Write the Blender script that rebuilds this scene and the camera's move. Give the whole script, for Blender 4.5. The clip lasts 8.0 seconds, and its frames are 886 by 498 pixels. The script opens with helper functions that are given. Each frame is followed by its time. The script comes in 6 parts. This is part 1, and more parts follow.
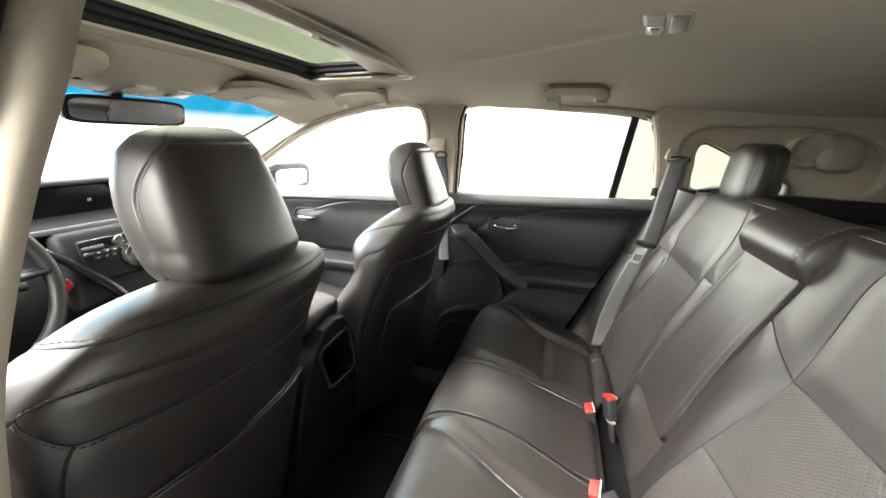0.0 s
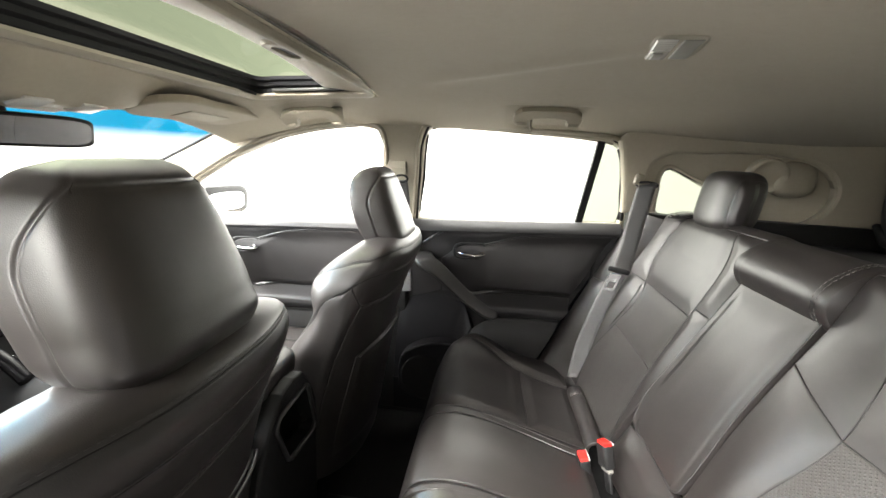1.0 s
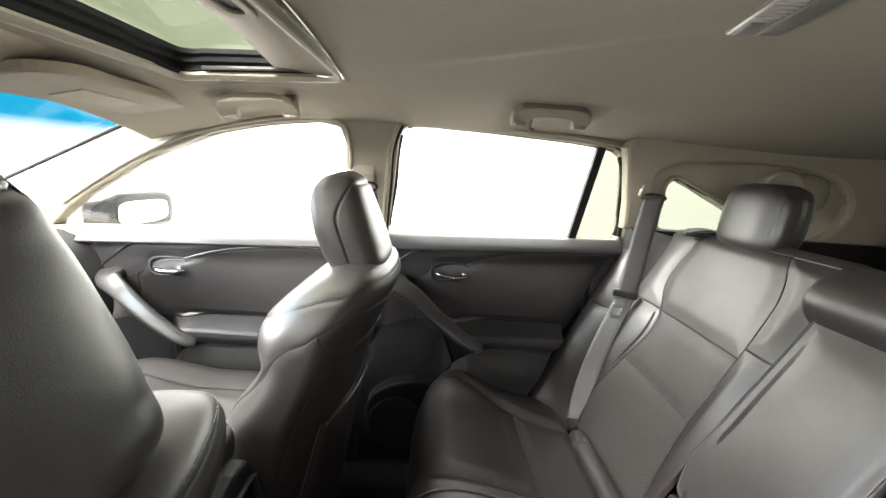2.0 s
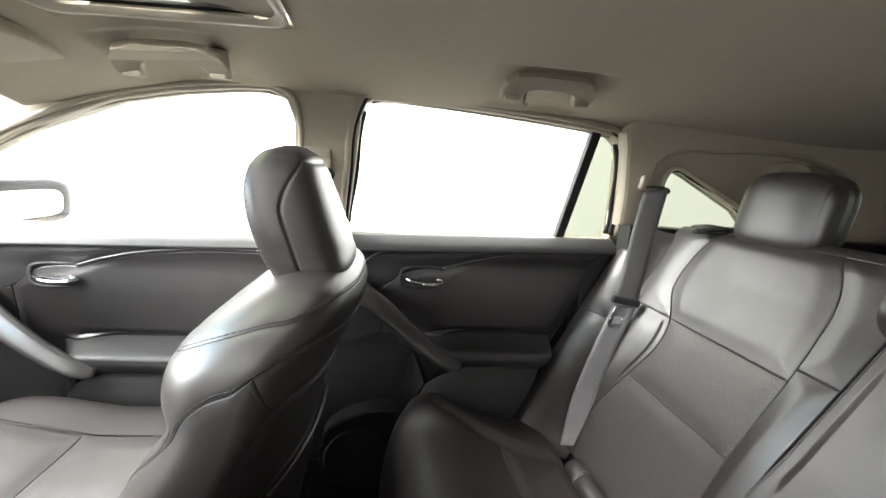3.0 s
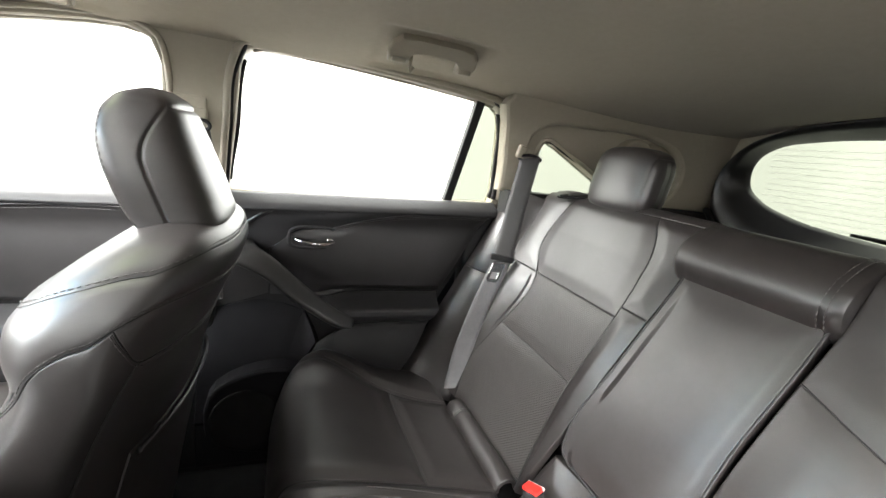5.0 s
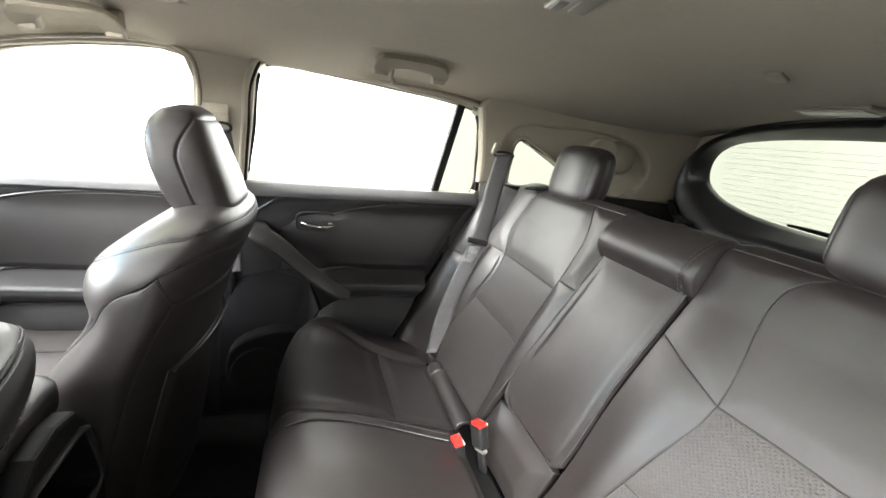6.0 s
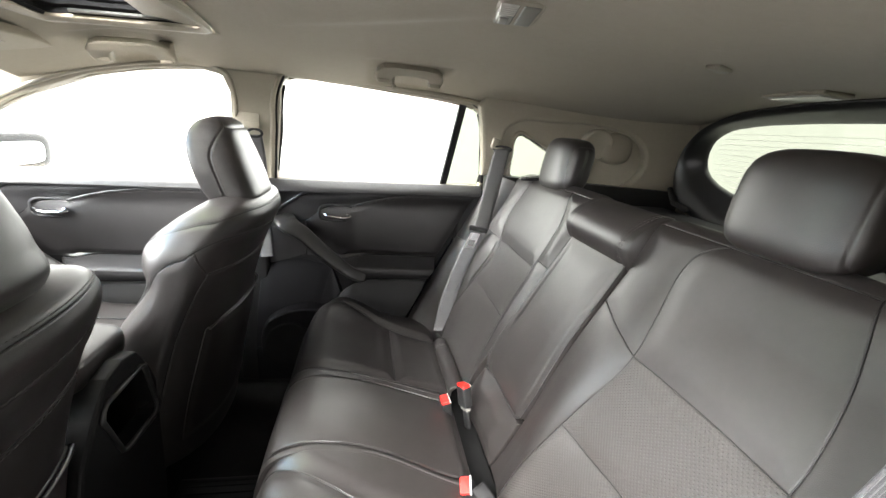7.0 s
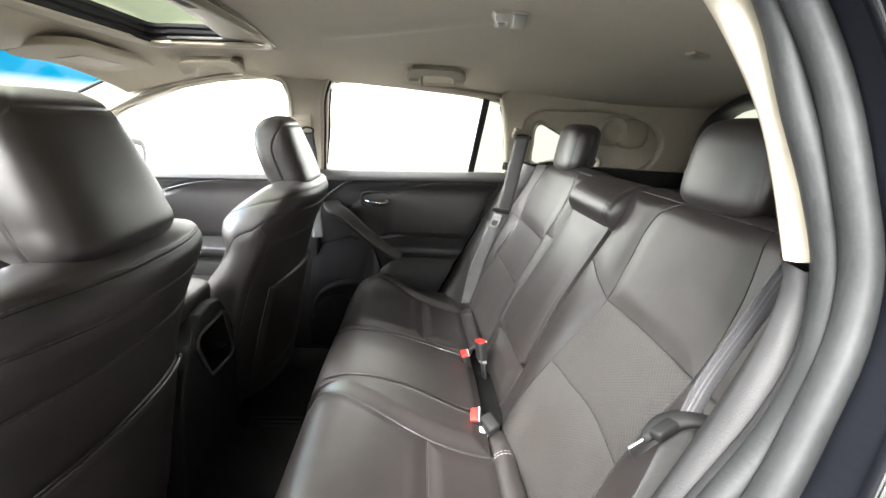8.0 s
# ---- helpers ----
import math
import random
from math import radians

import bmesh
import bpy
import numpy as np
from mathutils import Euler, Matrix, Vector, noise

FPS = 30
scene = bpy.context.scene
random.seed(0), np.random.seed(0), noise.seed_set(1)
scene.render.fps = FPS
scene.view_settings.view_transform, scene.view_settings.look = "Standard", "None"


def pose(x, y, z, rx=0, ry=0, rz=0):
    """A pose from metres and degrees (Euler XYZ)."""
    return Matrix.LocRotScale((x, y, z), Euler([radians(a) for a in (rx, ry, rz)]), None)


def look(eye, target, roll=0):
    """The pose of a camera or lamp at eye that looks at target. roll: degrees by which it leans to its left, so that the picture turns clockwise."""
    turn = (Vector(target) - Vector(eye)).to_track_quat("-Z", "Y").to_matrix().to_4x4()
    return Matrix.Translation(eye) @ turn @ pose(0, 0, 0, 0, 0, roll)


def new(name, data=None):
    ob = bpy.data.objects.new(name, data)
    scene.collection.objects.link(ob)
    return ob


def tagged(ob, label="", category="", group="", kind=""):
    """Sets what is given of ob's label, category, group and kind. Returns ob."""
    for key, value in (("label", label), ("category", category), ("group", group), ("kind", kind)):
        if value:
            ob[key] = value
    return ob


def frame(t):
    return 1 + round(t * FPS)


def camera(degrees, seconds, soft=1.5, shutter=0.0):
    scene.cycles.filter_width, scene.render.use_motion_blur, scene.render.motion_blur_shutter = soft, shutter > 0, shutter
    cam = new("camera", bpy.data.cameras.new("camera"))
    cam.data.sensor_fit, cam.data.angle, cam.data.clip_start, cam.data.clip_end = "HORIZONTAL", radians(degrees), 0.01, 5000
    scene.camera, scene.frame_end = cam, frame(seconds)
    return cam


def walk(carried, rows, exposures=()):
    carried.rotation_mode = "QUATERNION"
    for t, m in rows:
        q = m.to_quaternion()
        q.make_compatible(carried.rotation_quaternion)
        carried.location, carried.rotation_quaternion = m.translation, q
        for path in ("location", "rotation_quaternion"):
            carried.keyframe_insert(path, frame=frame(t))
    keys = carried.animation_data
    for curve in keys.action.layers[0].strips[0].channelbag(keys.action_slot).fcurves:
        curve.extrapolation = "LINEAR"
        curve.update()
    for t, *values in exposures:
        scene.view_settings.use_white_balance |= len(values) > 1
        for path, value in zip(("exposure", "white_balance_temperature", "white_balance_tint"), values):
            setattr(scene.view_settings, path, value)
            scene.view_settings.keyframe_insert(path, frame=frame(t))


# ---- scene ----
cam = camera(93.9, 8.0)
PATH = [
    (0, (0.082, -0.817, 1.353), (-0.418, 1.049, 0.837), 2.1),
    (0.5, (0.03, -0.752, 1.349), (-0.349, 1.156, 0.884), 2.3),
    (1, (-0.027, -0.715, 1.371), (-0.249, 1.225, 0.938), 2.5),
    (1.5, (-0.09, -0.621, 1.364), (-0.187, 1.335, 0.96), 2.9),
    (1.7, (-0.112, -0.572, 1.365), (-0.155, 1.388, 0.971), 3.2),
    (3, (-0.18, -0.312, 1.32), (0.077, 1.637, 0.955), 4.5),
    (3.5, (-0.187, -0.259, 1.329), (0.224, 1.664, 0.961), 5.0),
    (4, (-0.184, -0.226, 1.316), (0.391, 1.648, 0.919), 5.9),
    (4.5, (-0.169, -0.258, 1.313), (0.525, 1.567, 0.879), 7.1),
    (4.7, (-0.163, -0.295, 1.312), (0.551, 1.517, 0.858), 7.4),
    (5.8, (-0.113, -0.529, 1.335), (0.516, 1.304, 0.839), 7.9),
    (6, (-0.097, -0.557, 1.345), (0.5, 1.28, 0.825), 7.7),
    (6.5, (-0.048, -0.62, 1.341), (0.442, 1.244, 0.81), 6.8),
    (7, (0.004, -0.715, 1.359), (0.379, 1.169, 0.806), 5.6),
    (7.5, (0.031, -0.818, 1.346), (0.295, 1.079, 0.771), 4.5),
    (8, (0.055, -0.895, 1.343), (0.201, 1.015, 0.769), 3.5),
]
EXPOSURE = ((0, 0.24, 6720, 10), (1.5, 0.35, 6720, 10), (3, 0.09, 6560, 10), (4.5, 0.15, 6500, 10), (6, 0.36, 6520, 10), (8, 0.36, 6500, 10))
walk(cam, [(t, look(eye, target, roll)) for t, eye, target, roll in PATH], EXPOSURE)

# ---- light ----
world = bpy.data.worlds.new("studio_light")
scene.world = world
world.use_nodes = True
bg = world.node_tree.nodes["Background"]
bg.inputs["Color"].default_value = (1.0, 0.985, 0.955, 1)
bg.inputs["Strength"].default_value = 0.85


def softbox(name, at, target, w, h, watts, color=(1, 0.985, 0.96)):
    """A large rectangular light panel."""
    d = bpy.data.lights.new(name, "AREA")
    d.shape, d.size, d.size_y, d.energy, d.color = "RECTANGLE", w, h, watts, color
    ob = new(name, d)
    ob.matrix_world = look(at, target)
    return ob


# Apart from the high one, these panels are added fill for the cabin.
softbox("fill_panel_front", (-4.3, 0.3, 2.0), (0.4, 0.0, 1.0), 4.2, 1.7, 300)
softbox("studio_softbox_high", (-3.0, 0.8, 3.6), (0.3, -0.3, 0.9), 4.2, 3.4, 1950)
softbox("fill_panel_far_side", (0.0, 3.1, 1.7), (0.0, 0.0, 1.1), 8.0, 2.8, 250)
softbox("fill_panel_door", (-0.72, -2.25, 2.85), (0.14, -0.30, 0.8), 1.0, 1.1, 580)
softbox("fill_panel_door_low", (-0.75, -2.45, 1.85), (0.0, 0.40, 0.95), 1.5, 1.3, 85)
softbox("fill_panel_driver_side", (-3.6, -1.25, 2.15), (-0.3, 0.15, 1.0), 1.5, 1.1, 330, (0.95, 0.98, 1.0))
softbox("fill_panel_rear", (3.3, 0.6, 3.5), (0.9, 0.0, 1.2), 3.4, 2.0, 100)
softbox("fill_panel_overhead", (0.0, 0.4, 5.2), (0.0, 0.4, 0.0), 7.0, 6.0, 900)


# ---- materials ----
def material(name, color, rough=0.5, metal=0.0, vary=0.15, vscale=6.0, bump=0.0, bscale=400.0, wear=0.0, coat=0.0, voronoi=False, spec=0.5, sheen=0.0):
    """A surface with colour variation at two scales and fine relief."""
    m = bpy.data.materials.new(name)
    m.use_nodes = True
    nt = m.node_tree
    n, l = nt.nodes, nt.links
    b = n["Principled BSDF"]
    b.inputs["Metallic"].default_value = metal
    b.inputs["Coat Weight"].default_value = coat
    b.inputs["Specular IOR Level"].default_value = spec
    b.inputs["Sheen Weight"].default_value = sheen
    tc = n.new("ShaderNodeTexCoord")
    big = n.new("ShaderNodeTexNoise")
    big.inputs["Scale"].default_value = vscale
    big.inputs["Detail"].default_value = 5
    small = n.new("ShaderNodeTexNoise")
    small.inputs["Scale"].default_value = vscale * 22
    small.inputs["Detail"].default_value = 3
    for t in (big, small):
        l.new(tc.outputs["Object"], t.inputs["Vector"])
    add = n.new("ShaderNodeMath")
    add.operation = "ADD"
    l.new(big.outputs["Fac"], add.inputs[0])
    l.new(small.outputs["Fac"], add.inputs[1])
    mr = n.new("ShaderNodeMapRange")
    mr.inputs["From Min"].default_value, mr.inputs["From Max"].default_value = 0.6, 1.4
    mr.clamp = False
    mr.inputs["To Min"].default_value, mr.inputs["To Max"].default_value = 1 - vary, 1 + vary
    l.new(add.outputs[0], mr.inputs["Value"])
    mul = n.new("ShaderNodeVectorMath")
    mul.operation = "SCALE"
    mul.inputs[0].default_value = color
    l.new(mr.outputs["Result"], mul.inputs["Scale"])
    l.new(mul.outputs["Vector"], b.inputs["Base Color"])
    b.inputs["Roughness"].default_value = rough
    rr = n.new("ShaderNodeMapRange")
    rr.clamp = False
    rr.inputs["From Min"].default_value, rr.inputs["From Max"].default_value = 0.3, 0.7
    rr.inputs["To Min"].default_value = spec * (0.84 - wear)
    rr.inputs["To Max"].default_value = spec * 1.12
    l.new(big.outputs["Fac"], rr.inputs["Value"])
    if metal < 0.5:
        l.new(rr.outputs["Result"], b.inputs["Specular IOR Level"])
    if bump:
        if voronoi:
            g = n.new("ShaderNodeTexVoronoi")
            g.feature = "DISTANCE_TO_EDGE"
            out = g.outputs["Distance"]
        else:
            g = n.new("ShaderNodeTexNoise")
            g.inputs["Detail"].default_value = 4
            out = g.outputs["Fac"]
        g.inputs["Scale"].default_value = bscale
        l.new(tc.outputs["Object"], g.inputs["Vector"])
        bp = n.new("ShaderNodeBump")
        bp.inputs["Strength"].default_value = bump
        bp.inputs["Distance"].default_value = 0.002
        l.new(out, bp.inputs["Height"])
        wr = n.new("ShaderNodeTexNoise")
        wr.inputs["Scale"].default_value = 11
        wr.inputs["Detail"].default_value = 1.5
        l.new(tc.outputs["Object"], wr.inputs["Vector"])
        b2 = n.new("ShaderNodeBump")
        b2.inputs["Strength"].default_value = 0.16
        b2.inputs["Distance"].default_value = 0.006
        l.new(wr.outputs["Fac"], b2.inputs["Height"])
        l.new(bp.outputs["Normal"], b2.inputs["Normal"])
        l.new(b2.outputs["Normal"], b.inputs["Normal"])
    return m


def perforate(m, pitch=0.0048, size=0.28):
    """Add a grid of small holes, laid out in the UV map's metres."""
    nt = m.node_tree
    n, l = nt.nodes, nt.links
    b = n["Principled BSDF"]
    uv = n.new("ShaderNodeUVMap")
    sc = n.new("ShaderNodeVectorMath")
    sc.operation = "SCALE"
    sc.inputs["Scale"].default_value = 1 / pitch
    l.new(uv.outputs["UV"], sc.inputs[0])
    rot = n.new("ShaderNodeVectorRotate")
    rot.rotation_type = "Z_AXIS"
    rot.inputs["Angle"].default_value = radians(45)
    l.new(sc.outputs["Vector"], rot.inputs["Vector"])
    fr = n.new("ShaderNodeVectorMath")
    fr.operation = "FRACTION"
    l.new(rot.outputs["Vector"], fr.inputs[0])
    sub = n.new("ShaderNodeVectorMath")
    sub.operation = "SUBTRACT"
    sub.inputs[1].default_value = (0.5, 0.5, 0)
    l.new(fr.outputs["Vector"], sub.inputs[0])
    ln = n.new("ShaderNodeVectorMath")
    ln.operation = "LENGTH"
    l.new(sub.outputs["Vector"], ln.inputs[0])
    mr = n.new("ShaderNodeMapRange")
    mr.inputs["From Min"].default_value, mr.inputs["From Max"].default_value = size - 0.08, size + 0.04
    l.new(ln.outputs["Value"], mr.inputs["Value"])
    old = b.inputs["Base Color"].links[0].from_socket
    mix = n.new("ShaderNodeMix")
    mix.data_type = "RGBA"
    mix.inputs[6].default_value = (0.034, 0.031, 0.029, 1)
    l.new(mr.outputs["Result"], mix.inputs[0])
    l.new(old, mix.inputs[7])
    l.new(mix.outputs[2], b.inputs["Base Color"])
    bp = n.new("ShaderNodeBump")
    bp.inputs["Strength"].default_value = 0.8
    bp.inputs["Distance"].default_value = 0.002
    l.new(mr.outputs["Result"], bp.inputs["Height"])
    oldn = b.inputs["Normal"].links[0].from_socket
    l.new(oldn, bp.inputs["Normal"])
    l.new(bp.outputs["Normal"], b.inputs["Normal"])
    return m


def glass(name, tint, gloss=0.06, band=None):
    """Thin glazing: light passes with a tint, with a weak mirror on it. band: (z low, z high, colour) of a tinted strip along the top."""
    m = bpy.data.materials.new(name)
    m.use_nodes = True
    n, l = m.node_tree.nodes, m.node_tree.links
    n.remove(n["Principled BSDF"])
    tr = n.new("ShaderNodeBsdfTransparent")
    tr.inputs["Color"].default_value = (*tint, 1)
    gl = n.new("ShaderNodeBsdfGlossy")
    gl.inputs["Roughness"].default_value = 0.02
    mix = n.new("ShaderNodeMixShader")
    mix.inputs["Fac"].default_value = gloss
    l.new(tr.outputs["BSDF"], mix.inputs[1])
    l.new(gl.outputs["BSDF"], mix.inputs[2])
    l.new(mix.outputs["Shader"], n["Material Output"].inputs["Surface"])
    if band:
        tc = n.new("ShaderNodeTexCoord")
        sp = n.new("ShaderNodeSeparateXYZ")
        l.new(tc.outputs["Object"], sp.inputs["Vector"])
        mr = n.new("ShaderNodeMapRange")
        mr.inputs["From Min"].default_value, mr.inputs["From Max"].default_value = band[0], band[1]
        l.new(sp.outputs["Z"], mr.inputs["Value"])
        mx = n.new("ShaderNodeMix")
        mx.data_type = "RGBA"
        mx.inputs[6].default_value = (*tint, 1)
        mx.inputs[7].default_value = (*band[2], 1)
        l.new(mr.outputs["Result"], mx.inputs[0])
        l.new(mx.outputs[2], tr.inputs["Color"])
    return m


LEATHER = material("black_leather", (0.0205, 0.0176, 0.0168), 0.39, vary=0.18, vscale=5, bump=0.10, bscale=600, voronoi=True, wear=0.10, spec=0.92)
WEBMID = material("mid_grey_belt_webbing", (0.15, 0.148, 0.153), 0.55, vary=0.15, vscale=12, bump=0.5, bscale=1200, sheen=0.3)
WHEELHIDE = material("black_wheel_leather", (0.010, 0.0097, 0.0097), 0.45, vary=0.12, vscale=9, bump=0.1, bscale=800, voronoi=True, spec=0.45)
LEATHER_PERF = perforate(material("perforated_leather", (0.0335, 0.0295, 0.0278), 0.46, vary=0.12, vscale=5, bump=0.07, bscale=600, voronoi=True, spec=0.8))
STITCH = material("grey_thread", (0.085, 0.08, 0.078), 0.7, vary=0.2, vscale=60, bump=0.3, bscale=1500)
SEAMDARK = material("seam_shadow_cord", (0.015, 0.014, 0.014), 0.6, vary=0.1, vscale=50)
HEADLINER = material("beige_knit_cloth", (0.285, 0.252, 0.195), 0.95, vary=0.06, vscale=4, bump=0.25, bscale=900, spec=0.2, sheen=0.15)
BEIGE = material("beige_plastic", (0.295, 0.265, 0.208), 0.55, vary=0.05, vscale=5, bump=0.12, bscale=1200)
DARKPLASTIC = material("black_grained_plastic", (0.012, 0.012, 0.0125), 0.55, vary=0.12, vscale=6, bump=0.2, bscale=900, voronoi=True, spec=0.3)
SOFT = material("black_soft_trim", (0.024, 0.0235, 0.0245), 0.48, vary=0.1, vscale=4, bump=0.2, bscale=800, voronoi=True)
SATIN = material("satin_grey_plastic", (0.10, 0.10, 0.097), 0.40, metal=0.5, vary=0.08, vscale=8, bump=0.05, bscale=900)
# Matt black of the sunroof frame; on the door lining it paints shade.
DARKMATT = material("matt_black_metal_and_shade", (0.006, 0.006, 0.007), 0.6, vary=0.15, vscale=8, spec=0.15)
DOORHIDE = material("black_door_leather", (0.018, 0.0168, 0.0170), 0.36, vary=0.1, vscale=5, bump=0.12, bscale=750, voronoi=True, spec=0.9)
PULLGREY = material("satin_dark_grey_plastic", (0.06, 0.06, 0.059), 0.32, metal=0.3, vary=0.08, vscale=8, bump=0.05, bscale=900)
LAMPGREY = material("warm_grey_plastic", (0.17, 0.165, 0.15), 0.45, vary=0.05, vscale=20, bump=0.05, bscale=900)
PALETHREAD = material("pale_thread", (0.22, 0.21, 0.20), 0.7, vary=0.2, vscale=60, bump=0.3, bscale=1500)
CHROME = material("chrome", (0.75, 0.75, 0.76), 0.12, metal=1.0, vary=0.04, vscale=20)
STEEL = material("bare_steel", (0.5, 0.5, 0.5), 0.3, metal=1.0, vary=0.1, vscale=30)
RED = material("red_button_plastic", (0.62, 0.02, 0.015), 0.35, vary=0.06, vscale=40)
WEBBING = material("grey_belt_webbing", (0.045, 0.044, 0.043), 0.62, vary=0.12, vscale=10, bump=0.5, bscale=1200, sheen=0.3)
WEBLIGHT = material("pale_grey_belt_webbing", (0.060, 0.059, 0.064), 0.5, vary=0.15, vscale=12, bump=0.5, bscale=1200, sheen=0.3)
CARPET = material("black_carpet", (0.007, 0.007, 0.007), 0.95, vary=0.25, vscale=30, bump=0.9, bscale=600, spec=0.2)
RUBBER = material("black_rubber", (0.012, 0.012, 0.0125), 0.55, vary=0.15, vscale=12, bump=0.15, bscale=500, spec=0.3)
SEAL = material("grey_rubber_seal", (0.011, 0.0119, 0.0122), 0.58, vary=0.35, vscale=18, bump=0.2, bscale=220, wear=0.15, spec=0.22)
PAINT = material("black_car_paint", (0.004, 0.0045, 0.006), 0.10, vary=0.1, vscale=3, coat=1.0)
GLOSSBLACK = material("gloss_black_plastic", (0.005, 0.005, 0.006), 0.26, vary=0.1, vscale=8, spec=0.35)
TAILTRIM = material("satin_black_tailgate_trim", (0.010, 0.0102, 0.0108), 0.33, vary=0.1, vscale=6, spec=0.7)
# Dark surface of the added wall that holds light back.
LIGHTBLOCK = material("dark_grey_light_block", (0.06, 0.06, 0.062), 0.9, vary=0.2, vscale=2, spec=0.2)
SCREEN = material("dark_display_glass", (0.004, 0.004, 0.005), 0.25, vary=0.05, vscale=6, spec=0.12)
FLOORPAINT = material("grey_studio_floor", (0.30, 0.295, 0.29), 0.55, vary=0.06, vscale=1.2, bump=0.1, bscale=60)
# The backdrop's base is grey; its whiteness is a glow of its own.
BACKDROP = bpy.data.materials.new("glowing_studio_backdrop")
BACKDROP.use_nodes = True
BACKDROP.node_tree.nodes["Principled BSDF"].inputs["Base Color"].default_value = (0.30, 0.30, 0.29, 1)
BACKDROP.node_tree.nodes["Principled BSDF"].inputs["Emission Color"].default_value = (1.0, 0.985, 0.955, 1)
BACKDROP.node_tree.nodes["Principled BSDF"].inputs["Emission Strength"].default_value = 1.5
MARK = material("pale_marking", (0.55, 0.55, 0.53), 0.6, vary=0.05, vscale=60)
LENS = material("frosted_lamp_lens", (0.50, 0.49, 0.46), 0.20, vary=0.04, vscale=50)
MIRROR = material("mirror_glass", (0.85, 0.86, 0.87), 0.02, metal=1.0, vary=0.01, vscale=5)
GLASS = glass("clear_glass", (0.97, 0.985, 0.975))
PRIVACY = glass("tinted_privacy_glass", (0.52, 0.54, 0.49), 0.008)
ROOFGLASS = glass("tinted_roof_glass", (0.13, 0.152, 0.105), 0.03)
SHIELD = glass("windscreen_glass", (0.95, 0.97, 0.95), 0.04, band=(1.355, 1.415, (0.0015, 0.16, 0.30)))


# ---- mesh tools ----
def as_mesh(name, verts, faces, smooth=True, uvs=None):
    me = bpy.data.meshes.new(name)
    me.from_pydata([tuple(map(float, v)) for v in verts], [], faces)
    if smooth:
        me.polygons.foreach_set("use_smooth", [True] * len(me.polygons))
    if uvs is not None:
        lay = me.uv_layers.new(name="UVMap")
        idx = np.zeros(len(me.loops), dtype=np.int32)
        me.loops.foreach_get("vertex_index", idx)
        lay.data.foreach_set("uv", np.asarray(uvs, dtype=np.float32)[idx].ravel())
    me.update()
    return me


def thing(name, at, label, category, group="", kind=""):
    ob = new(name)
    ob.empty_display_size = 0.05
    ob.location = at
    return tagged(ob, label, category, group, kind)


def part(name, me, mat, parent, label="", local=False):
    """Link a mesh or bmesh as one part under its thing. The mesh is in world metres unless local."""
    if isinstance(me, bmesh.types.BMesh):
        bm = me
        me = bpy.data.meshes.new(name)
        bm.normal_update()
        bm.to_mesh(me)
        bm.free()
    ob = new(name, me)
    me.materials.append(mat)
    ob.parent = parent
    if parent is not None and not local:
        off = Vector((0, 0, 0))
        p = parent
        while p is not None:
            off -= p.location
            p = p.parent
        ob.location = off
    if label:
        ob["label"] = label
    return ob


def single(name, me, mat, label, category="", group="", kind=""):
    ob = part(name, me, mat, None)
    return tagged(ob, label, category, group, kind)


def spline(pts, n):
    """n + 1 points along a smooth curve through pts, or points at the fractions n."""
    p = np.array(pts, float)
    fr = np.linspace(0, 1, n + 1) if isinstance(n, int) else np.asarray(n, float)
    if len(p) == 2:
        return p[0] + (p[1] - p[0]) * fr[:, None]
    d = np.r_[0, np.cumsum(np.maximum(1e-6, np.linalg.norm(np.diff(p, axis=0), axis=1)))]
    m = np.gradient(p, d, axis=0)
    out = []
    for s in fr * d[-1]:
        i = min(len(d) - 2, max(0, int(np.searchsorted(d, s, side="right") - 1)))
        h = d[i + 1] - d[i]
        t = (s - d[i]) / h
        out.append((2 * t**3 - 3 * t**2 + 1) * p[i] + (t**3 - 2 * t**2 + t) * h * m[i] + (-2 * t**3 + 3 * t**2) * p[i + 1] + (t**3 - t**2) * h * m[i + 1])
    return np.array(out)


def table(pairs):
    """A function that reads a smooth value off a short table."""
    xs = np.array([p[0] for p in pairs], float)
    ys = np.array([p[1] for p in pairs], float)
    m = np.gradient(ys, xs)

    def f(x):
        x = np.clip(np.asarray(x, float), xs[0], xs[-1])
        i = np.clip(np.searchsorted(xs, x, side="right") - 1, 0, len(xs) - 2)
        h = xs[i + 1] - xs[i]
        t = (x - xs[i]) / h
        return (2 * t**3 - 3 * t**2 + 1) * ys[i] + (t**3 - 2 * t**2 + t) * h * m[i] + (-2 * t**3 + 3 * t**2) * ys[i + 1] + (t**3 - t**2) * h * m[i + 1]
    return f


def grid_faces(rows, cols, wrap=False):
    f = []
    for i in range(rows - 1):
        for j in range(cols if wrap else cols - 1):
            k = (j + 1) % cols
            f.append((i * cols + j, i * cols + k, (i + 1) * cols + k, (i + 1) * cols + j))
    return f


def crowd(n, length):
    """Even fractions along a length, with more of them close to both ends."""
    near = np.array((0.0006, 0.0013, 0.0022, 0.0034, 0.006, 0.010, 0.017)) / max(0.05, length)
    near = near[near < 0.3]
    return np.unique(np.round(np.r_[np.linspace(0, 1, n + 1), near, 1 - near], 5))


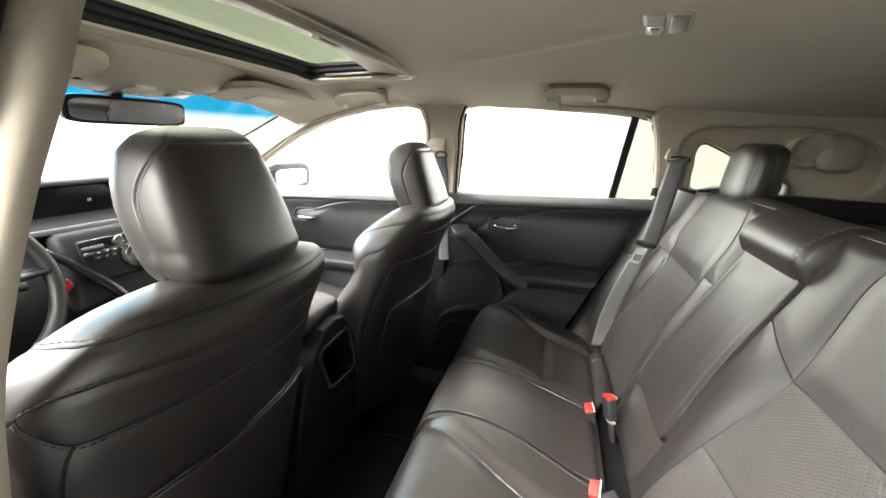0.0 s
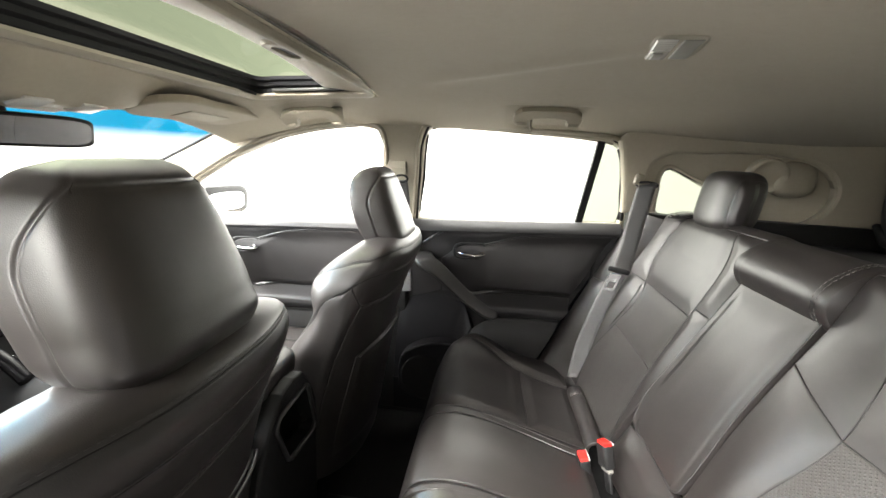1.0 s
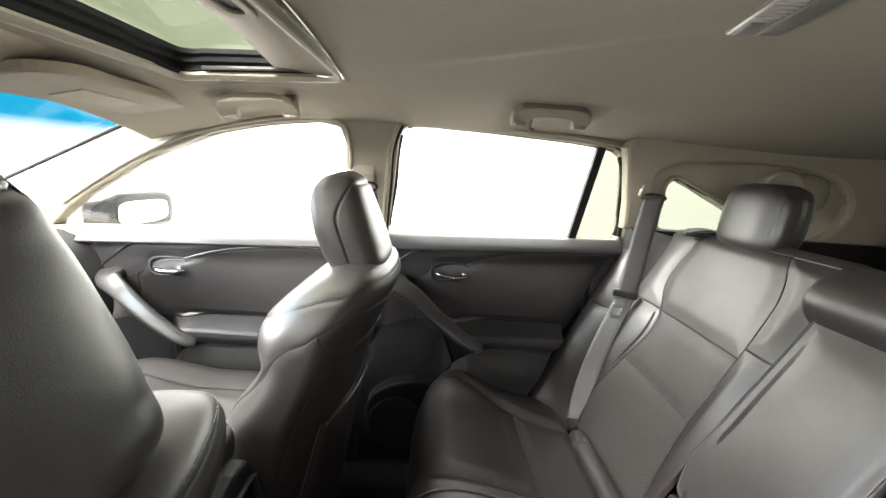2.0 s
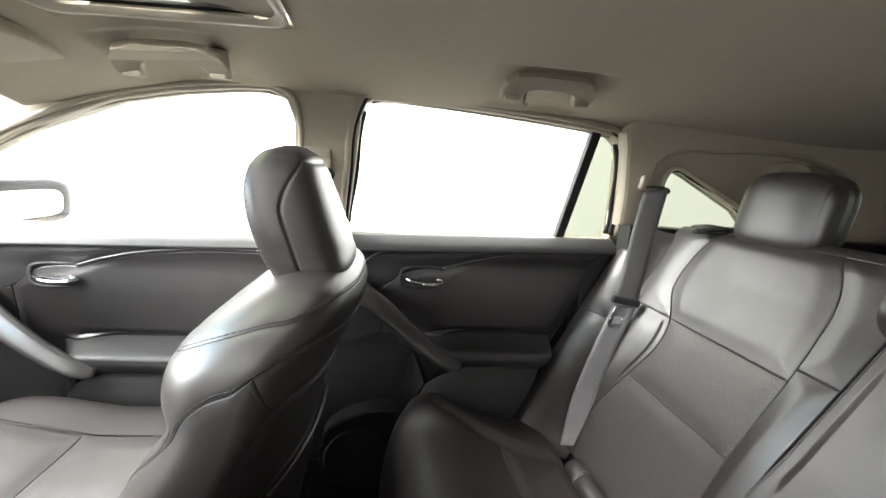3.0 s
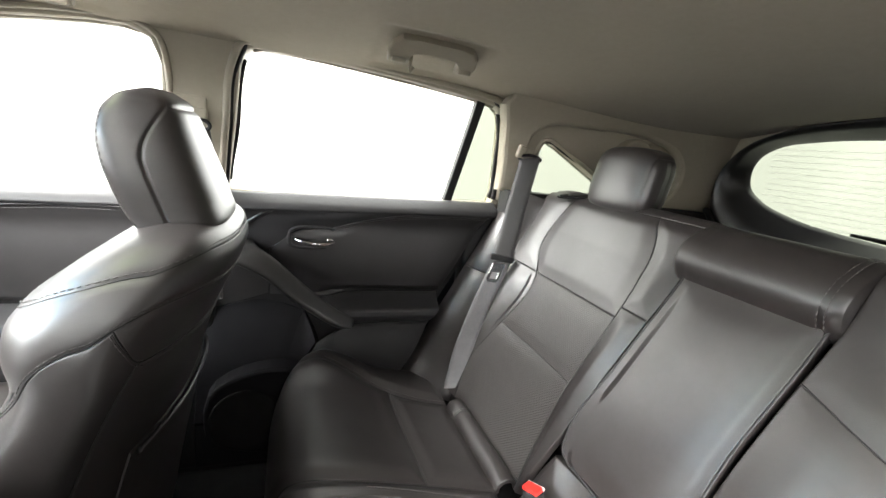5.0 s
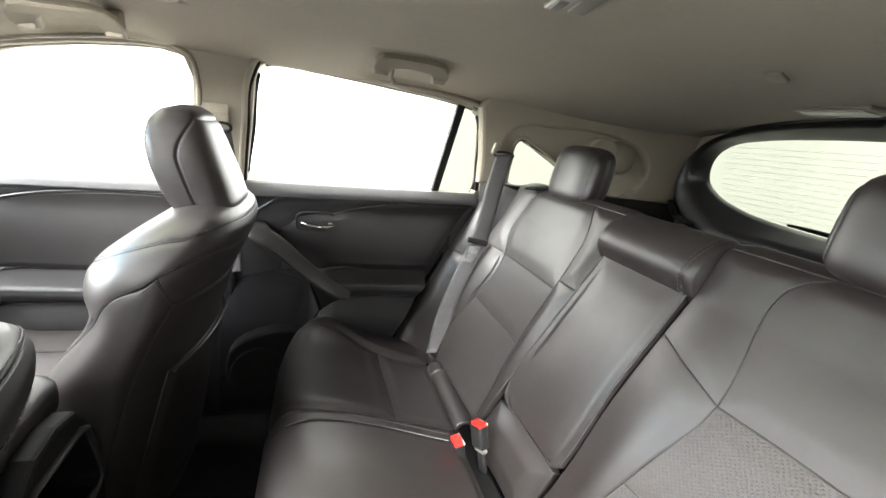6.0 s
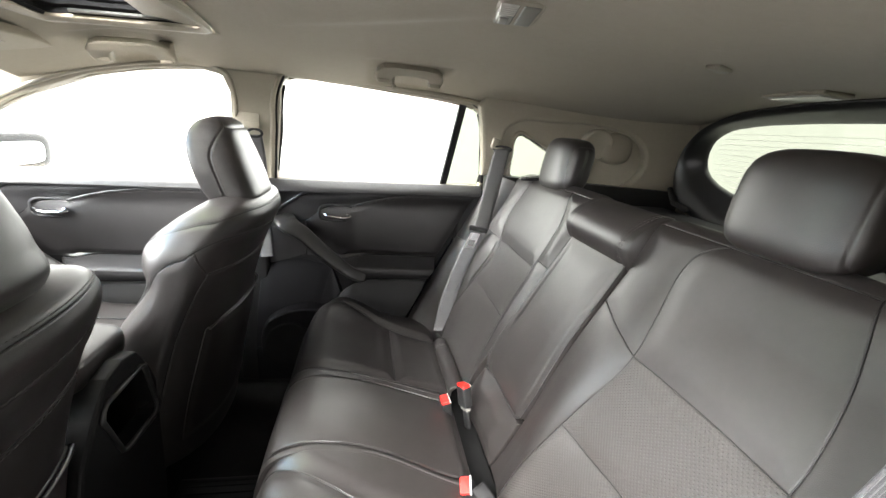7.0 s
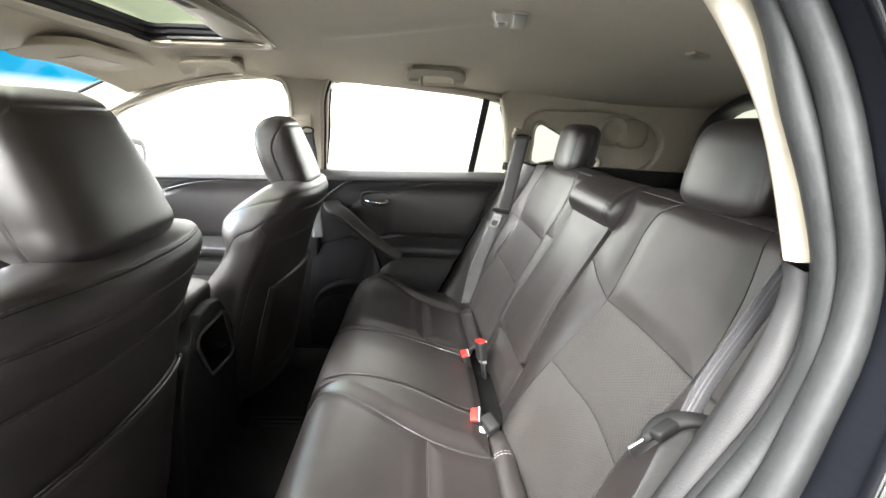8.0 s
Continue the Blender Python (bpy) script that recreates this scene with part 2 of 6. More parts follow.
def panel(surf, lo, hi, puff=0.006, r=0.022, groove=0.0026, n=24, m=24, skirt=0.012, flip=False, open_sides="", lift=0.0):
    """A padded panel on a surface: lo and hi are its two long edges in (u, v), and its rim dips into a narrow seam."""
    a, b = spline(lo, n), spline(hi, n)
    pa, pb = surf(a[:, 0], a[:, 1]), surf(b[:, 0], b[:, 1])
    li = (np.linalg.norm(np.diff(pa, axis=0), axis=1).sum() + np.linalg.norm(np.diff(pb, axis=0), axis=1).sum()) / 2
    lj = np.linalg.norm(pa - pb, axis=1).mean()
    fi, t = crowd(n, li), crowd(m, lj)
    a, b = spline(lo, fi), spline(hi, fi)
    UV = a[:, None, :] * (1 - t)[None, :, None] + b[:, None, :] * t[None, :, None]
    B = surf(UV[..., 0], UV[..., 1])
    gi, gj = np.gradient(B, axis=0), np.gradient(B, axis=1)
    N = np.cross(gi, gj)
    N /= np.maximum(1e-9, np.linalg.norm(N, axis=2, keepdims=True))
    if flip:
        N = -N
    li = np.linalg.norm(np.diff(B, axis=0), axis=2)
    lj = np.linalg.norm(np.diff(B, axis=1), axis=2)
    ci = np.vstack([np.zeros((1, B.shape[1])), np.cumsum(li, axis=0)])
    cj = np.hstack([np.zeros((B.shape[0], 1)), np.cumsum(lj, axis=1)])
    big = np.full(ci.shape, 9.0)
    d = np.minimum.reduce([big if "a" in open_sides else ci, big if "b" in open_sides else ci[-1:] - ci,
                           big if "c" in open_sides else cj, big if "d" in open_sides else cj[:, -1:] - cj])
    q = np.clip(d / (1.8 * r), 0, 1)
    s = np.clip(d / 0.0030, 0, 1)
    off = lift + 0.75 * puff * q * q * (3 - 2 * q) - 1.0 * groove * (1 - np.sqrt(np.maximum(0, 1 - (1 - s) ** 2)))
    V = B + N * off[..., None]
    pad = np.pad(V, ((1, 1), (1, 1), (0, 0)), mode="edge")
    Np = np.pad(N, ((1, 1), (1, 1), (0, 0)), mode="edge")
    mask = np.ones(pad.shape[:2], bool)
    mask[1:-1, 1:-1] = False
    pad[mask] -= Np[mask] * skirt
    uv = np.pad(np.stack([ci, cj], axis=2), ((1, 1), (1, 1), (0, 0)), mode="edge")
    f = grid_faces(*pad.shape[:2])
    if flip:
        f = [tuple(reversed(x)) for x in f]
    return as_mesh("panel", pad.reshape(-1, 3), f, True, uv.reshape(-1, 2))


def seam_stitch(surf, pts, shift=(0.0, 0.0), out=1.0, n=120, lift=0.0022, **kw):
    """A row of stitches along a seam of a surface, shifted aside in (u, v)."""
    uv = spline(pts, n) + np.array(shift)
    p = surf(uv[:, 0], uv[:, 1])
    e = 1e-3
    du = surf(uv[:, 0] + e, uv[:, 1]) - p
    dv = surf(uv[:, 0], uv[:, 1] + e) - p
    nn = np.cross(du, dv) * out
    nn /= np.maximum(1e-12, np.linalg.norm(nn, axis=1, keepdims=True))
    return dashes(p, nn, lift=lift, **kw)


def seam_shade_cord(surf, pts, out=1.0, n=100, lift=0.0, r=0.0013):
    """A thin dark cord laid between two panels as the seam's painted shade."""
    uv = spline(pts, n)
    p = surf(uv[:, 0], uv[:, 1])
    e = 1e-3
    nn = np.cross(surf(uv[:, 0] + e, uv[:, 1]) - p, surf(uv[:, 0], uv[:, 1] + e) - p) * out
    nn /= np.maximum(1e-12, np.linalg.norm(nn, axis=1, keepdims=True))
    return tube(p + nn * lift, r, 6)


def tube(pts, radius, segs=8, closed=False, caps=True, flat=1.0):
    """A round or flattened rod along a line of points."""
    p = np.array(pts, float)
    n = len(p)
    if closed:
        tan = np.roll(p, -1, axis=0) - np.roll(p, 1, axis=0)
    else:
        tan = np.gradient(p, axis=0)
    tan /= np.maximum(1e-9, np.linalg.norm(tan, axis=1, keepdims=True))
    ref = np.array([0, 0, 1.0]) if abs(tan[0][2]) < 0.9 else np.array([1.0, 0, 0])
    rad = np.broadcast_to(np.asarray(radius, float), (n,))
    verts = []
    x = np.cross(ref, tan[0])
    x /= np.linalg.norm(x)
    for i in range(n):
        x = x - tan[i] * (x @ tan[i])
        x /= max(1e-9, np.linalg.norm(x))
        y = np.cross(tan[i], x)
        for k in range(segs):
            a = 2 * np.pi * k / segs
            verts.append(p[i] + rad[i] * (x * np.cos(a) + y * np.sin(a) * flat))
    f = grid_faces(n, segs, wrap=True)
    if closed:
        f += [((n - 1) * segs + k, (n - 1) * segs + (k + 1) % segs, (k + 1) % segs, k) for k in range(segs)]
    elif caps:
        f += [tuple(reversed(range(segs))), tuple(range((n - 1) * segs, n * segs))]
    f = [tuple(reversed(q)) for q in f]
    return as_mesh("tube", verts, f)


def ribbon(pts, across, thick=0.0016):
    """A strip of webbing: centre line pts, half-width vectors across."""
    p, a = np.array(pts, float), np.array(across, float)
    n = len(p)
    if a.ndim == 1:
        a = np.tile(a, (n, 1))
    t = np.gradient(p, axis=0)
    nn = np.cross(t, a)
    nn /= np.linalg.norm(nn, axis=1, keepdims=True)
    verts = []
    for i in range(n):
        for s, k in ((-1, 1), (-0.6, 1.5), (0, 1.6), (0.6, 1.5), (1, 1), (1, -1), (-1, -1)):
            verts.append(p[i] + a[i] * s + nn[i] * thick * k)
    f = grid_faces(n, 7, wrap=True) + [tuple(range(7)), tuple(reversed(range((n - 1) * 7, n * 7)))]
    return as_mesh("ribbon", verts, f)


def box(size, at=(0, 0, 0), bevel=0.004, segs=3, turn=None):
    bm = bmesh.new()
    bmesh.ops.create_cube(bm, size=1)
    bmesh.ops.scale(bm, vec=size, verts=bm.verts)
    if bevel:
        bmesh.ops.bevel(bm, geom=bm.edges[:], offset=bevel, segments=segs, profile=0.5, affect="EDGES")
    m = Matrix.Translation(at)
    if turn is not None:
        m = m @ turn
    bmesh.ops.transform(bm, matrix=m, verts=bm.verts)
    for f in bm.faces:
        f.smooth = True
    return bm


def plate(outline, place, thick, holes=(), bevel=0.003):
    """A flat piece cut from an outline with holes; place(a, b, depth) gives the world point; depth runs 0 to thick."""
    bm = bmesh.new()
    loops = []
    for loop in (outline, *holes):
        vs = [bm.verts.new((a, b, 0)) for a, b in loop]
        es = [bm.edges.new((vs[i], vs[(i + 1) % len(vs)])) for i in range(len(vs))]
        loops += es
    bmesh.ops.triangle_fill(bm, use_beauty=True, use_dissolve=False, edges=loops)
    ret = bmesh.ops.extrude_face_region(bm, geom=bm.faces[:])
    for v in [g for g in ret["geom"] if isinstance(g, bmesh.types.BMVert)]:
        v.co.z = thick
    bmesh.ops.recalc_face_normals(bm, faces=bm.faces)
    if bevel:
        rim = [e for e in bm.edges if len(e.link_faces) == 2 and abs(e.calc_face_angle(0)) > 1.2 and e.verts[0].co.z == e.verts[1].co.z == 0]
        bmesh.ops.bevel(bm, geom=rim, offset=bevel, segments=2, profile=0.5, affect="EDGES")
    for v in bm.verts:
        v.co = Vector(place(v.co.x, v.co.y, v.co.z))
    bmesh.ops.recalc_face_normals(bm, faces=bm.faces)
    return bm


def smooth_loop(pts, n=8):
    """A closed outline rounded through its points."""
    p = list(pts)
    k = len(p)
    ext = p[-2:] + p + p[:3]
    s = spline(ext, n * (len(ext) - 1))
    d = np.r_[0, np.cumsum(np.linalg.norm(np.diff(np.array(ext), axis=0), axis=1))]
    u = np.linspace(0, d[-1], n * (len(ext) - 1) + 1)
    keep = (u >= d[2]) & (u < d[2 + k] - 1e-9)
    return [tuple(q) for q in s[keep]]


def superquad(a, b, c, e1=0.45, e2=0.45, nu=48, nv=32):
    """Points of a rounded block with half sizes a, b, c; rows run from bottom to top."""
    ph = np.linspace(-np.pi / 2, np.pi / 2, nv + 1)[:, None]
    th = np.linspace(0, 2 * np.pi, nu + 1)[None, :-1]

    def pw(w, e):
        return np.sign(w) * np.abs(w) ** e
    x = a * pw(np.cos(ph), e1) * pw(np.cos(th), e2)
    y = b * pw(np.cos(ph), e1) * pw(np.sin(th), e2)
    z = c * pw(np.sin(ph), e1) * np.ones_like(th)
    return np.stack([x, y, z], axis=2)


def closed_rows(P):
    r, c = P.shape[:2]
    return as_mesh("body", P.reshape(-1, 3), grid_faces(r, c, wrap=True))


def dashes(line, normal, step=0.0085, length=0.0058, radius=0.0008, lift=0.001):
    """A row of thread stitches along a line, joined into one mesh."""
    p = np.array(line, float) + np.array(normal, float) * lift
    d = np.r_[0, np.cumsum(np.linalg.norm(np.diff(p, axis=0), axis=1))]
    verts, faces = [], []
    s = 0.0
    while s + length < d[-1]:
        a = np.array([np.interp(s, d, p[:, k]) for k in range(3)])
        b = np.array([np.interp(s + length, d, p[:, k]) for k in range(3)])
        t = (b - a) / np.linalg.norm(b - a)
        x = np.cross(t, [0.3, 0.5, 0.81])
        x /= np.linalg.norm(x)
        y = np.cross(t, x)
        k = len(verts)
        for e, sc in ((a, 0.6), ((a + b) / 2, 1.2), (b, 0.6)):
            for w in range(4):
                g = np.pi / 2 * w
                verts.append(e + radius * sc * (x * np.cos(g) + y * np.sin(g)))
        for ring in (0, 4):
            for w in range(4):
                faces.append((k + ring + w, k + ring + (w + 1) % 4, k + ring + 4 + (w + 1) % 4, k + ring + 4 + w))
        s += step
    return as_mesh("stitching", verts, faces)


# ---- structure: ground, floor pan, roof lining, side walls ----
def roof_z(x, y):
    x, y = np.asarray(x, float), np.asarray(y, float)
    k = np.clip((x - 0.15) / 0.75, 0, 1)
    f = np.clip((-0.58 - x) / 0.36, 0, 2)
    return 1.548 - 0.20 * y**2 - 0.05 * k * k * (3 - 2 * k) - 0.080 * f**1.1


def door_plane(z):
    """The inner face of the door frames leans in towards the roof."""
    return 0.725 - 0.28 * (z - 1.172)


def sill_z(x):
    return 1.160 + 0.036 * x


single("ground", box((30, 30, 0.02), (0, 0, -0.01), 0), FLOORPAINT, "grey painted studio floor", "floor", kind="structure")
# Unseen wall, added to keep light from the open door.
single("wall_light_block", box((14.0, 0.05, 5.4), (0.5, -2.7, 2.7), 0.0), LIGHTBLOCK, "dark grey unseen wall added to dim the open door side", "curtain", kind="structure")
# self-glowing sheet that stands in for brightly lit studio walls
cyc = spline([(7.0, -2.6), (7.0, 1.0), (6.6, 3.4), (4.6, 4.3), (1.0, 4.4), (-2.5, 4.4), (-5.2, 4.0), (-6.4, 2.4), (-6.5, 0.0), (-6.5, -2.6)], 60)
single("backdrop", as_mesh("backdrop", [(x, y, z) for z in (-0.005, 4.6) for x, y in cyc], grid_faces(2, 61)), BACKDROP, "seamless studio backdrop with an added white glow", "backdrop", kind="structure")
single("floor", box((2.9, 1.44, 0.03), (-0.35, 0, 0.385), 0.004), CARPET, "black carpeted car floor", "floor", kind="structure")
single("wall_tunnel", box((1.5, 0.22, 0.12), (-0.7, 0, 0.455), 0.04, 4), CARPET, "black carpeted centre tunnel", "tunnel", kind="structure")


HANDLE_RECESS = ((-0.006, 0.222, 0.422, 0.63), (-0.680, -0.454, 0.440, 0.63))


SX0, SX1, SY = -0.655, -0.342, 0.395


def bowed(x, y):
    """The sunroof's front edge bows forwards towards the middle."""
    w = (SX1 - x) / (SX1 - SX0) if x > SX0 else (x + 0.99) / (SX0 + 0.99)
    return x + (-0.065 + 0.30 * y * y) * max(0.0, min(1.0, w)) * (1.0 if abs(y) < SY else max(0.0, 1 - (abs(y) - SY) / 0.1))


def roof_lining():
    xs = np.unique(np.r_[np.linspace(-0.925, SX0, 36), np.linspace(SX0, SX1, 12), np.linspace(SX1, 0.30, 60), np.linspace(0.30, 1.06, 24)])
    ys = np.unique(np.r_[np.linspace(-0.655, -SY, 10), np.linspace(-SY, SY, 60), np.linspace(SY, 0.655, 40)])
    verts, faces, idx = [], [], {}

    def vid(i, j, top):
        key = (i, j, top)
        if key not in idx:
            x, y = xs[i], ys[j]
            x = bowed(x, y) if x < SX1 else x
            # the opening's corners are rounded by pulling its rim in
            idx[key] = len(verts)
            z = float(roof_z(x, y)) + (0.014 if top else 0)
            along = (x + 0.20) / 0.40
            off = y - (0.27 - 0.19 * along - 0.05 * along * along)
            if 0 < along < 1.05:
                z -= 0.0045 * math.sin(math.pi * min(1, along * 0.95)) ** 0.5 * (math.exp(-(off / 0.014) ** 2) if off > 0 else math.exp(-(off / 0.055) ** 2))
            for xa, xb, ya, yb in HANDLE_RECESS:
                e = min((x - xa) / 0.016, (xb - x) / 0.016, (y - ya) / 0.020, (yb - y) / 0.020)
                e = max(0.0, min(1.0, e))
                z += 0.005 * e * e * (3 - 2 * e)
            verts.append((x, y, z))
        return idx[key]

    def solid(i, j):
        if not (0 <= i < len(xs) - 1 and 0 <= j < len(ys) - 1):
            return False
        cx, cy = (xs[i] + xs[i + 1]) / 2, (ys[j] + ys[j + 1]) / 2
        return not (SX0 < cx < SX1 and abs(cy) < SY)
    for i in range(len(xs) - 1):
        for j in range(len(ys) - 1):
            if not solid(i, j):
                continue
            faces.append((vid(i, j, 0), vid(i, j + 1, 0), vid(i + 1, j + 1, 0), vid(i + 1, j, 0)))
            faces.append((vid(i, j, 1), vid(i + 1, j, 1), vid(i + 1, j + 1, 1), vid(i, j + 1, 1)))
            for di, dj, a, b in ((-1, 0, (i, j), (i, j + 1)), (1, 0, (i + 1, j + 1), (i + 1, j)), (0, -1, (i + 1, j), (i, j)), (0, 1, (i, j + 1), (i + 1, j + 1))):
                if not solid(i + di, j + dj):
                    faces.append((vid(*b, 0), vid(*a, 0), vid(*a, 1), vid(*b, 1)))
    return single("ceiling", as_mesh("ceiling", verts, faces), HEADLINER, "beige knitted cloth roof lining", "ceiling", kind="structure")


roof_lining()

FRONT_WINDOW = [(-1.30, 1.118), (-1.22, 1.185), (-1.115, 1.252), (-0.956, 1.338), (-0.763, 1.413), (-0.638, 1.441), (-0.513, 1.458),
                (-0.450, 1.461), (-0.415, 1.447), (-0.400, 1.405), (-0.406, 1.32), (-0.424, 1.150)]
REAR_WINDOW = [(-0.288, 1.156), (-0.270, 1.30), (-0.257, 1.426), (-0.249, 1.452), (-0.232, 1.463), (-0.122, 1.465), (0.075, 1.457), (0.288, 1.442),
               (0.335, 1.435), (0.358, 1.420), (0.370, 1.395), (0.395, 1.27), (0.405, 1.20), (0.398, 1.176)]
QUARTER_WINDOW = [(0.489, 1.226), (0.482, 1.30), (0.480, 1.348), (0.487, 1.364), (0.503, 1.368), (0.545, 1.350), (0.69, 1.276), (0.722, 1.247), (0.718, 1.226), (0.70, 1.220), (0.52, 1.218)]


def side_wall(side):
    """Pillars and window rail of one side, with its openings. side: +1 passenger, -1 driver."""
    def place(a, b, d):
        return (a, side * (float(door_plane(b)) + d), b)
    out = [(-1.50, 1.09), (-1.36, 1.21), (-1.233, 1.300), (-1.01, 1.432), (-0.85, 1.478), (-0.6, 1.497), (-0.2, 1.50), (0.2, 1.485), (0.42, 1.478)]
    if side > 0:
        out += [(0.44, 1.30), (0.43, 1.15), (0.2, 1.152), (-0.3, 1.136), (-0.9, 1.115)]
        holes = [FRONT_WINDOW, REAR_WINDOW]
        name = "wall_passenger_side"
    else:
        out = out[:-2] + [(-0.1, 1.498), (-0.16, 1.47), (-0.225, 1.43), (-0.248, 1.36), (-0.285, 1.18), (-0.30, 1.136), (-0.9, 1.115)]
        holes = [FRONT_WINDOW]
        name = "wall_driver_side"
    return single(name, plate(out, place, 0.05, holes, 0.006), BEIGE, "pale beige plastic pillar trim", "pillar trim", kind="structure")


side_wall(1)
side_wall(-1)


def quarter_y(x, z):
    return 0.628 - 0.15 * (x - 0.45) - 0.25 * (z - 1.3)


RECESS = smooth_loop([(0.445, 1.215), (0.437, 1.30), (0.445, 1.385), (0.475, 1.404), (0.58, 1.412), (0.70, 1.416), (0.80, 1.404), (0.873, 1.375), (0.912, 1.318), (0.905, 1.265), (0.870, 1.228), (0.80, 1.215), (0.62, 1.210)], 4)


def quarter_wall(side):
    def place(a, b, d):
        return (a, side * (quarter_y(a, b) + d), b)
    out = [(0.385, 1.222), (0.375, 1.30), (0.352, 1.405), (0.340, 1.44), (0.36, 1.475), (0.7, 1.475), (1.08, 1.47), (1.10, 1.35), (1.10, 1.222)]
    if side < 0:
        out = [(0.385, 1.222), (0.380, 1.28), (0.370, 1.335), (0.355, 1.39), (0.330, 1.45), (0.36, 1.475), (0.7, 1.475), (1.08, 1.47), (1.10, 1.35), (1.10, 1.222)]
    name = "wall_quarter_passenger_side" if side > 0 else "wall_quarter_driver_side"
    single(name, plate(out, place, 0.034, [RECESS], 0.010), BEIGE, "pale beige plastic rear quarter trim", "pillar trim", kind="structure")
    floor_at = lambda a, b, d: (a, side * (quarter_y(a, b) + 0.026 + d), b)
    c = np.mean(np.array(RECESS), axis=0)
    wide = [tuple(c + (np.array(q) - c) * 1.06) for q in RECESS]
    rname = "wall_quarter_recess_passenger_side" if side > 0 else "wall_quarter_recess_driver_side"
    single(rname, plate(wide, floor_at, 0.05, [QUARTER_WINDOW], 0.006), BEIGE, "sunken beige panel round the rear quarter window", "pillar trim", kind="structure")
    low = [(0.40, 0.62), (0.40, 1.227), (1.12, 1.227), (1.12, 0.62)]
    lname = "wall_cargo_passenger_side" if side > 0 else "wall_cargo_driver_side"
    single(lname, plate(low, lambda a, b, d: (a, side * (quarter_y(a, 1.24) - 0.02 + d), b), 0.05), DARKPLASTIC, "black plastic cargo side trim", "trim", kind="structure")


quarter_wall(1)
quarter_wall(-1)


def pane(name, outline, place, mat, label, thick=0.004):
    ob = single(name, plate(outline, place, thick, (), 0), mat, label, "window", kind="structure")
    ob.visible_shadow = False
    return ob


pane("window_front_passenger", FRONT_WINDOW, lambda a, b, d: (a, door_plane(b) + 0.03 + d, b), GLASS, "clear front door window glass")
pane("window_front_driver", FRONT_WINDOW, lambda a, b, d: (a, -door_plane(b) - 0.03 - d, b), GLASS, "clear front door window glass")
pane("window_rear_passenger", [(-0.288, 1.156), (-0.257, 1.43), (-0.232, 1.463), (0.075, 1.457), (0.300, 1.441), (0.266, 1.172)],
     lambda a, b, d: (a, door_plane(b) + 0.03 + d, b), GLASS, "clear rear door window glass")
pane("window_rear_passenger_fixed", [(0.266, 1.172), (0.300, 1.441), (0.345, 1.432), (0.370, 1.395), (0.400, 1.20), (0.398, 1.176)],
     lambda a, b, d: (a, door_plane(b) + 0.03 + d, b), PRIVACY, "tinted fixed rear door light")
for s, n in ((1, "window_quarter_passenger"), (-1, "window_quarter_driver")):
    pane(n, QUARTER_WINDOW, lambda a, b, d, s=s: (a, s * (quarter_y(a, b) + 0.058 + d), b), PRIVACY, "tinted rear quarter window glass")


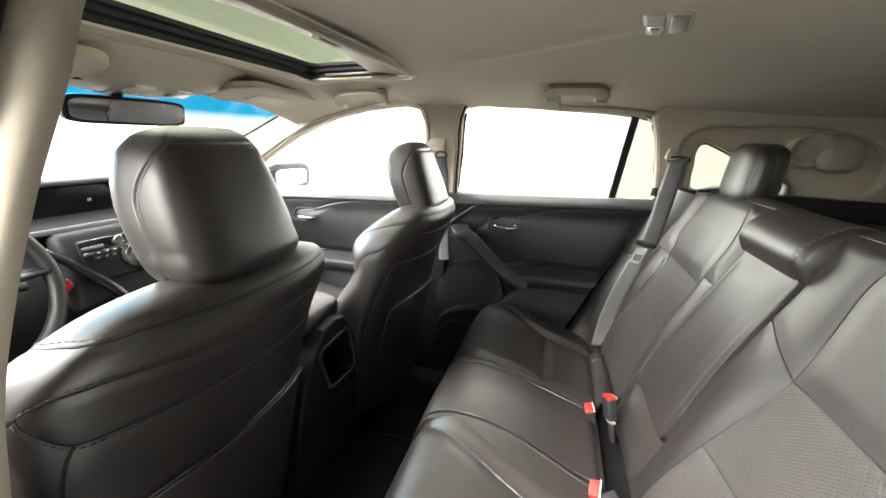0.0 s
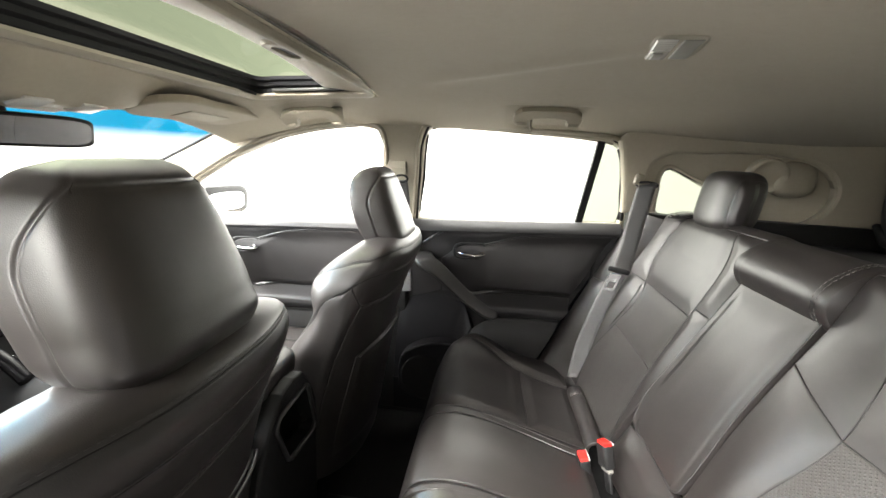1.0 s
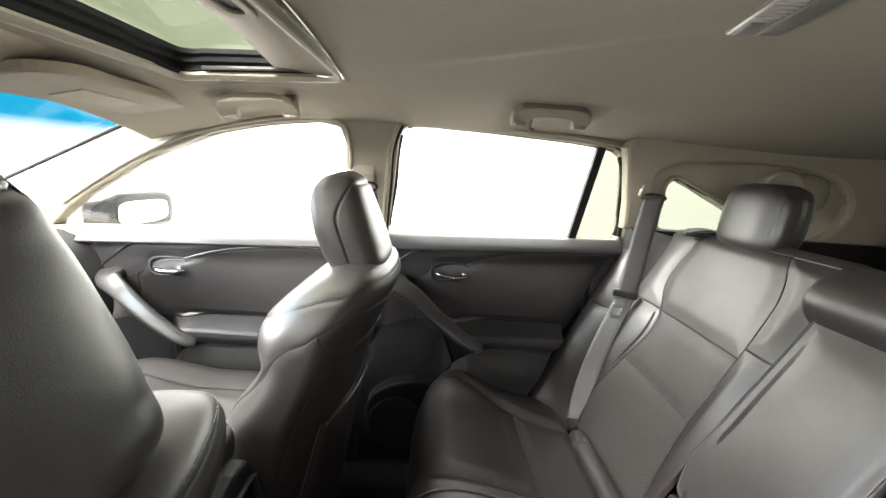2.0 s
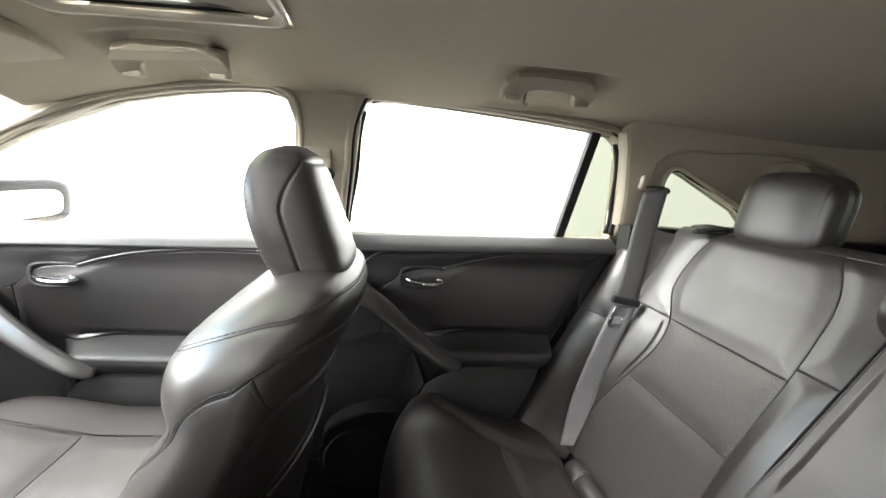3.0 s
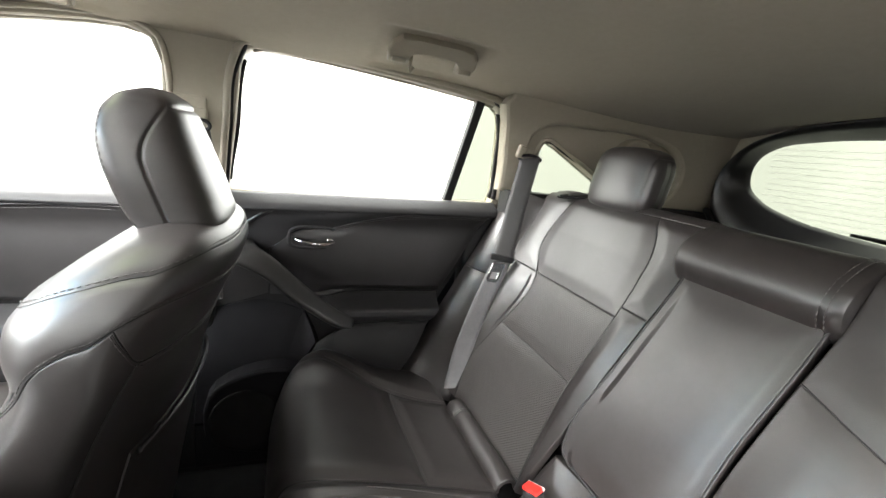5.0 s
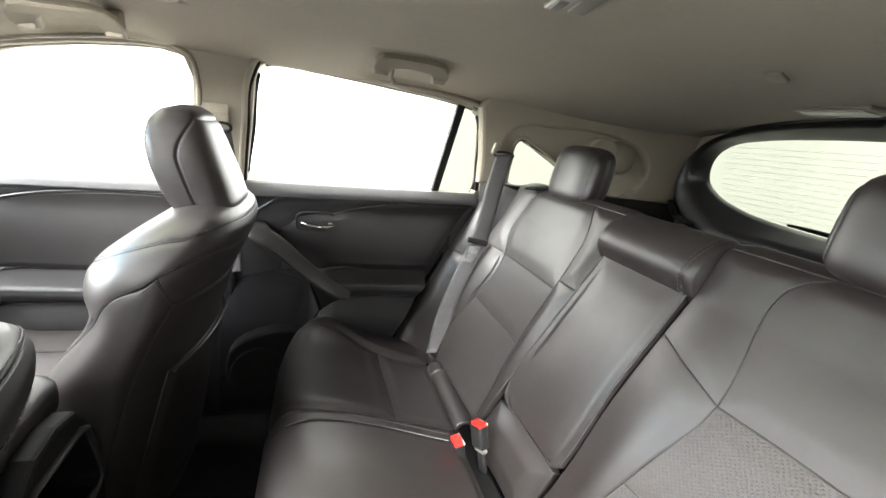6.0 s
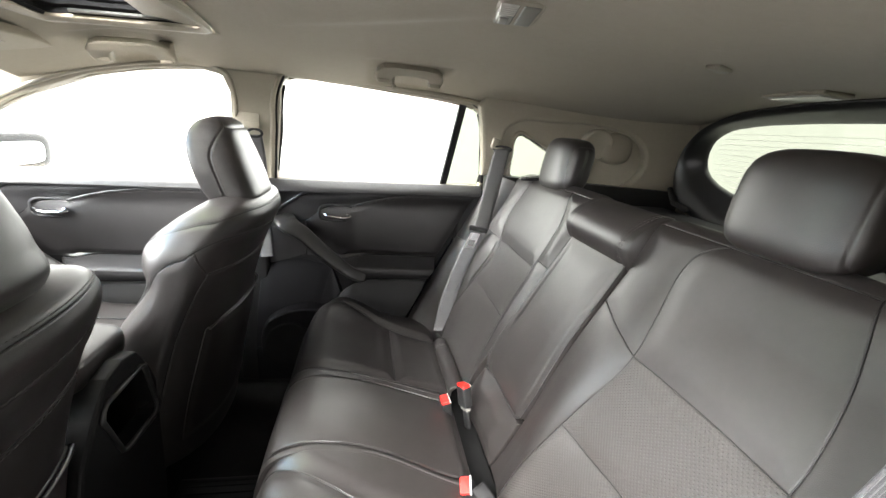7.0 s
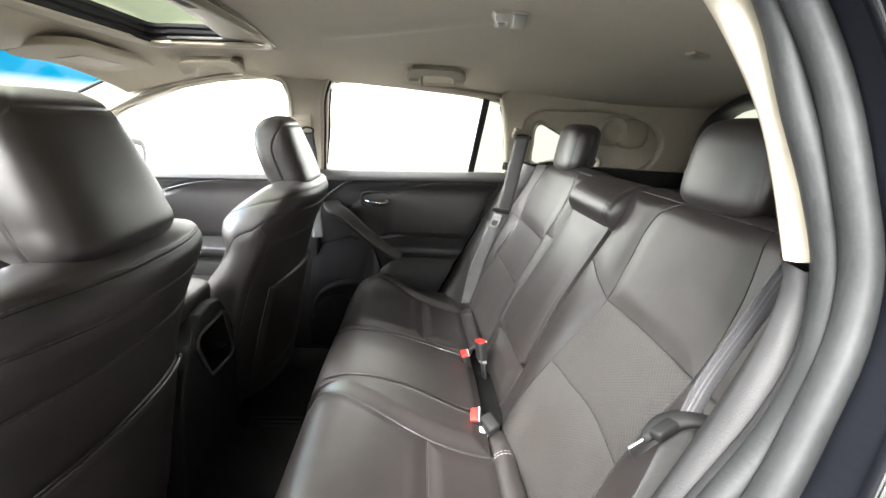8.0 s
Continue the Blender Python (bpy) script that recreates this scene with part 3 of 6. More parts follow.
def window_trim():
    """Rubber seals round the door windows, and the upright bar between the panes."""
    def P(a, b, d):
        return np.array((a, door_plane(b) + d, b))
    loop = smooth_loop(REAR_WINDOW, 6)
    c = np.mean(np.array(REAR_WINDOW), axis=0)
    t = thing("rear_door_frame", (0.06, 0.70, 1.17), "black rubber seals and bar round the rear door glass", "window frame")
    run = [P(*(np.array((a, b)) + (c - (a, b)) * 0.012), 0.022) for a, b in loop]
    part("glass_run", tube(sorted([q for q in run if q[0] < -0.235 and 1.17 < q[2] < 1.462], key=lambda q: q[2]), 0.004, 8), RUBBER, t)
    part("glass_run", tube(sorted([q for q in run if q[0] > 0.355 and q[2] > 1.18], key=lambda q: q[2]), 0.007, 8), RUBBER, t)
    part("head_run", tube(sorted([q for q in run if q[2] > 1.425 and -0.24 < q[0] < 0.345], key=lambda q: q[0]), 0.004, 8), BEIGE, t, "pale beige glass run along the top")
    seal = [(-0.302, 1.15), (-0.288, 1.30), (-0.272, 1.43), (-0.255, 1.468), (-0.225, 1.476), (-0.12, 1.477), (0.075, 1.469), (0.29, 1.455), (0.34, 1.447), (0.37, 1.43), (0.384, 1.40), (0.408, 1.28), (0.418, 1.19)]
    part("door_seal", tube([P(a, b, -0.004) for a, b in spline(seal, 70)], 0.0075, 8), BEIGE, t, "beige rubber door seal")
    part("seal_lip", tube([P(a + 0.010 * (1 if a < 0.1 else -1), b, 0.004) for a, b in spline(seal[:4], 24)], 0.005, 8), RUBBER, t)
    part("seal_lip", tube([P(a - 0.012, b, 0.006) for a, b in spline(seal[8:], 24)], 0.007, 8), RUBBER, t)
    bar = [(0.258, 1.165), (0.282, 1.165), (0.312, 1.443), (0.288, 1.446)]
    part("division_bar", plate(bar, lambda a, b, d: (a, door_plane(b) + 0.015 + d, b), 0.02, (), 0.003), RUBBER, t, "black upright division bar")
    f = thing("front_door_frame", (-0.8, 0.72, 1.14), "slim black seal round the front door glass", "window frame")
    run = [P(a, b, 0.020) for a, b in smooth_loop(FRONT_WINDOW, 6)]
    part("head_run", tube(sorted([q for q in run if q[2] > 1.20 and q[0] < -0.43], key=lambda q: q[0]), 0.0045, 8), BEIGE, f, "pale beige glass run along the top")
    part("glass_run", tube(sorted([q for q in run if q[0] > -0.425 and 1.16 < q[2] < 1.45], key=lambda q: q[2]), 0.004, 8), RUBBER, f)
    part("door_seal", tube([P(a, b, -0.003) for a, b in spline([(-1.24, 1.19), (-1.10, 1.275), (-0.956, 1.352), (-0.763, 1.425), (-0.638, 1.453), (-0.513, 1.470), (-0.44, 1.472), (-0.40, 1.452), (-0.388, 1.40), (-0.395, 1.30), (-0.412, 1.14)], 70)], 0.006, 8), BEIGE, f, "beige rubber door seal")


window_trim()


# ---- doors ----
def door_card(name, x0, x1r, dz, label):
    """A door lining: x0 is the shift along the car, x1r its rear edge at the top."""
    arm_prof = table([(0.40, 0.675), (0.56, 0.655), (0.68, 0.638), (0.78, 0.634), (0.818, 0.645), (0.838, 0.651), (0.852, 0.640), (0.872, 0.632), (0.886, 0.640), (0.894, 0.668), (0.904, 0.702), (0.93, 0.704), (0.955, 0.700), (1.2, 0.700)])
    fore_prof = table([(0.40, 0.69), (0.60, 0.675), (0.72, 0.672), (0.80, 0.695), (0.86, 0.712), (0.95, 0.712), (1.02, 0.704), (1.2, 0.700)])

    def base_y(x, z):
        """The lining's face: a recess over a ledge, a bulge under it, and a deeper hollow ahead of the pull handle."""
        x, z = np.asarray(x, float) - x0, np.asarray(z, float) - dz
        k = np.clip((x + 0.105) / 0.085, 0, 1)
        k = k * k * (3 - 2 * k)
        swell = 0.010 * np.exp(-((z - 1.118 - 0.02 * np.clip(x / 0.3, -1, 1)) / 0.020) ** 2) * np.clip((x + 0.30) / 0.2, 0, 1)
        top = 0.022 * np.clip((z - 1.07) / 0.09, 0, 1) ** 2
        return arm_prof(z) * k + fore_prof(z) * (1 - k) - top - swell

    def surf(u, v):
        return np.stack([u + x0, base_y(u + x0, v + dz), v + dz], axis=-1)
    t = thing(name, (x0, 0.70, 0.62), label, "car door")
    rear = lambda z: x1r + (z - 1.16) * 0.49
    sz = lambda u: float(sill_z(u + x0)) - dz
    fr = -0.335
    # upper trim sweeps down to the handle, the padded insert lies under it
    part("upper_trim", panel(surf, [(fr, 0.985), (-0.18, 1.03), (-0.125, 1.075), (-0.045, 1.080), (0.0, 1.098), (0.064, 1.116), (0.2, 1.136), (rear(1.142), 1.142)],
                             [(fr, sz(fr) - 0.014), (-0.18, sz(-0.18) - 0.014), (-0.1, sz(-0.1) - 0.014), (0, sz(0) - 0.014), (0.1, sz(0.1) - 0.014), (0.2, sz(0.2) - 0.014), (rear(1.15), sz(0.37) - 0.014)], 0.004, 0.02, 0.003, 60, 14), SOFT, t)
    ins_lo = [(-0.19, 0.896), (-0.08, 0.897), (0.0, 0.909), (0.05, 0.912), (0.15, 0.912), (rear(0.912), 0.912)]
    ins_hi = [(-0.19, 1.022), (-0.135, 1.066), (-0.085, 1.078), (-0.045, 1.079), (0.0, 1.095), (0.064, 1.113), (0.2, 1.133), (rear(1.139), 1.139)]
    part("insert_panel", panel(surf, ins_lo, ins_hi, 0.004, 0.014, 0.004, 60, 40), DOORHIDE, t, "padded black leather insert")
    part("handle_surround", panel(surf, [(-0.335, 0.86), (-0.27, 0.875), (-0.192, 0.90)], [(-0.335, 0.983), (-0.27, 1.002), (-0.192, 1.022)], 0.001, 0.02, 0.002, 30, 20), DOORHIDE, t)
    part("armrest", panel(surf, [(-0.10, 0.858), (-0.05, 0.846), (0.0, 0.838), (0.10, 0.840), (rear(0.84), 0.846)], [(-0.10, 0.892), (-0.05, 0.900), (0.0, 0.907), (0.1, 0.909), (rear(0.908), 0.909)], 0.002, 0.012, 0.003, 50, 30), SOFT, t, "padded black armrest ledge")
    part("lower_bulge", panel(surf, [(-0.16, 0.56), (-0.03, 0.56), (rear(0.56), 0.56)], [(-0.07, 0.780), (-0.035, 0.815), (0.01, 0.833), (0.1, 0.838), (rear(0.84), 0.843)], 0.004, 0.03, 0.003, 40, 40), DARKPLASTIC, t, "bulging black lower lining")
    # near-black lower and fore lining: the footwell's shade is in the colour
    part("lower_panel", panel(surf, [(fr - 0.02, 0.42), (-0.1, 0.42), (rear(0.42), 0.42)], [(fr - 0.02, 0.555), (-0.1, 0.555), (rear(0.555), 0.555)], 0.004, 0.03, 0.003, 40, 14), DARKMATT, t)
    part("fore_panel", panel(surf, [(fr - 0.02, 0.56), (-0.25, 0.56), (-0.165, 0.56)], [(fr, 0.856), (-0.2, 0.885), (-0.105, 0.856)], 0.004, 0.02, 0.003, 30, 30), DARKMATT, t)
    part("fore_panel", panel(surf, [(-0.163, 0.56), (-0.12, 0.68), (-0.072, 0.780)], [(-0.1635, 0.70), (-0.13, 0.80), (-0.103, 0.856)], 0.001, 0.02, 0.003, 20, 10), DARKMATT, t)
    # rounded cap along the window sill
    xs_ = np.linspace(fr, x1r + 0.012, 50) + x0
    rows = [[(x, y, float(sill_z(x)) + h) for y, h in ((0.738, 0.002), (0.712, 0.006), (0.696, 0.003), (0.676, -0.011), (0.664, -0.024), (0.664, -0.030), (0.70, -0.033))] for x in xs_]
    P = np.array(rows)
    part("sill_cap", as_mesh("cap", P.reshape(-1, 3), grid_faces(50, 7)), SOFT, t, "rounded grey-black cap along the window sill")
    y0 = float(base_y(np.array(x0 - 0.1), np.array(0.70 + dz)))
    pocket = [(-0.32, 0.56), (-0.31, 0.68), (-0.2, 0.735), (-0.06, 0.715), (0.02, 0.66), (0.03, 0.56)]
    # the pocket's near-black also holds the shade down there
    part("door_pocket", plate(smooth_loop(pocket, 5), lambda a, b, d: (a + x0, y0 - 0.05 + d, b + dz), 0.05, (), 0.008), DARKMATT, t, "moulded map pocket, near-black for the shade on it")
    part("speaker_cover", plate([(-0.23 + 0.085 * math.cos(a), 0.60 + 0.085 * math.sin(a)) for a in np.linspace(0, 2 * np.pi, 36)[:-1]], lambda a, b, d: (a + x0, y0 - 0.055 + d, b + dz), 0.02, (), 0.006), CARPET, t)
    # pull bar
    path = spline([(-0.262, 0.700, 1.030), (-0.240, 0.655, 1.018), (-0.195, 0.632, 0.997), (-0.135, 0.622, 0.947), (-0.075, 0.622, 0.898), (-0.020, 0.628, 0.860), (0.010, 0.640, 0.846)], 40)
    path[:, 0] += x0
    path[:, 2] += dz
    tan = np.gradient(path, axis=0)
    tan /= np.linalg.norm(tan, axis=1, keepdims=True)
    rows = []
    for i in range(41):
        f = i / 40
        wide = 0.028 - 0.010 * f + 0.006 * math.exp(-((f - 0.08) / 0.12) ** 2)
        wide *= min(1.0, (1.03 - f) / 0.06) ** 0.5
        face = np.array((0.25, -0.86, 0.45))
        face = face - tan[i] * (face @ tan[i])
        face /= np.linalg.norm(face)
        side = np.cross(tan[i], face)
        ring = []
        for q in np.linspace(0, 2 * np.pi, 25)[:-1]:
            ca, sa = math.cos(q), math.sin(q)
            ring.append(path[i] + side * wide * math.copysign(abs(ca) ** 0.5, ca) + face * 0.013 * math.copysign(abs(sa) ** 0.6, sa))
        rows.append(ring)
    end = np.mean(rows[-1], axis=0)
    rows.append(list(end + (np.array(rows[-1]) - end) * 0.05))
    P = np.array(rows)
    part("pull_handle", as_mesh("pull", P.reshape(-1, 3), [tuple(reversed(q)) for q in grid_faces(len(rows), 24, wrap=True)]), PULLGREY, t, "satin dark grey pull handle")
    # lever in its bezel
    bez = [(-0.093 + 0.060 * math.copysign(abs(math.cos(q)) ** 0.55, math.cos(q)), 1.055 + 0.031 * math.copysign(abs(math.sin(q)) ** 0.6, math.sin(q)) + 0.05 * 0.06 * math.cos(q)) for q in np.linspace(0, 2 * np.pi, 41)[:-1]]
    inner = [((a + 0.09) * 0.86 - 0.09, (b - 1.055) * 0.78 + 1.055) for a, b in bez]
    yb = float(base_y(np.array(x0 - 0.09), np.array(1.055 + dz)))
    part("handle_bezel", plate(bez, lambda a, b, d: (a + x0, yb - 0.006 + d, b + dz), 0.014, [inner], 0.003), SOFT, t)
    part("handle_recess", plate(inner, lambda a, b, d: (a + x0, yb + 0.003 + d, b + dz), 0.006, (), 0), DARKPLASTIC, t)
    lev = spline([(-0.136, yb - 0.006, 1.052), (-0.11, yb - 0.017, 1.047), (-0.06, yb - 0.018, 1.046), (-0.040, yb - 0.010, 1.050)], 16)
    lev[:, 0] += x0
    lev[:, 2] += dz
    part("door_lever", tube(lev, [0.006, 0.007, 0.009, 0.011, 0.0125, 0.0135, 0.014, 0.014, 0.014, 0.014, 0.014, 0.014, 0.0135, 0.0125, 0.0115, 0.010, 0.007], 12, flat=0.5), CHROME, t, "bright chrome door lever")
    lk = box((0.014, 0.006, 0.010), (x0 - 0.052, yb - 0.014, 1.052 + dz), 0.002)
    part("lock_knob", lk, CHROME, t)
    part("card_back", plate([(fr - 0.06, 0.40), (fr - 0.03, 1.13), (x1r + 0.02, 1.15), (rear(0.42), 0.40)], lambda a, b, d: (a + x0, 0.715 + d, b + dz), 0.10, (), 0), DARKPLASTIC, t)
    # fine bright line of the upper swoop
    sw = [(-0.30, 1.04), (-0.246, 1.084), (-0.18, 1.125), (-0.119, sz(-0.119) - 0.026), (-0.03, sz(-0.03) - 0.024)]
    uv = spline(sw, 30)
    line = surf(uv[:, 0], uv[:, 1])
    line[:, 1] -= 0.004
    part("crease_line", tube(line, 0.0040, 8), DOORHIDE, t)
    cu = spline(ins_hi[3:], 60)
    line = surf(cu[:, 0], cu[:, 1] - 0.006)
    part("stitching", dashes(line, (0, -1, 0), lift=0.005), STITCH, t)
    line = surf(cu[:, 0], cu[:, 1] + 0.002)
    line[:, 1] -= 0.003
    part("insert_welt", tube(line, 0.0032, 8), DOORHIDE, t)
    return t


door_card("rear_door", 0.0, 0.385, 0.0, "closed black rear passenger door with padded insert")
door_card("front_door", -0.835, 0.44, -0.032, "closed black front passenger door with padded insert")
single("wall_door_driver", box((1.05, 0.10, 0.74), (-0.86, -0.77, 0.76), 0.02), DARKPLASTIC, "black driver door lining", "door", kind="structure")
single("wall_pillar_passenger_low", box((0.11, 0.06, 0.74), (-0.365, 0.728, 0.775), 0.015), DARKPLASTIC, "black lower centre pillar trim", "pillar trim", kind="structure")
single("wall_pillar_driver_low", box((0.13, 0.06, 0.76), (-0.36, -0.71, 0.77), 0.015), DARKPLASTIC, "black lower centre pillar trim", "pillar trim", kind="structure")


single("wall_pillar_passenger_rear_low", box((0.30, 0.05, 0.77), (0.475, 0.722, 0.775), 0.012), DARKPLASTIC, "black lower rear pillar trim", "pillar trim", kind="structure")
single("wall_skin_passenger", box((2.75, 0.04, 0.86), (-0.17, 0.86, 0.60), 0.015), PAINT, "glossy black outer body side", "car body", kind="structure")
single("wall_skin_driver", box((1.10, 0.04, 0.86), (-0.92, -0.86, 0.60), 0.015), PAINT, "glossy black outer body side", "car body", kind="structure")
single("wall_rocker_passenger", box((2.4, 0.14, 0.13), (-0.2, 0.77, 0.415), 0.03), DARKPLASTIC, "black sill trim", "sill trim", kind="structure")
single("wall_rocker_driver", box((2.4, 0.12, 0.10), (-0.2, -0.77, 0.395), 0.03), DARKPLASTIC, "black sill trim", "sill trim", kind="structure")


# ---- rear bench ----
BACK_AT = np.array((0.283, 0, 0.69))
BACK_UP = np.array((0.351, 0, 0.936))
BACK_N = np.array((-0.936, 0, 0.351))


def back_surf(u, v):
    """Rear backrest: u across the car, v up the slope in metres, rolling over the top past 0.575."""
    u, v = np.broadcast_arrays(np.asarray(u, float), np.asarray(v, float))
    R, T = 0.045, 0.565
    w = np.clip(v, None, T)
    ang = np.clip((v - T) / R, 0, 2.2)
    wing = 0.030 * np.exp(-((np.abs(u) - 0.56) / 0.075) ** 2) + 0.017 * np.exp(-((np.abs(u) - 0.155) / 0.048) ** 2)
    lumbar = 0.012 * np.sin(np.clip(v / 0.5, 0, 1) * np.pi)
    side = wing * np.clip(1.25 - v / 0.46, 0.0, 1) + lumbar
    side = side - 0.02 * np.clip((np.abs(u) - 0.57) / 0.06, 0, 1) ** 2
    p = BACK_AT + w[..., None] * BACK_UP + np.stack([0 * u, u, 0 * u], axis=-1)
    p = p + (R * np.sin(ang))[..., None] * BACK_UP + (-R + R * np.cos(ang))[..., None] * BACK_N
    dirn = np.cos(ang)[..., None] * BACK_N + np.sin(ang)[..., None] * BACK_UP
    return p + side[..., None] * dirn


TOPV = 0.565 + 0.045 * 1.9


def backrest(side, label):
    """One outer seat back. side: +1 passenger, -1 driver."""
    s = side
    t = thing("rear_bench", (0.30, 0.36 * s, 0.69), label, "car seat")
    K = dict(flip=(s < 0))
    TE = 0.594
    inner_in = [(0.20, 0.0), (0.20, 0.12), (0.198, 0.22), (0.190, 0.30), (0.183, 0.385), (0.183, 0.46), (0.194, 0.54), (0.222, TE)]
    inner_out = [(0.50, 0.0), (0.505, 0.12), (0.470, 0.24), (0.442, 0.33), (0.448, 0.385), (0.485, 0.44), (0.492, 0.50), (0.478, 0.55), (0.455, TE)]
    edge_at = [(0.190, 0.0), (0.172, 0.06), (0.150, 0.15), (0.133, 0.30), (0.118, 0.45), (0.112, 0.52), (0.112, 0.66)]
    if s < 0:
        inner_in = [(0.125, 0.0), (0.147, 0.10), (0.172, 0.19), (0.195, 0.28), (0.220, 0.385), (0.212, 0.46), (0.203, 0.53), (0.214, 0.568), (0.245, TE)]
        inner_out = [(0.445, 0.0), (0.444, 0.20), (0.456, 0.30), (0.468, 0.385), (0.458, 0.478), (0.440, 0.548), (0.425, TE)]
        edge_at = [(0.045, 0.0), (0.062, 0.06), (0.078, 0.15), (0.086, 0.30), (0.098, 0.45), (0.104, 0.52), (0.104, 0.66)]
    ki = table([(v, u) for u, v in inner_in])
    ko = table([(v, u) for u, v in inner_out])
    edge = table([(v, u) for u, v in edge_at])
    outer = table([(0.0, 0.56), (0.2, 0.552), (0.45, 0.575), (0.55, 0.58), (0.7, 0.55)])

    def strip(fa, fb, v0, v1, k=12):
        vs = np.linspace(v0, v1, k)
        return [(s * float(fa(v)), v) for v in vs], [(s * float(fb(v)), v) for v in vs]
    seam = 0.388
    low = 0.238
    # upper insert, then the band that rolls over the top
    lo, hi = strip(ki, ko, seam, TE)
    part("upper_insert", panel(back_surf, lo, hi, 0.004, 0.020, 0.0026, 50, 44, **K), LEATHER, t)
    if s > 0:
        lo, hi = strip(ki, ko, low, seam)
        part("middle_insert", panel(back_surf, lo, hi, 0.003, 0.018, 0.0022, 40, 44, **K), LEATHER_PERF, t, "finely perforated black leather")
        lo, hi = strip(ki, ko, 0.0, low)
        part("lower_insert", panel(back_surf, lo, hi, 0.003, 0.018, 0.0022, 40, 44, **K), LEATHER_PERF, t, "finely perforated black leather")
    else:
        cut1 = [(s * float(ki(0.222)), 0.222), (s * 0.24, 0.224), (s * 0.345, 0.234), (s * float(ko(0.222)), 0.222)]
        top1 = [(s * float(ki(seam)), seam), (s * 0.30, seam + 0.003), (s * 0.38, seam + 0.003), (s * float(ko(seam)), seam)]
        bot1 = [(s * 0.125, 0.0), (s * 0.23, 0.0), (s * 0.335, 0.0), (s * 0.445, 0.0)]
        part("middle_insert", panel(back_surf, top1, cut1, 0.003, 0.018, 0.0022, 50, 44, flip=True), LEATHER_PERF, t, "finely perforated black leather")
        part("lower_insert", panel(back_surf, cut1, bot1, 0.003, 0.018, 0.0022, 50, 44, flip=True), LEATHER_PERF, t, "finely perforated black leather")
    # side bolsters: the inner one has a slanting cross seam
    if s > 0:
        lo, hi = strip(edge, ki, 0.0, 0.41)
        part("inner_bolster", panel(back_surf, lo, hi, 0.006, 0.018, 0.0024, 44, 26, **K), LEATHER, t)
        lo, hi = strip(edge, ki, 0.41, TE)
        part("inner_bolster", panel(back_surf, lo, hi, 0.006, 0.018, 0.0024, 40, 26, **K), LEATHER, t)
    else:
        va, vb = np.linspace(0, 0.432, 12), np.linspace(0, seam, 12)
        lo, hi = [(s * float(edge(v)), v) for v in va], [(s * float(ki(v)), v) for v in vb]
        part("inner_bolster", panel(back_surf, lo, hi, 0.0025, 0.018, 0.0016, 44, 26, **K), LEATHER, t)
        va, vb = np.linspace(0.432, TE, 12), np.linspace(seam, TE, 12)
        lo, hi = [(s * float(edge(v)), v) for v in va], [(s * float(ki(v)), v) for v in vb]
        part("inner_bolster", panel(back_surf, lo, hi, 0.0025, 0.018, 0.0016, 40, 26, **K), LEATHER, t)
    lo, hi = strip(ko, outer, 0.0, seam)
    part("outer_bolster", panel(back_surf, lo, hi, 0.008, 0.024, 0.0024, 40, 24, **K), LEATHER, t)
    lo, hi = strip(ko, outer, seam, TE)
    part("outer_bolster", panel(back_surf, lo, hi, 0.003, 0.024, 0.0024, 40, 24, **K), LEATHER, t)
    lo, hi = [(s * 0.105, TE), (s * 0.105, TOPV)], [(s * 0.56, TE), (s * 0.55, TOPV)]
    part("top_band", panel(back_surf, lo, hi, 0.005, 0.016, 0.0024, 14, 60, **K), LEATHER, t)
    # dark cords along the sewn seams, for the shade in them
    def ups(f, v0, v1):
        return [(s * float(f(v)), v) for v in np.linspace(v0, v1, 14)]
    lines = [ups(ki, 0.0, TE), ups(ko, 0.0, TE), [(s * u, TE) for u in np.linspace(float(ki(TE)), float(ko(TE)), 8)]]
    if s > 0:
        lines += [[(s * u, w) for u in np.linspace(float(ki(w)), float(ko(w)), 6)] for w in (seam, low)]
        lines.append([(s * u, 0.41) for u in np.linspace(float(edge(0.41)), float(ki(0.41)), 4)])
    else:
        lines += [top1, cut1, [(s * float(edge(0.432)), 0.432), (s * float(ki(seam)), seam)]]
    lines.append([(s * u, seam) for u in np.linspace(float(ko(seam)), float(outer(seam)), 5)])
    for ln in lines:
        part("seam", seam_shade_cord(back_surf, ln, -1.0, 70, -0.0003, 0.0010), SEAMDARK, t)
    # solid core and hard back
    core = plate([(0.0, -0.02), (0.0, 0.60), (0.085, 0.59), (0.085, -0.02)],
                 lambda a, b, d: tuple(BACK_AT + BACK_UP * b - BACK_N * (a + 0.022) + np.array((0, s * (0.105 + d), 0))), 0.465, (), 0)
    part("back_shell", core, CARPET, t)
    # headrest on two posts
    c = np.array((0.528, 0.354, 1.299)) if s > 0 else np.array((0.534, -0.300, 1.309))
    HW = 0.089 if s > 0 else 0.092
    P = superquad(0.042, HW, 0.069, 0.46, 0.38, 240, 70)
    x, y, z = P[..., 0].copy(), P[..., 1].copy(), P[..., 2].copy()
    gr = np.exp(-((np.abs(y) - (HW - 0.013)) / 0.0022) ** 2)
    full = 1 - 0.045 * gr
    arch = (np.abs(y) / HW) ** 2.5
    P[..., 0] = x * full + 0.13 * z
    P[..., 2] = z * full - 0.010 * arch * (z > 0)
    P[..., 0] += 0.012 * arch * (x < 0)
    part("headrest", closed_rows(P + c), LEATHER, t)
    for dy in (-0.05, 0.05):
        part("headrest_post", tube([c + (0.0, dy, -0.10), c + (0.0, dy, -0.03)], 0.006, 10), CHROME, t, "chrome headrest post")
    return t


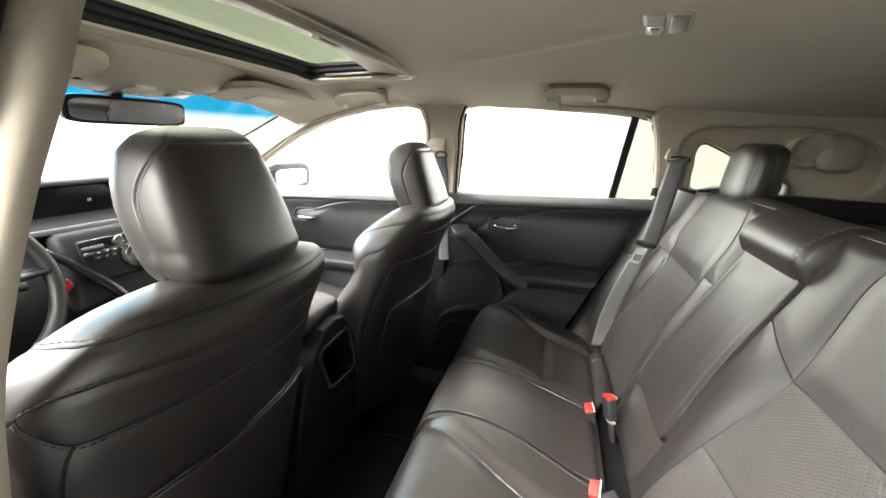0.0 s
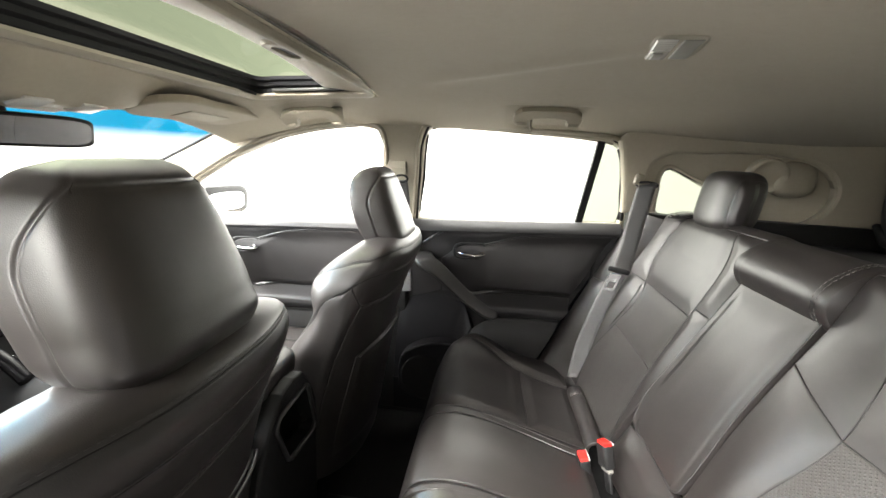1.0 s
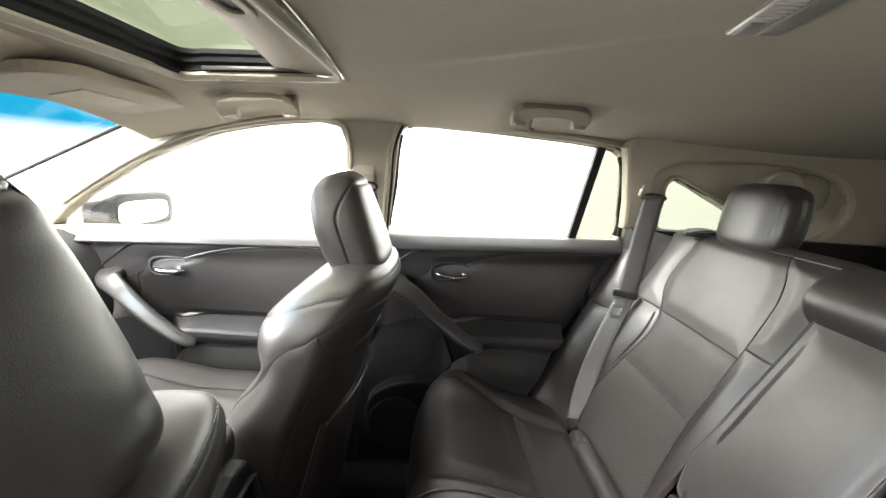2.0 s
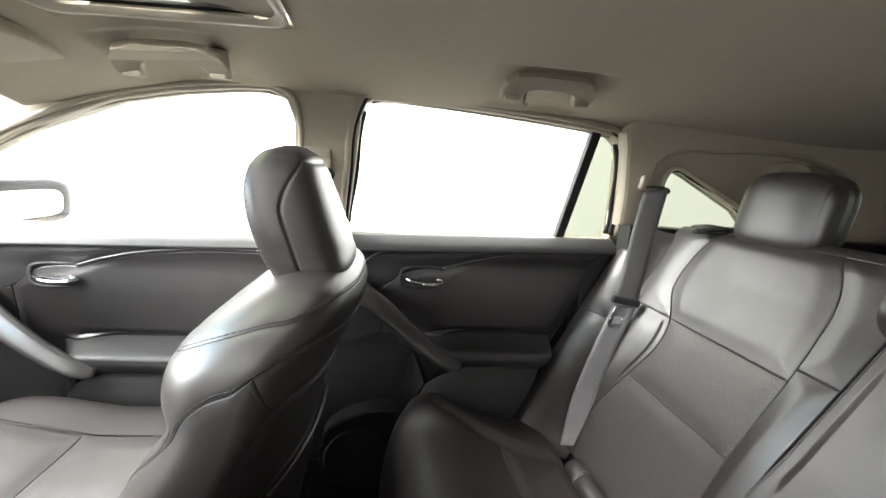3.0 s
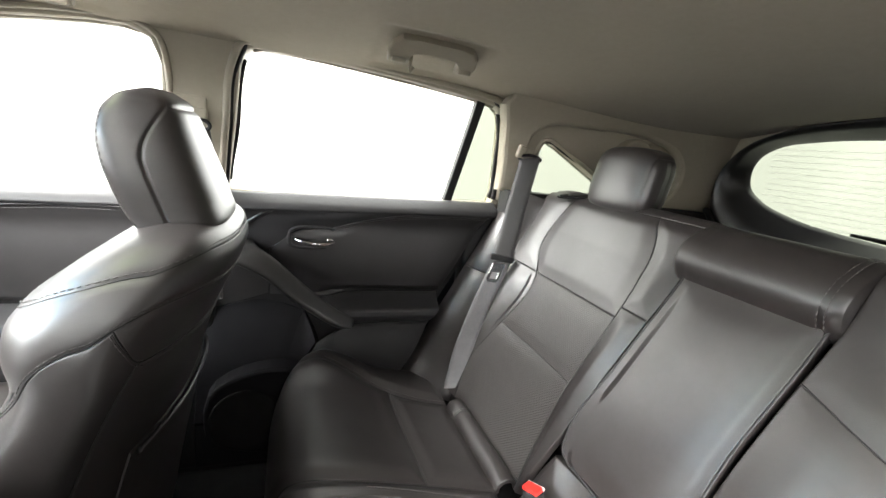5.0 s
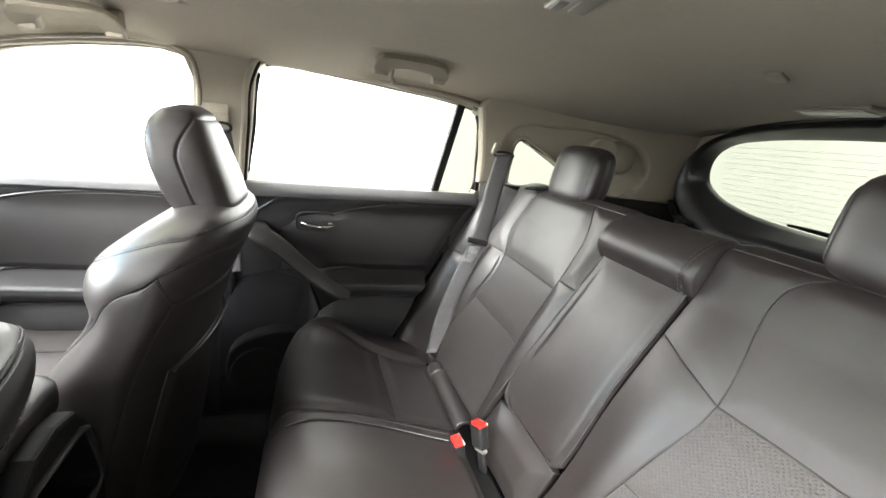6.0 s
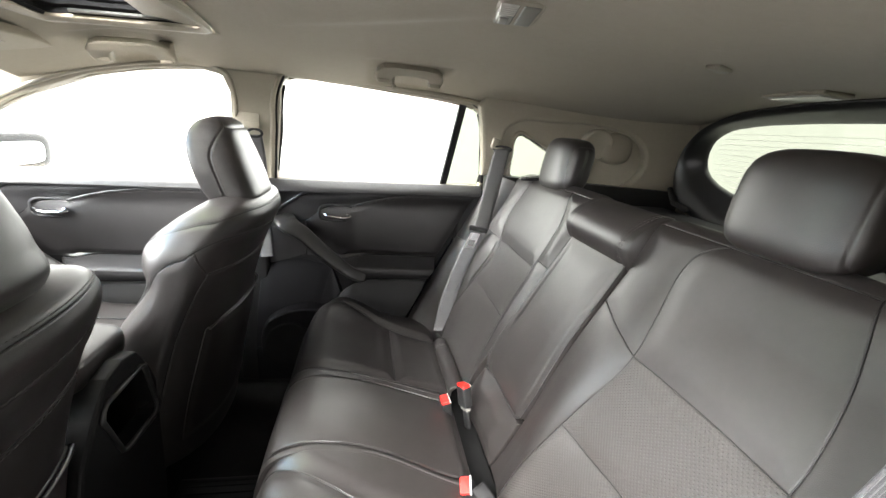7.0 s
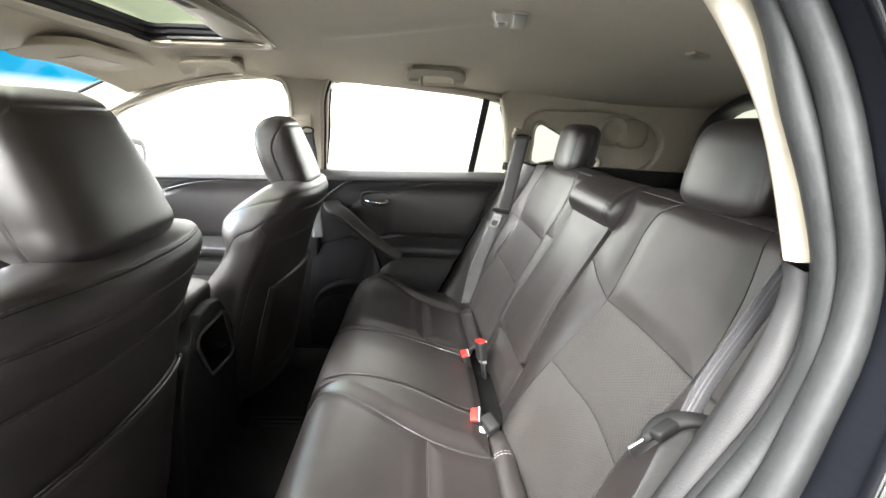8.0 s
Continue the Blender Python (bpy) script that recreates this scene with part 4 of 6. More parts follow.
def seat_release(at):
    t = thing("seat_release", at, "oval black release bezel on top of the seat back", "seat release")
    for k, (rx, ry) in enumerate(((0.052, 0.022), (0.040, 0.014))):
        part("bezel_ring", tube([(at[0] + rx * 0.8 * math.cos(q), at[1] + ry * math.sin(q) - 0.3 * rx * math.cos(q), at[2] + 0.002 * k + 0.006 * math.cos(q)) for q in np.linspace(0, 2 * np.pi, 33)[:-1]], 0.0035, 8, closed=True), GLOSSBLACK, t)
    part("release_lever", box((0.046, 0.020, 0.010), at, 0.004, 3, pose(0, 0, 0, 0, -8, -20)), DARKPLASTIC, t)


seat_release((0.500, 0.470, 1.243))
backrest(-1, "black leather rear seat back with perforated lower insert")
backrest(1, "black leather rear seat back beside the far door")


def folding_armrest():
    t = thing("folding_armrest", (0.30, 0.01, 0.69), "folded-up black leather centre armrest in the rear seat back", "armrest")
    lo = [(-0.050, 0.132), (-0.066, 0.142), (-0.072, 0.17), (-0.080, 0.32), (-0.092, 0.46), (-0.094, 0.505)]
    hi = [(0.112, 0.132), (0.130, 0.142), (0.137, 0.17), (0.124, 0.32), (0.110, 0.46), (0.106, 0.505)]
    part("front_pad", panel(back_surf, lo, hi, 0.006, 0.030, 0.005, 50, 36, flip=False, lift=0.005), LEATHER, t)
    # dark cords draw the shade in the gaps round the pad
    for ln in (lo, hi, [(-0.050, 0.131), (0.03, 0.129), (0.112, 0.131)]):
        part("seam", seam_shade_cord(back_surf, ln, -1.0, 60, 0.0035, 0.0022), SEAMDARK, t)
    lo = [(-0.030, -0.01), (-0.045, 0.05), (-0.056, 0.122)]
    hi = [(0.180, -0.01), (0.166, 0.05), (0.144, 0.122)]
    part("lower_roll", panel(back_surf, lo, hi, 0.014, 0.026, 0.006, 30, 36, flip=False, lift=-0.006), LEATHER, t)
    # thick roll on top that overhangs the pad
    n = 40
    rows = []
    for k, yy in enumerate(np.r_[-0.104, -0.104, -0.1035, np.linspace(-0.100, 0.124, 30), 0.1275, 0.128, 0.128]):
        e = min(abs(yy + 0.104), abs(0.128 - yy))
        r = 1.0 - 0.10 * max(0, 1 - e / 0.012) ** 2
        if k == 0 or k == 35:
            r = 0.01
        g = 1 - 0.035 * math.exp(-((abs(yy - 0.012) - 0.098) / 0.0035) ** 2)
        ring = []
        for a in np.linspace(0, 2 * np.pi, n + 1)[:-1]:
            ca, sa = math.cos(a), math.sin(a)
            px = 0.060 * math.copysign(abs(ca) ** 0.82, ca) * r * g
            pz = 0.046 * math.copysign(abs(sa) ** 0.82, sa) * r * g
            q = np.array((0.500, yy, 1.196)) + px * np.array((0.84, 0, 0.54)) + pz * np.array((-0.54, 0, 0.84))
            ring.append(q)
        rows.append(ring)
    P = np.array(rows)
    me = as_mesh("roll", P.reshape(-1, 3), grid_faces(len(rows), n, wrap=True))
    part("top_roll", me, LEATHER, t)
    for yy in (-0.082, -0.090):
        ln = []
        for a in np.linspace(0.1 * np.pi, 1.3 * np.pi, 40):
            ca, sa = math.cos(a), math.sin(a)
            px, pz = 0.0608 * math.copysign(abs(ca) ** 0.82, ca), 0.0468 * math.copysign(abs(sa) ** 0.82, sa)
            ln.append(np.array((0.500, yy, 1.196)) + px * np.array((0.84, 0, 0.54)) + pz * np.array((-0.54, 0, 0.84)))
        part("stitching", dashes(ln, (0, 0, 0)), STITCH, t)
    part("armrest_core", plate([(0.0, 0.0), (0.0, 0.54), (0.06, 0.54), (0.06, 0.0)], lambda a, b, d: tuple(BACK_AT + BACK_UP * b - BACK_N * (a + 0.02) + np.array((0, -0.10 + d, 0))), 0.22, (), 0), CARPET, t)
    return t


folding_armrest()

CUSH = spline([(-0.10, 0.40), (-0.150, 0.52), (-0.166, 0.63), (-0.160, 0.705), (-0.135, 0.750), (-0.09, 0.768), (-0.04, 0.766), (0.03, 0.752), (0.10, 0.733), (0.20, 0.704), (0.31, 0.680)], 200)
CUSH_D = np.r_[0, np.cumsum(np.linalg.norm(np.diff(CUSH, axis=0), axis=1))]


def cv(x):
    """Distance along the cushion's outline at which its top has that x."""
    k = len(CUSH) // 3
    return float(np.interp(x, CUSH[k:, 0], CUSH_D[k:]))


def cushion_surf(u, v):
    u, v = np.broadcast_arrays(np.asarray(u, float), np.asarray(v, float))
    x, z = np.interp(v, CUSH_D, CUSH[:, 0]), np.interp(v, CUSH_D, CUSH[:, 1])
    up = 0.016 * np.exp(-((np.abs(u) - 0.56) / 0.06) ** 2) + 0.010 * np.exp(-((u - 0.04) / 0.10) ** 2)
    up = up - 0.034 * np.clip((np.abs(u - 0.02) - 0.16) / 0.32, 0, 1) * np.clip((x + 0.10) / 0.15, 0, 1)
    back = 0.045 * np.clip((np.abs(u) - 0.44) / 0.20, 0, 1) ** 2
    top = np.clip((z - 0.66) / 0.08, 0, 1)
    return np.stack([x + back * (1 - np.clip((x + 0.1) / 0.2, 0, 1)), u, z + up * top], axis=-1)


def bench_cushion():
    t = thing("bench_cushion", (0.05, 0, 0.40), "black leather rear bench cushion with stitched panels", "car seat")
    f0, xs, r1, r2 = 0.16, cv(0.098), cv(0.245), cv(0.236)
    far_in = table([(-0.3, 0.240), (-0.15, 0.236), (-0.08, 0.212), (0.02, 0.205), (0.104, 0.204), (0.27, 0.200)])
    far_out = table([(-0.3, 0.60), (-0.10, 0.595), (0.0, 0.560), (0.128, 0.512), (0.27, 0.490)])
    near_in = table([(-0.3, -0.085), (-0.14, -0.087), (-0.05, -0.132), (0.02, -0.168), (0.10, -0.200), (0.24, -0.215), (0.3, -0.215)])
    mid_n = table([(-0.3, -0.075), (-0.1, -0.075), (0.03, -0.075), (0.22, -0.115), (0.3, -0.115)])
    mid_f = table([(-0.3, 0.180), (-0.1, 0.178), (0.1, 0.165), (0.3, 0.155)])

    def xat(v):
        return float(np.interp(v, CUSH_D, CUSH[:, 0])) if v > cv(-0.13) else -0.14

    def strip(fa, fb, v0, v1, k=10):
        vs = np.linspace(v0, v1, k)
        return [(float(fa(xat(v))), v) for v in vs], [(float(fb(xat(v))), v) for v in vs]
    lim_f, lim_n = (lambda x: 0.655), (lambda x: -0.655)
    near_out = lambda x: -float(far_out(x))
    # the centre panel runs flush into the bolsters beside it, only a stitched line parts them
    for nm, fa, fb, v0, v1, pf, r, flush in (
            ("outer_bolster", far_out, lim_f, f0, r1, 0.013, 0.017, ""), ("front_insert", far_in, far_out, f0, xs, 0.0095, 0.017, ""),
            ("rear_insert", far_in, far_out, xs, r1, 0.0076, 0.017, ""), ("inner_bolster", mid_f, far_in, f0, r2, 0.014, 0.017, "c"),
            ("centre_panel", mid_n, mid_f, f0, r2, 0.014, 0.017, "cd"), ("inner_bolster", near_in, mid_n, f0, r2, 0.014, 0.026, "d"),
            ("front_insert", near_out, near_in, f0, xs, 0.0095, 0.017, ""), ("rear_insert", near_out, near_in, xs, r1, 0.0076, 0.017, ""),
            ("outer_bolster", lim_n, near_out, f0, r1, 0.013, 0.017, "")):
        lo, hi = strip(fa, fb, v0, v1)
        part(nm, panel(cushion_surf, lo, hi, pf, r, 0.0048, 70, 30, open_sides=flush), LEATHER, t)
    core = plate([(-0.12, 0.42), (-0.14, 0.60), (-0.10, 0.72), (0.30, 0.64), (0.40, 0.42)], lambda a, b, d: (a, -0.64 + d, b), 1.28, (), 0)
    part("cushion_core", core, CARPET, t)
    # cushion seams get dark cords as shade in their grooves
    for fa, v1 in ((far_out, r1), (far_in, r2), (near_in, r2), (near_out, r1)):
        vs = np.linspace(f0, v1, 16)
        part("seam", seam_shade_cord(cushion_surf, [(float(fa(xat(v))), v) for v in vs], -1.0, 90, -0.0012, 0.0016), SEAMDARK, t)
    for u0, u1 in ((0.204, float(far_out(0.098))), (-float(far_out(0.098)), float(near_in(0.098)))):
        part("seam", seam_shade_cord(cushion_surf, [(u, xs) for u in np.linspace(u0, u1, 6)], -1.0, 40, -0.0012, 0.0016), SEAMDARK, t)
    # leather rolls in the joint between cushion and seat back
    def roll_surf(u, v):
        u, v = np.broadcast_arrays(np.asarray(u, float), np.asarray(v, float))
        return np.stack([0.262 - 0.024 * np.cos(v), u, 0.690 + 0.022 * np.sin(v) + 0.004 * np.sin(9 * u)], axis=-1)
    for s in (-1, 1):
        a, b, c = (0.200, 0.425, 0.475) if s > 0 else (0.150, 0.215, 0.47)
        for u0, u1 in ((a, b), (b, c)):
            lo, hi = [(s * u0, -0.4), (s * u0, 2.6)], [(s * u1, -0.4), (s * u1, 2.6)]
            part("joint_roll", panel(roll_surf, lo, hi, 0.002, 0.012, 0.002, 20, 24, flip=(s < 0), skirt=0.006), LEATHER, t)
        for du in (-0.0035, 0.0035):
            part("stitching", seam_stitch(roll_surf, [(s * b + du, 0.1), (s * b + du, 2.2)], (0, 0), -1.0, 30, 0.003), PALETHREAD, t)
    for fa, v0, v1, up in ((far_out, cv(-0.08), r1, 0.0030), (near_out, cv(-0.08), r1, 0.0030), (mid_n, cv(0.02), cv(0.215), 0.0110), (mid_f, cv(-0.02), cv(0.215), 0.0110)):
        vs = np.linspace(v0, v1, 12)
        part("stitching", seam_stitch(cushion_surf, [(float(fa(xat(v))) + 0.006, v) for v in vs], (0, 0), -1.0, 120, up), STITCH, t)
    return t


bench_cushion()


def side_bolster(side):
    """The padded wedge between an outer seat back and its door opening."""
    s = side
    t = thing("side_bolster", (0.30, 0.62 * s, 0.66), "black leather side bolster between seat back and door", "side bolster")
    if s > 0:
        A = spline([(0.492, 0.560, 1.215), (0.445, 0.556, 1.10), (0.372, 0.545, 0.92), (0.300, 0.535, 0.73), (0.27, 0.53, 0.66)], 40)
        Bl = spline([(0.432, 0.665, 1.230), (0.385, 0.672, 1.13), (0.290, 0.672, 0.94), (0.190, 0.668, 0.73), (0.16, 0.665, 0.66)], 40)
    else:
        A = spline([(0.492, -0.560, 1.215), (0.445, -0.556, 1.10), (0.372, -0.545, 0.92), (0.300, -0.535, 0.73), (0.27, -0.53, 0.66)], 40)
        Bl = spline([(0.375, -0.625, 1.265), (0.360, -0.645, 1.13), (0.290, -0.655, 0.94), (0.200, -0.66, 0.73), (0.17, -0.66, 0.66)], 40)

    def surf(u, v):
        k = np.clip(v, 0, 1) * 40
        i = np.clip(k.astype(int), 0, 39)
        f = (k - i)[..., None]
        a, b = A[i] * (1 - f) + A[i + 1] * f, Bl[i] * (1 - f) + Bl[i + 1] * f
        bow = 0.018 * np.sin(np.pi * np.clip(u, 0, 1))[..., None] * np.array((-1.0, 0, 0.25))
        return a * (1 - u[..., None]) + b * u[..., None] + bow
    for v0, v1 in ((0.0, 0.40), (0.40, 1.0)):
        part("bolster_pad", panel(surf, [(0, v0), (0, (v0 + v1) / 2), (0, v1)], [(1, v0), (1, (v0 + v1) / 2), (1, v1)], 0.008, 0.02, 0.004, 26, 18, flip=(s > 0), skirt=0.03), LEATHER, t)
    return t


side_bolster(1)
side_bolster(-1)


# ---- front seats ----
FS_REAR = table([(0.55, -0.345), (0.65, -0.335), (0.80, -0.310), (0.98, -0.272), (1.06, -0.245), (1.11, -0.222), (1.145, -0.216), (1.165, -0.226), (1.178, -0.252)])
FS_FRONT = table([(0.55, -0.625), (0.65, -0.60), (0.80, -0.55), (0.90, -0.500), (0.97, -0.452), (1.005, -0.438), (1.05, -0.446), (1.085, -0.436), (1.11, -0.410), (1.14, -0.370), (1.165, -0.330), (1.178, -0.30)])
FS_HALF = table([(0.55, 0.225), (0.70, 0.238), (0.90, 0.240), (1.00, 0.236), (1.06, 0.232), (1.10, 0.222), (1.13, 0.205), (1.155, 0.180), (1.168, 0.150), (1.178, 0.09)])


def fs_surf(u, v, out=0):
    """Front seat back: u is the angle round it (0 at the rear, in degrees), v the height, out the outboard side."""
    u, v = np.broadcast_arrays(np.asarray(u, float), np.asarray(v, float))
    a = np.radians(u)
    xr, xf, w = FS_REAR(v), FS_FRONT(v), FS_HALF(v)
    cx, h = (xr + xf) / 2, (xr - xf) / 2
    e = 0.55
    c, s = np.cos(a), np.sin(a)
    x = cx + h * np.sign(c) * np.abs(c) ** e
    y = w * np.sign(s) * np.abs(s) ** e
    # the outboard shoulder is squarer than the inboard one
    y = y * (1 + 0.11 * (y * out > 0) * np.clip((v - 0.95) / 0.12, 0, 1))
    # the rear face is arched, its flanks run forward
    x = x - 0.055 * (np.abs(y) / 0.25) ** 2.2 * (c > 0) * np.clip(c, 0, 1) ** 0.4
    return np.stack([x, y, v], axis=-1)


def even_ring(hx, w_front, w_rear, e, n):
    """Unit coordinates round a rounded block, evenly spaced along its outline."""
    a = np.linspace(0, 2 * np.pi, 4001)
    ux = np.sign(np.cos(a)) * np.abs(np.cos(a)) ** e
    uy = np.sign(np.sin(a)) * np.abs(np.sin(a)) ** e
    w = w_front + (w_rear - w_front) * (ux + 1) / 2
    d = np.r_[0, np.cumsum(np.hypot(np.diff(ux * hx), np.diff(uy * w)))]
    s = np.linspace(0, d[-1], n + 1)[:-1]
    return np.interp(s, d, ux), np.interp(s, d, uy)


def front_seat(centre, dx, lift, label):
    t = thing("front_seat", (0, 0, 0.40), label, "car seat")
    out = 1 if centre > 0 else -1
    def fs_m(u, v):
        return fs_surf(np.asarray(u) * 400, v, out)

    def sc(pts):
        return [(u / 400, v) for u, v in pts]
    S = [(-165, 1.072), (-141, 1.09), (-121, 1.110), (-101, 1.126), (-85, 1.139), (-65, 1.147), (-43, 1.153), (0, 1.154)]
    S = S + [(-u, v) for u, v in reversed(S[:-1])]
    S = [(u, v + (0.020 * min(1, max(0, abs(u) - 62) / 55) if u * out > 0 else 0)) for u, v in S]
    S2 = [(-165, 0.83), (-156, 0.90), (-140, 0.955), (-120, 1.000), (-98, 1.046), (-81, 1.084), (-62, 1.101), (-40, 1.106), (0, 1.104)]
    S2 += [(-u, v) for u, v in reversed(S2[:-1])]
    S, S2 = sc(S), sc(S2)
    G = 0.0022
    part("top_panel", panel(fs_m, S, [(u, 1.1775) for u, v in S], 0.001, 0.010, G, 110, 16), LEATHER, t)
    part("shoulder_panel", panel(fs_m, S2, S, 0.002, 0.012, G, 110, 16), LEATHER, t)
    low = [(-81, 1.0825), (-65, 1.058), (-50, 1.033), (-36, 1.033), (-18, 1.034), (0, 1.034)]
    low = sc(low + [(-u, v) for u, v in reversed(low[:-1])])
    high = [(-81, 1.084), (-65, 1.0995), (-50, 1.104), (-36, 1.1065), (-18, 1.105), (0, 1.104)]
    high = sc(high + [(-u, v) for u, v in reversed(high[:-1])])
    part("band_panel", panel(fs_m, low, high, 0.0015, 0.012, G, 90, 16), LEATHER, t)
    inner = [(-50, 1.033), (-55, 1.015), (-60, 0.98), (-65, 0.90), (-69, 0.76), (-72, 0.56)]
    inner = sc(inner)
    right = [(-u, v) for u, v in inner]
    part("rear_panel", panel(fs_m, inner, right, 0.001, 0.012, G, 40, 70), LEATHER, t)
    outer = sc([(-81, 1.083), (-98, 1.046), (-120, 1.0), (-140, 0.955), (-156, 0.90), (-163, 0.83), (-165, 0.72), (-165, 0.56)])
    for s in (-1, 1):
        part("side_panel", panel(fs_m, [(-s * u, v) for u, v in inner], [(-s * u, v) for u, v in outer], 0.0015, 0.012, G, 70, 40, flip=(s < 0)), LEATHER, t)
    part("front_cover", panel(fs_m, sc([(165, 0.56), (180, 0.56), (195, 0.56)]), sc([(165, 1.1775), (180, 1.1775), (195, 1.1775)]), 0.0, 0.02, 0.002, 10, 30), LEATHER, t)
    part("crown", superq_cap(out), LEATHER, t)
    # slack map pocket on the back, its hemmed mouth bows outwards
    pk = [(-36, 0.895), (-22, 0.905), (0, 0.912), (22, 0.905), (36, 0.895)]
    pk = sc(pk)
    part("map_pocket", panel(fs_m, [(u * 1.25, 0.62) for u, v in pk], pk, 0.004, 0.012, 0.0, 40, 40, lift=0.004), LEATHER, t)
    uv = spline(pk, 30)
    ln = fs_m(uv[:, 0], uv[:, 1])
    ln[:, 0] += 0.010
    part("pocket_edge", tube(ln, 0.0032, 8), LEATHER, t)
    # shade of the seat back's seams, laid in as dark cords
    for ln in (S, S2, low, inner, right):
        part("seam", seam_shade_cord(fs_m, ln, 1.0, 180, -0.0004, 0.0010), SEAMDARK, t)
    for seam, up in ((S, 0.0045), (S2, 0.0045), (low, -0.0045)):
        part("stitching", seam_stitch(fs_m, seam, (0, up), 1.0, 260, 0.0012), STITCH, t)
    # cushion
    Q = superquad(0.27, 0.26, 0.085, 0.5, 0.4, 56, 24)
    Q[..., 2] += 0.05 * (np.abs(Q[..., 1]) / 0.26) ** 4 + 0.05 * np.clip(-Q[..., 0] / 0.27, 0, 1)
    Q[..., 0] += -0.74
    Q[..., 2] += 0.66
    part("cushion", closed_rows(Q), LEATHER, t)
    def cus(u, v):
        u, v = np.broadcast_arrays(np.asarray(u, float), np.asarray(v, float))
        return np.stack([v, u, 0.742 + 0.05 * (np.abs(u) / 0.26) ** 4 + 0.05 * np.clip(-(v + 0.74) / 0.27, 0, 1) - 0.30 * np.clip(-(v + 0.90), 0, 1) ** 1.5], axis=-1)
    for v0, v1 in ((-0.97, -0.76), (-0.76, -0.52)):
        part("cushion_insert", panel(cus, [(-0.155, v0), (-0.15, (v0 + v1) / 2), (-0.145, v1)], [(0.155, v0), (0.15, (v0 + v1) / 2), (0.145, v1)], 0.004, 0.02, 0.002, 20, 24, lift=0.004), LEATHER, t)
    for sd in (-1, 1):
        part("seam", seam_shade_cord(cus, [(sd * 0.157, -0.97), (sd * 0.152, -0.74), (sd * 0.147, -0.52)], -1.0, 40, 0.006, 0.0018), SEAMDARK, t)
    part("seat_base", box((0.46, 0.40, 0.20), (-0.72, 0, 0.50), 0.03), DARKPLASTIC, t)
    # headrest: a tapered block, wider at its front than at its back
    c = np.array((-0.31, 0, 1.25 + lift))
    xf = table([(1.146, -0.322), (1.152, -0.334), (1.17, -0.348), (1.21, -0.366), (1.25, -0.378), (1.29, -0.380), (1.315, -0.371), (1.331, -0.354), (1.340, -0.330)])
    xr = table([(1.146, -0.262), (1.152, -0.247), (1.165, -0.238), (1.20, -0.244), (1.25, -0.262), (1.29, -0.278), (1.315, -0.289), (1.331, -0.302), (1.340, -0.318)])
    wf = table([(1.146, 0.088), (1.16, 0.100), (1.20, 0.109), (1.25, 0.110), (1.29, 0.103), (1.32, 0.089), (1.334, 0.073), (1.340, 0.056)])
    wr = table([(1.146, 0.086), (1.16, 0.098), (1.20, 0.100), (1.25, 0.095), (1.29, 0.087), (1.32, 0.074), (1.334, 0.060), (1.340, 0.045)])
    rows = []
    for z in np.r_[np.linspace(1.146, 1.16, 5), np.linspace(1.163, 1.31, 64), np.linspace(1.312, 1.340, 18)]:
        cx, hx = (xf(z) + xr(z)) / 2, (xr(z) - xf(z)) / 2
        ux, uy = even_ring(0.070, 0.115, 0.095, 0.48, 360)
        a = ux
        k = (ux + 1) / 2
        w = wf(z) * (1 - k) + wr(z) * k
        seam = -0.05 + 0.75 * np.clip((z - 1.25) / 0.07, 0, 1) ** 1.6
        gr = np.exp(-((ux - seam) * hx / 0.0022) ** 2) * (np.abs(uy) > 0.6)
        bulge = 1 + 0.02 * np.cos(ux * 1.5)
        y = w * uy * bulge * (1 - 0.026 * gr)
        back = np.exp(-((z - 1.318) / 0.0028) ** 2) * (ux > 0.75) * 0.003
        rows.append(np.stack([cx + hx * ux * (1 + 0.03 * np.cos(uy * 1.4)) - back, y, np.full_like(a, z + lift)], axis=1))
    rows = [rows[0].mean(axis=0) + (rows[0] - rows[0].mean(axis=0)) * 0.02] + rows + [rows[-1].mean(axis=0) + (rows[-1] - rows[-1].mean(axis=0)) * f + np.array((0, 0, 0.0012 * (1 - f))) for f in (0.7, 0.35, 0.02)]
    h = part("headrest", closed_rows(np.array(rows)), LEATHER, t)
    for sd in (-1, 1):
        ln = []
        for z in np.linspace(1.165, 1.315, 30):
            hx = (xr(z) - xf(z)) / 2
            ux = -0.78
            uy = (1 - abs(ux) ** (2 / 0.48)) ** 0.24
            k = (ux + 1) / 2
            w = (wf(z) * (1 - k) + wr(z) * k) * uy * (1 + 0.02 * math.cos(ux * 1.5))
            ln.append(((xf(z) + xr(z)) / 2 + hx * ux * (1 + 0.03 * math.cos(uy * 1.4)), sd * w, z + lift))
        st = part("stitching", dashes(ln, (-0.5, sd * 0.85, 0), lift=0.0, radius=0.0011), STITCH, h, local=True)
        st.location = (0, 0, 0)
    for s in (-1, 1):
        part("headrest_post", tube([c + (0.0, s * 0.055, -0.14), c + (0.0, s * 0.055, -0.09)], 0.007, 10), CHROME, t)
        part("post_guide", box((0.026, 0.026, 0.010), (-0.298, s * 0.055, 1.182), 0.003), DARKPLASTIC, t)
    t.location = (dx, centre, 0.40)
    return t


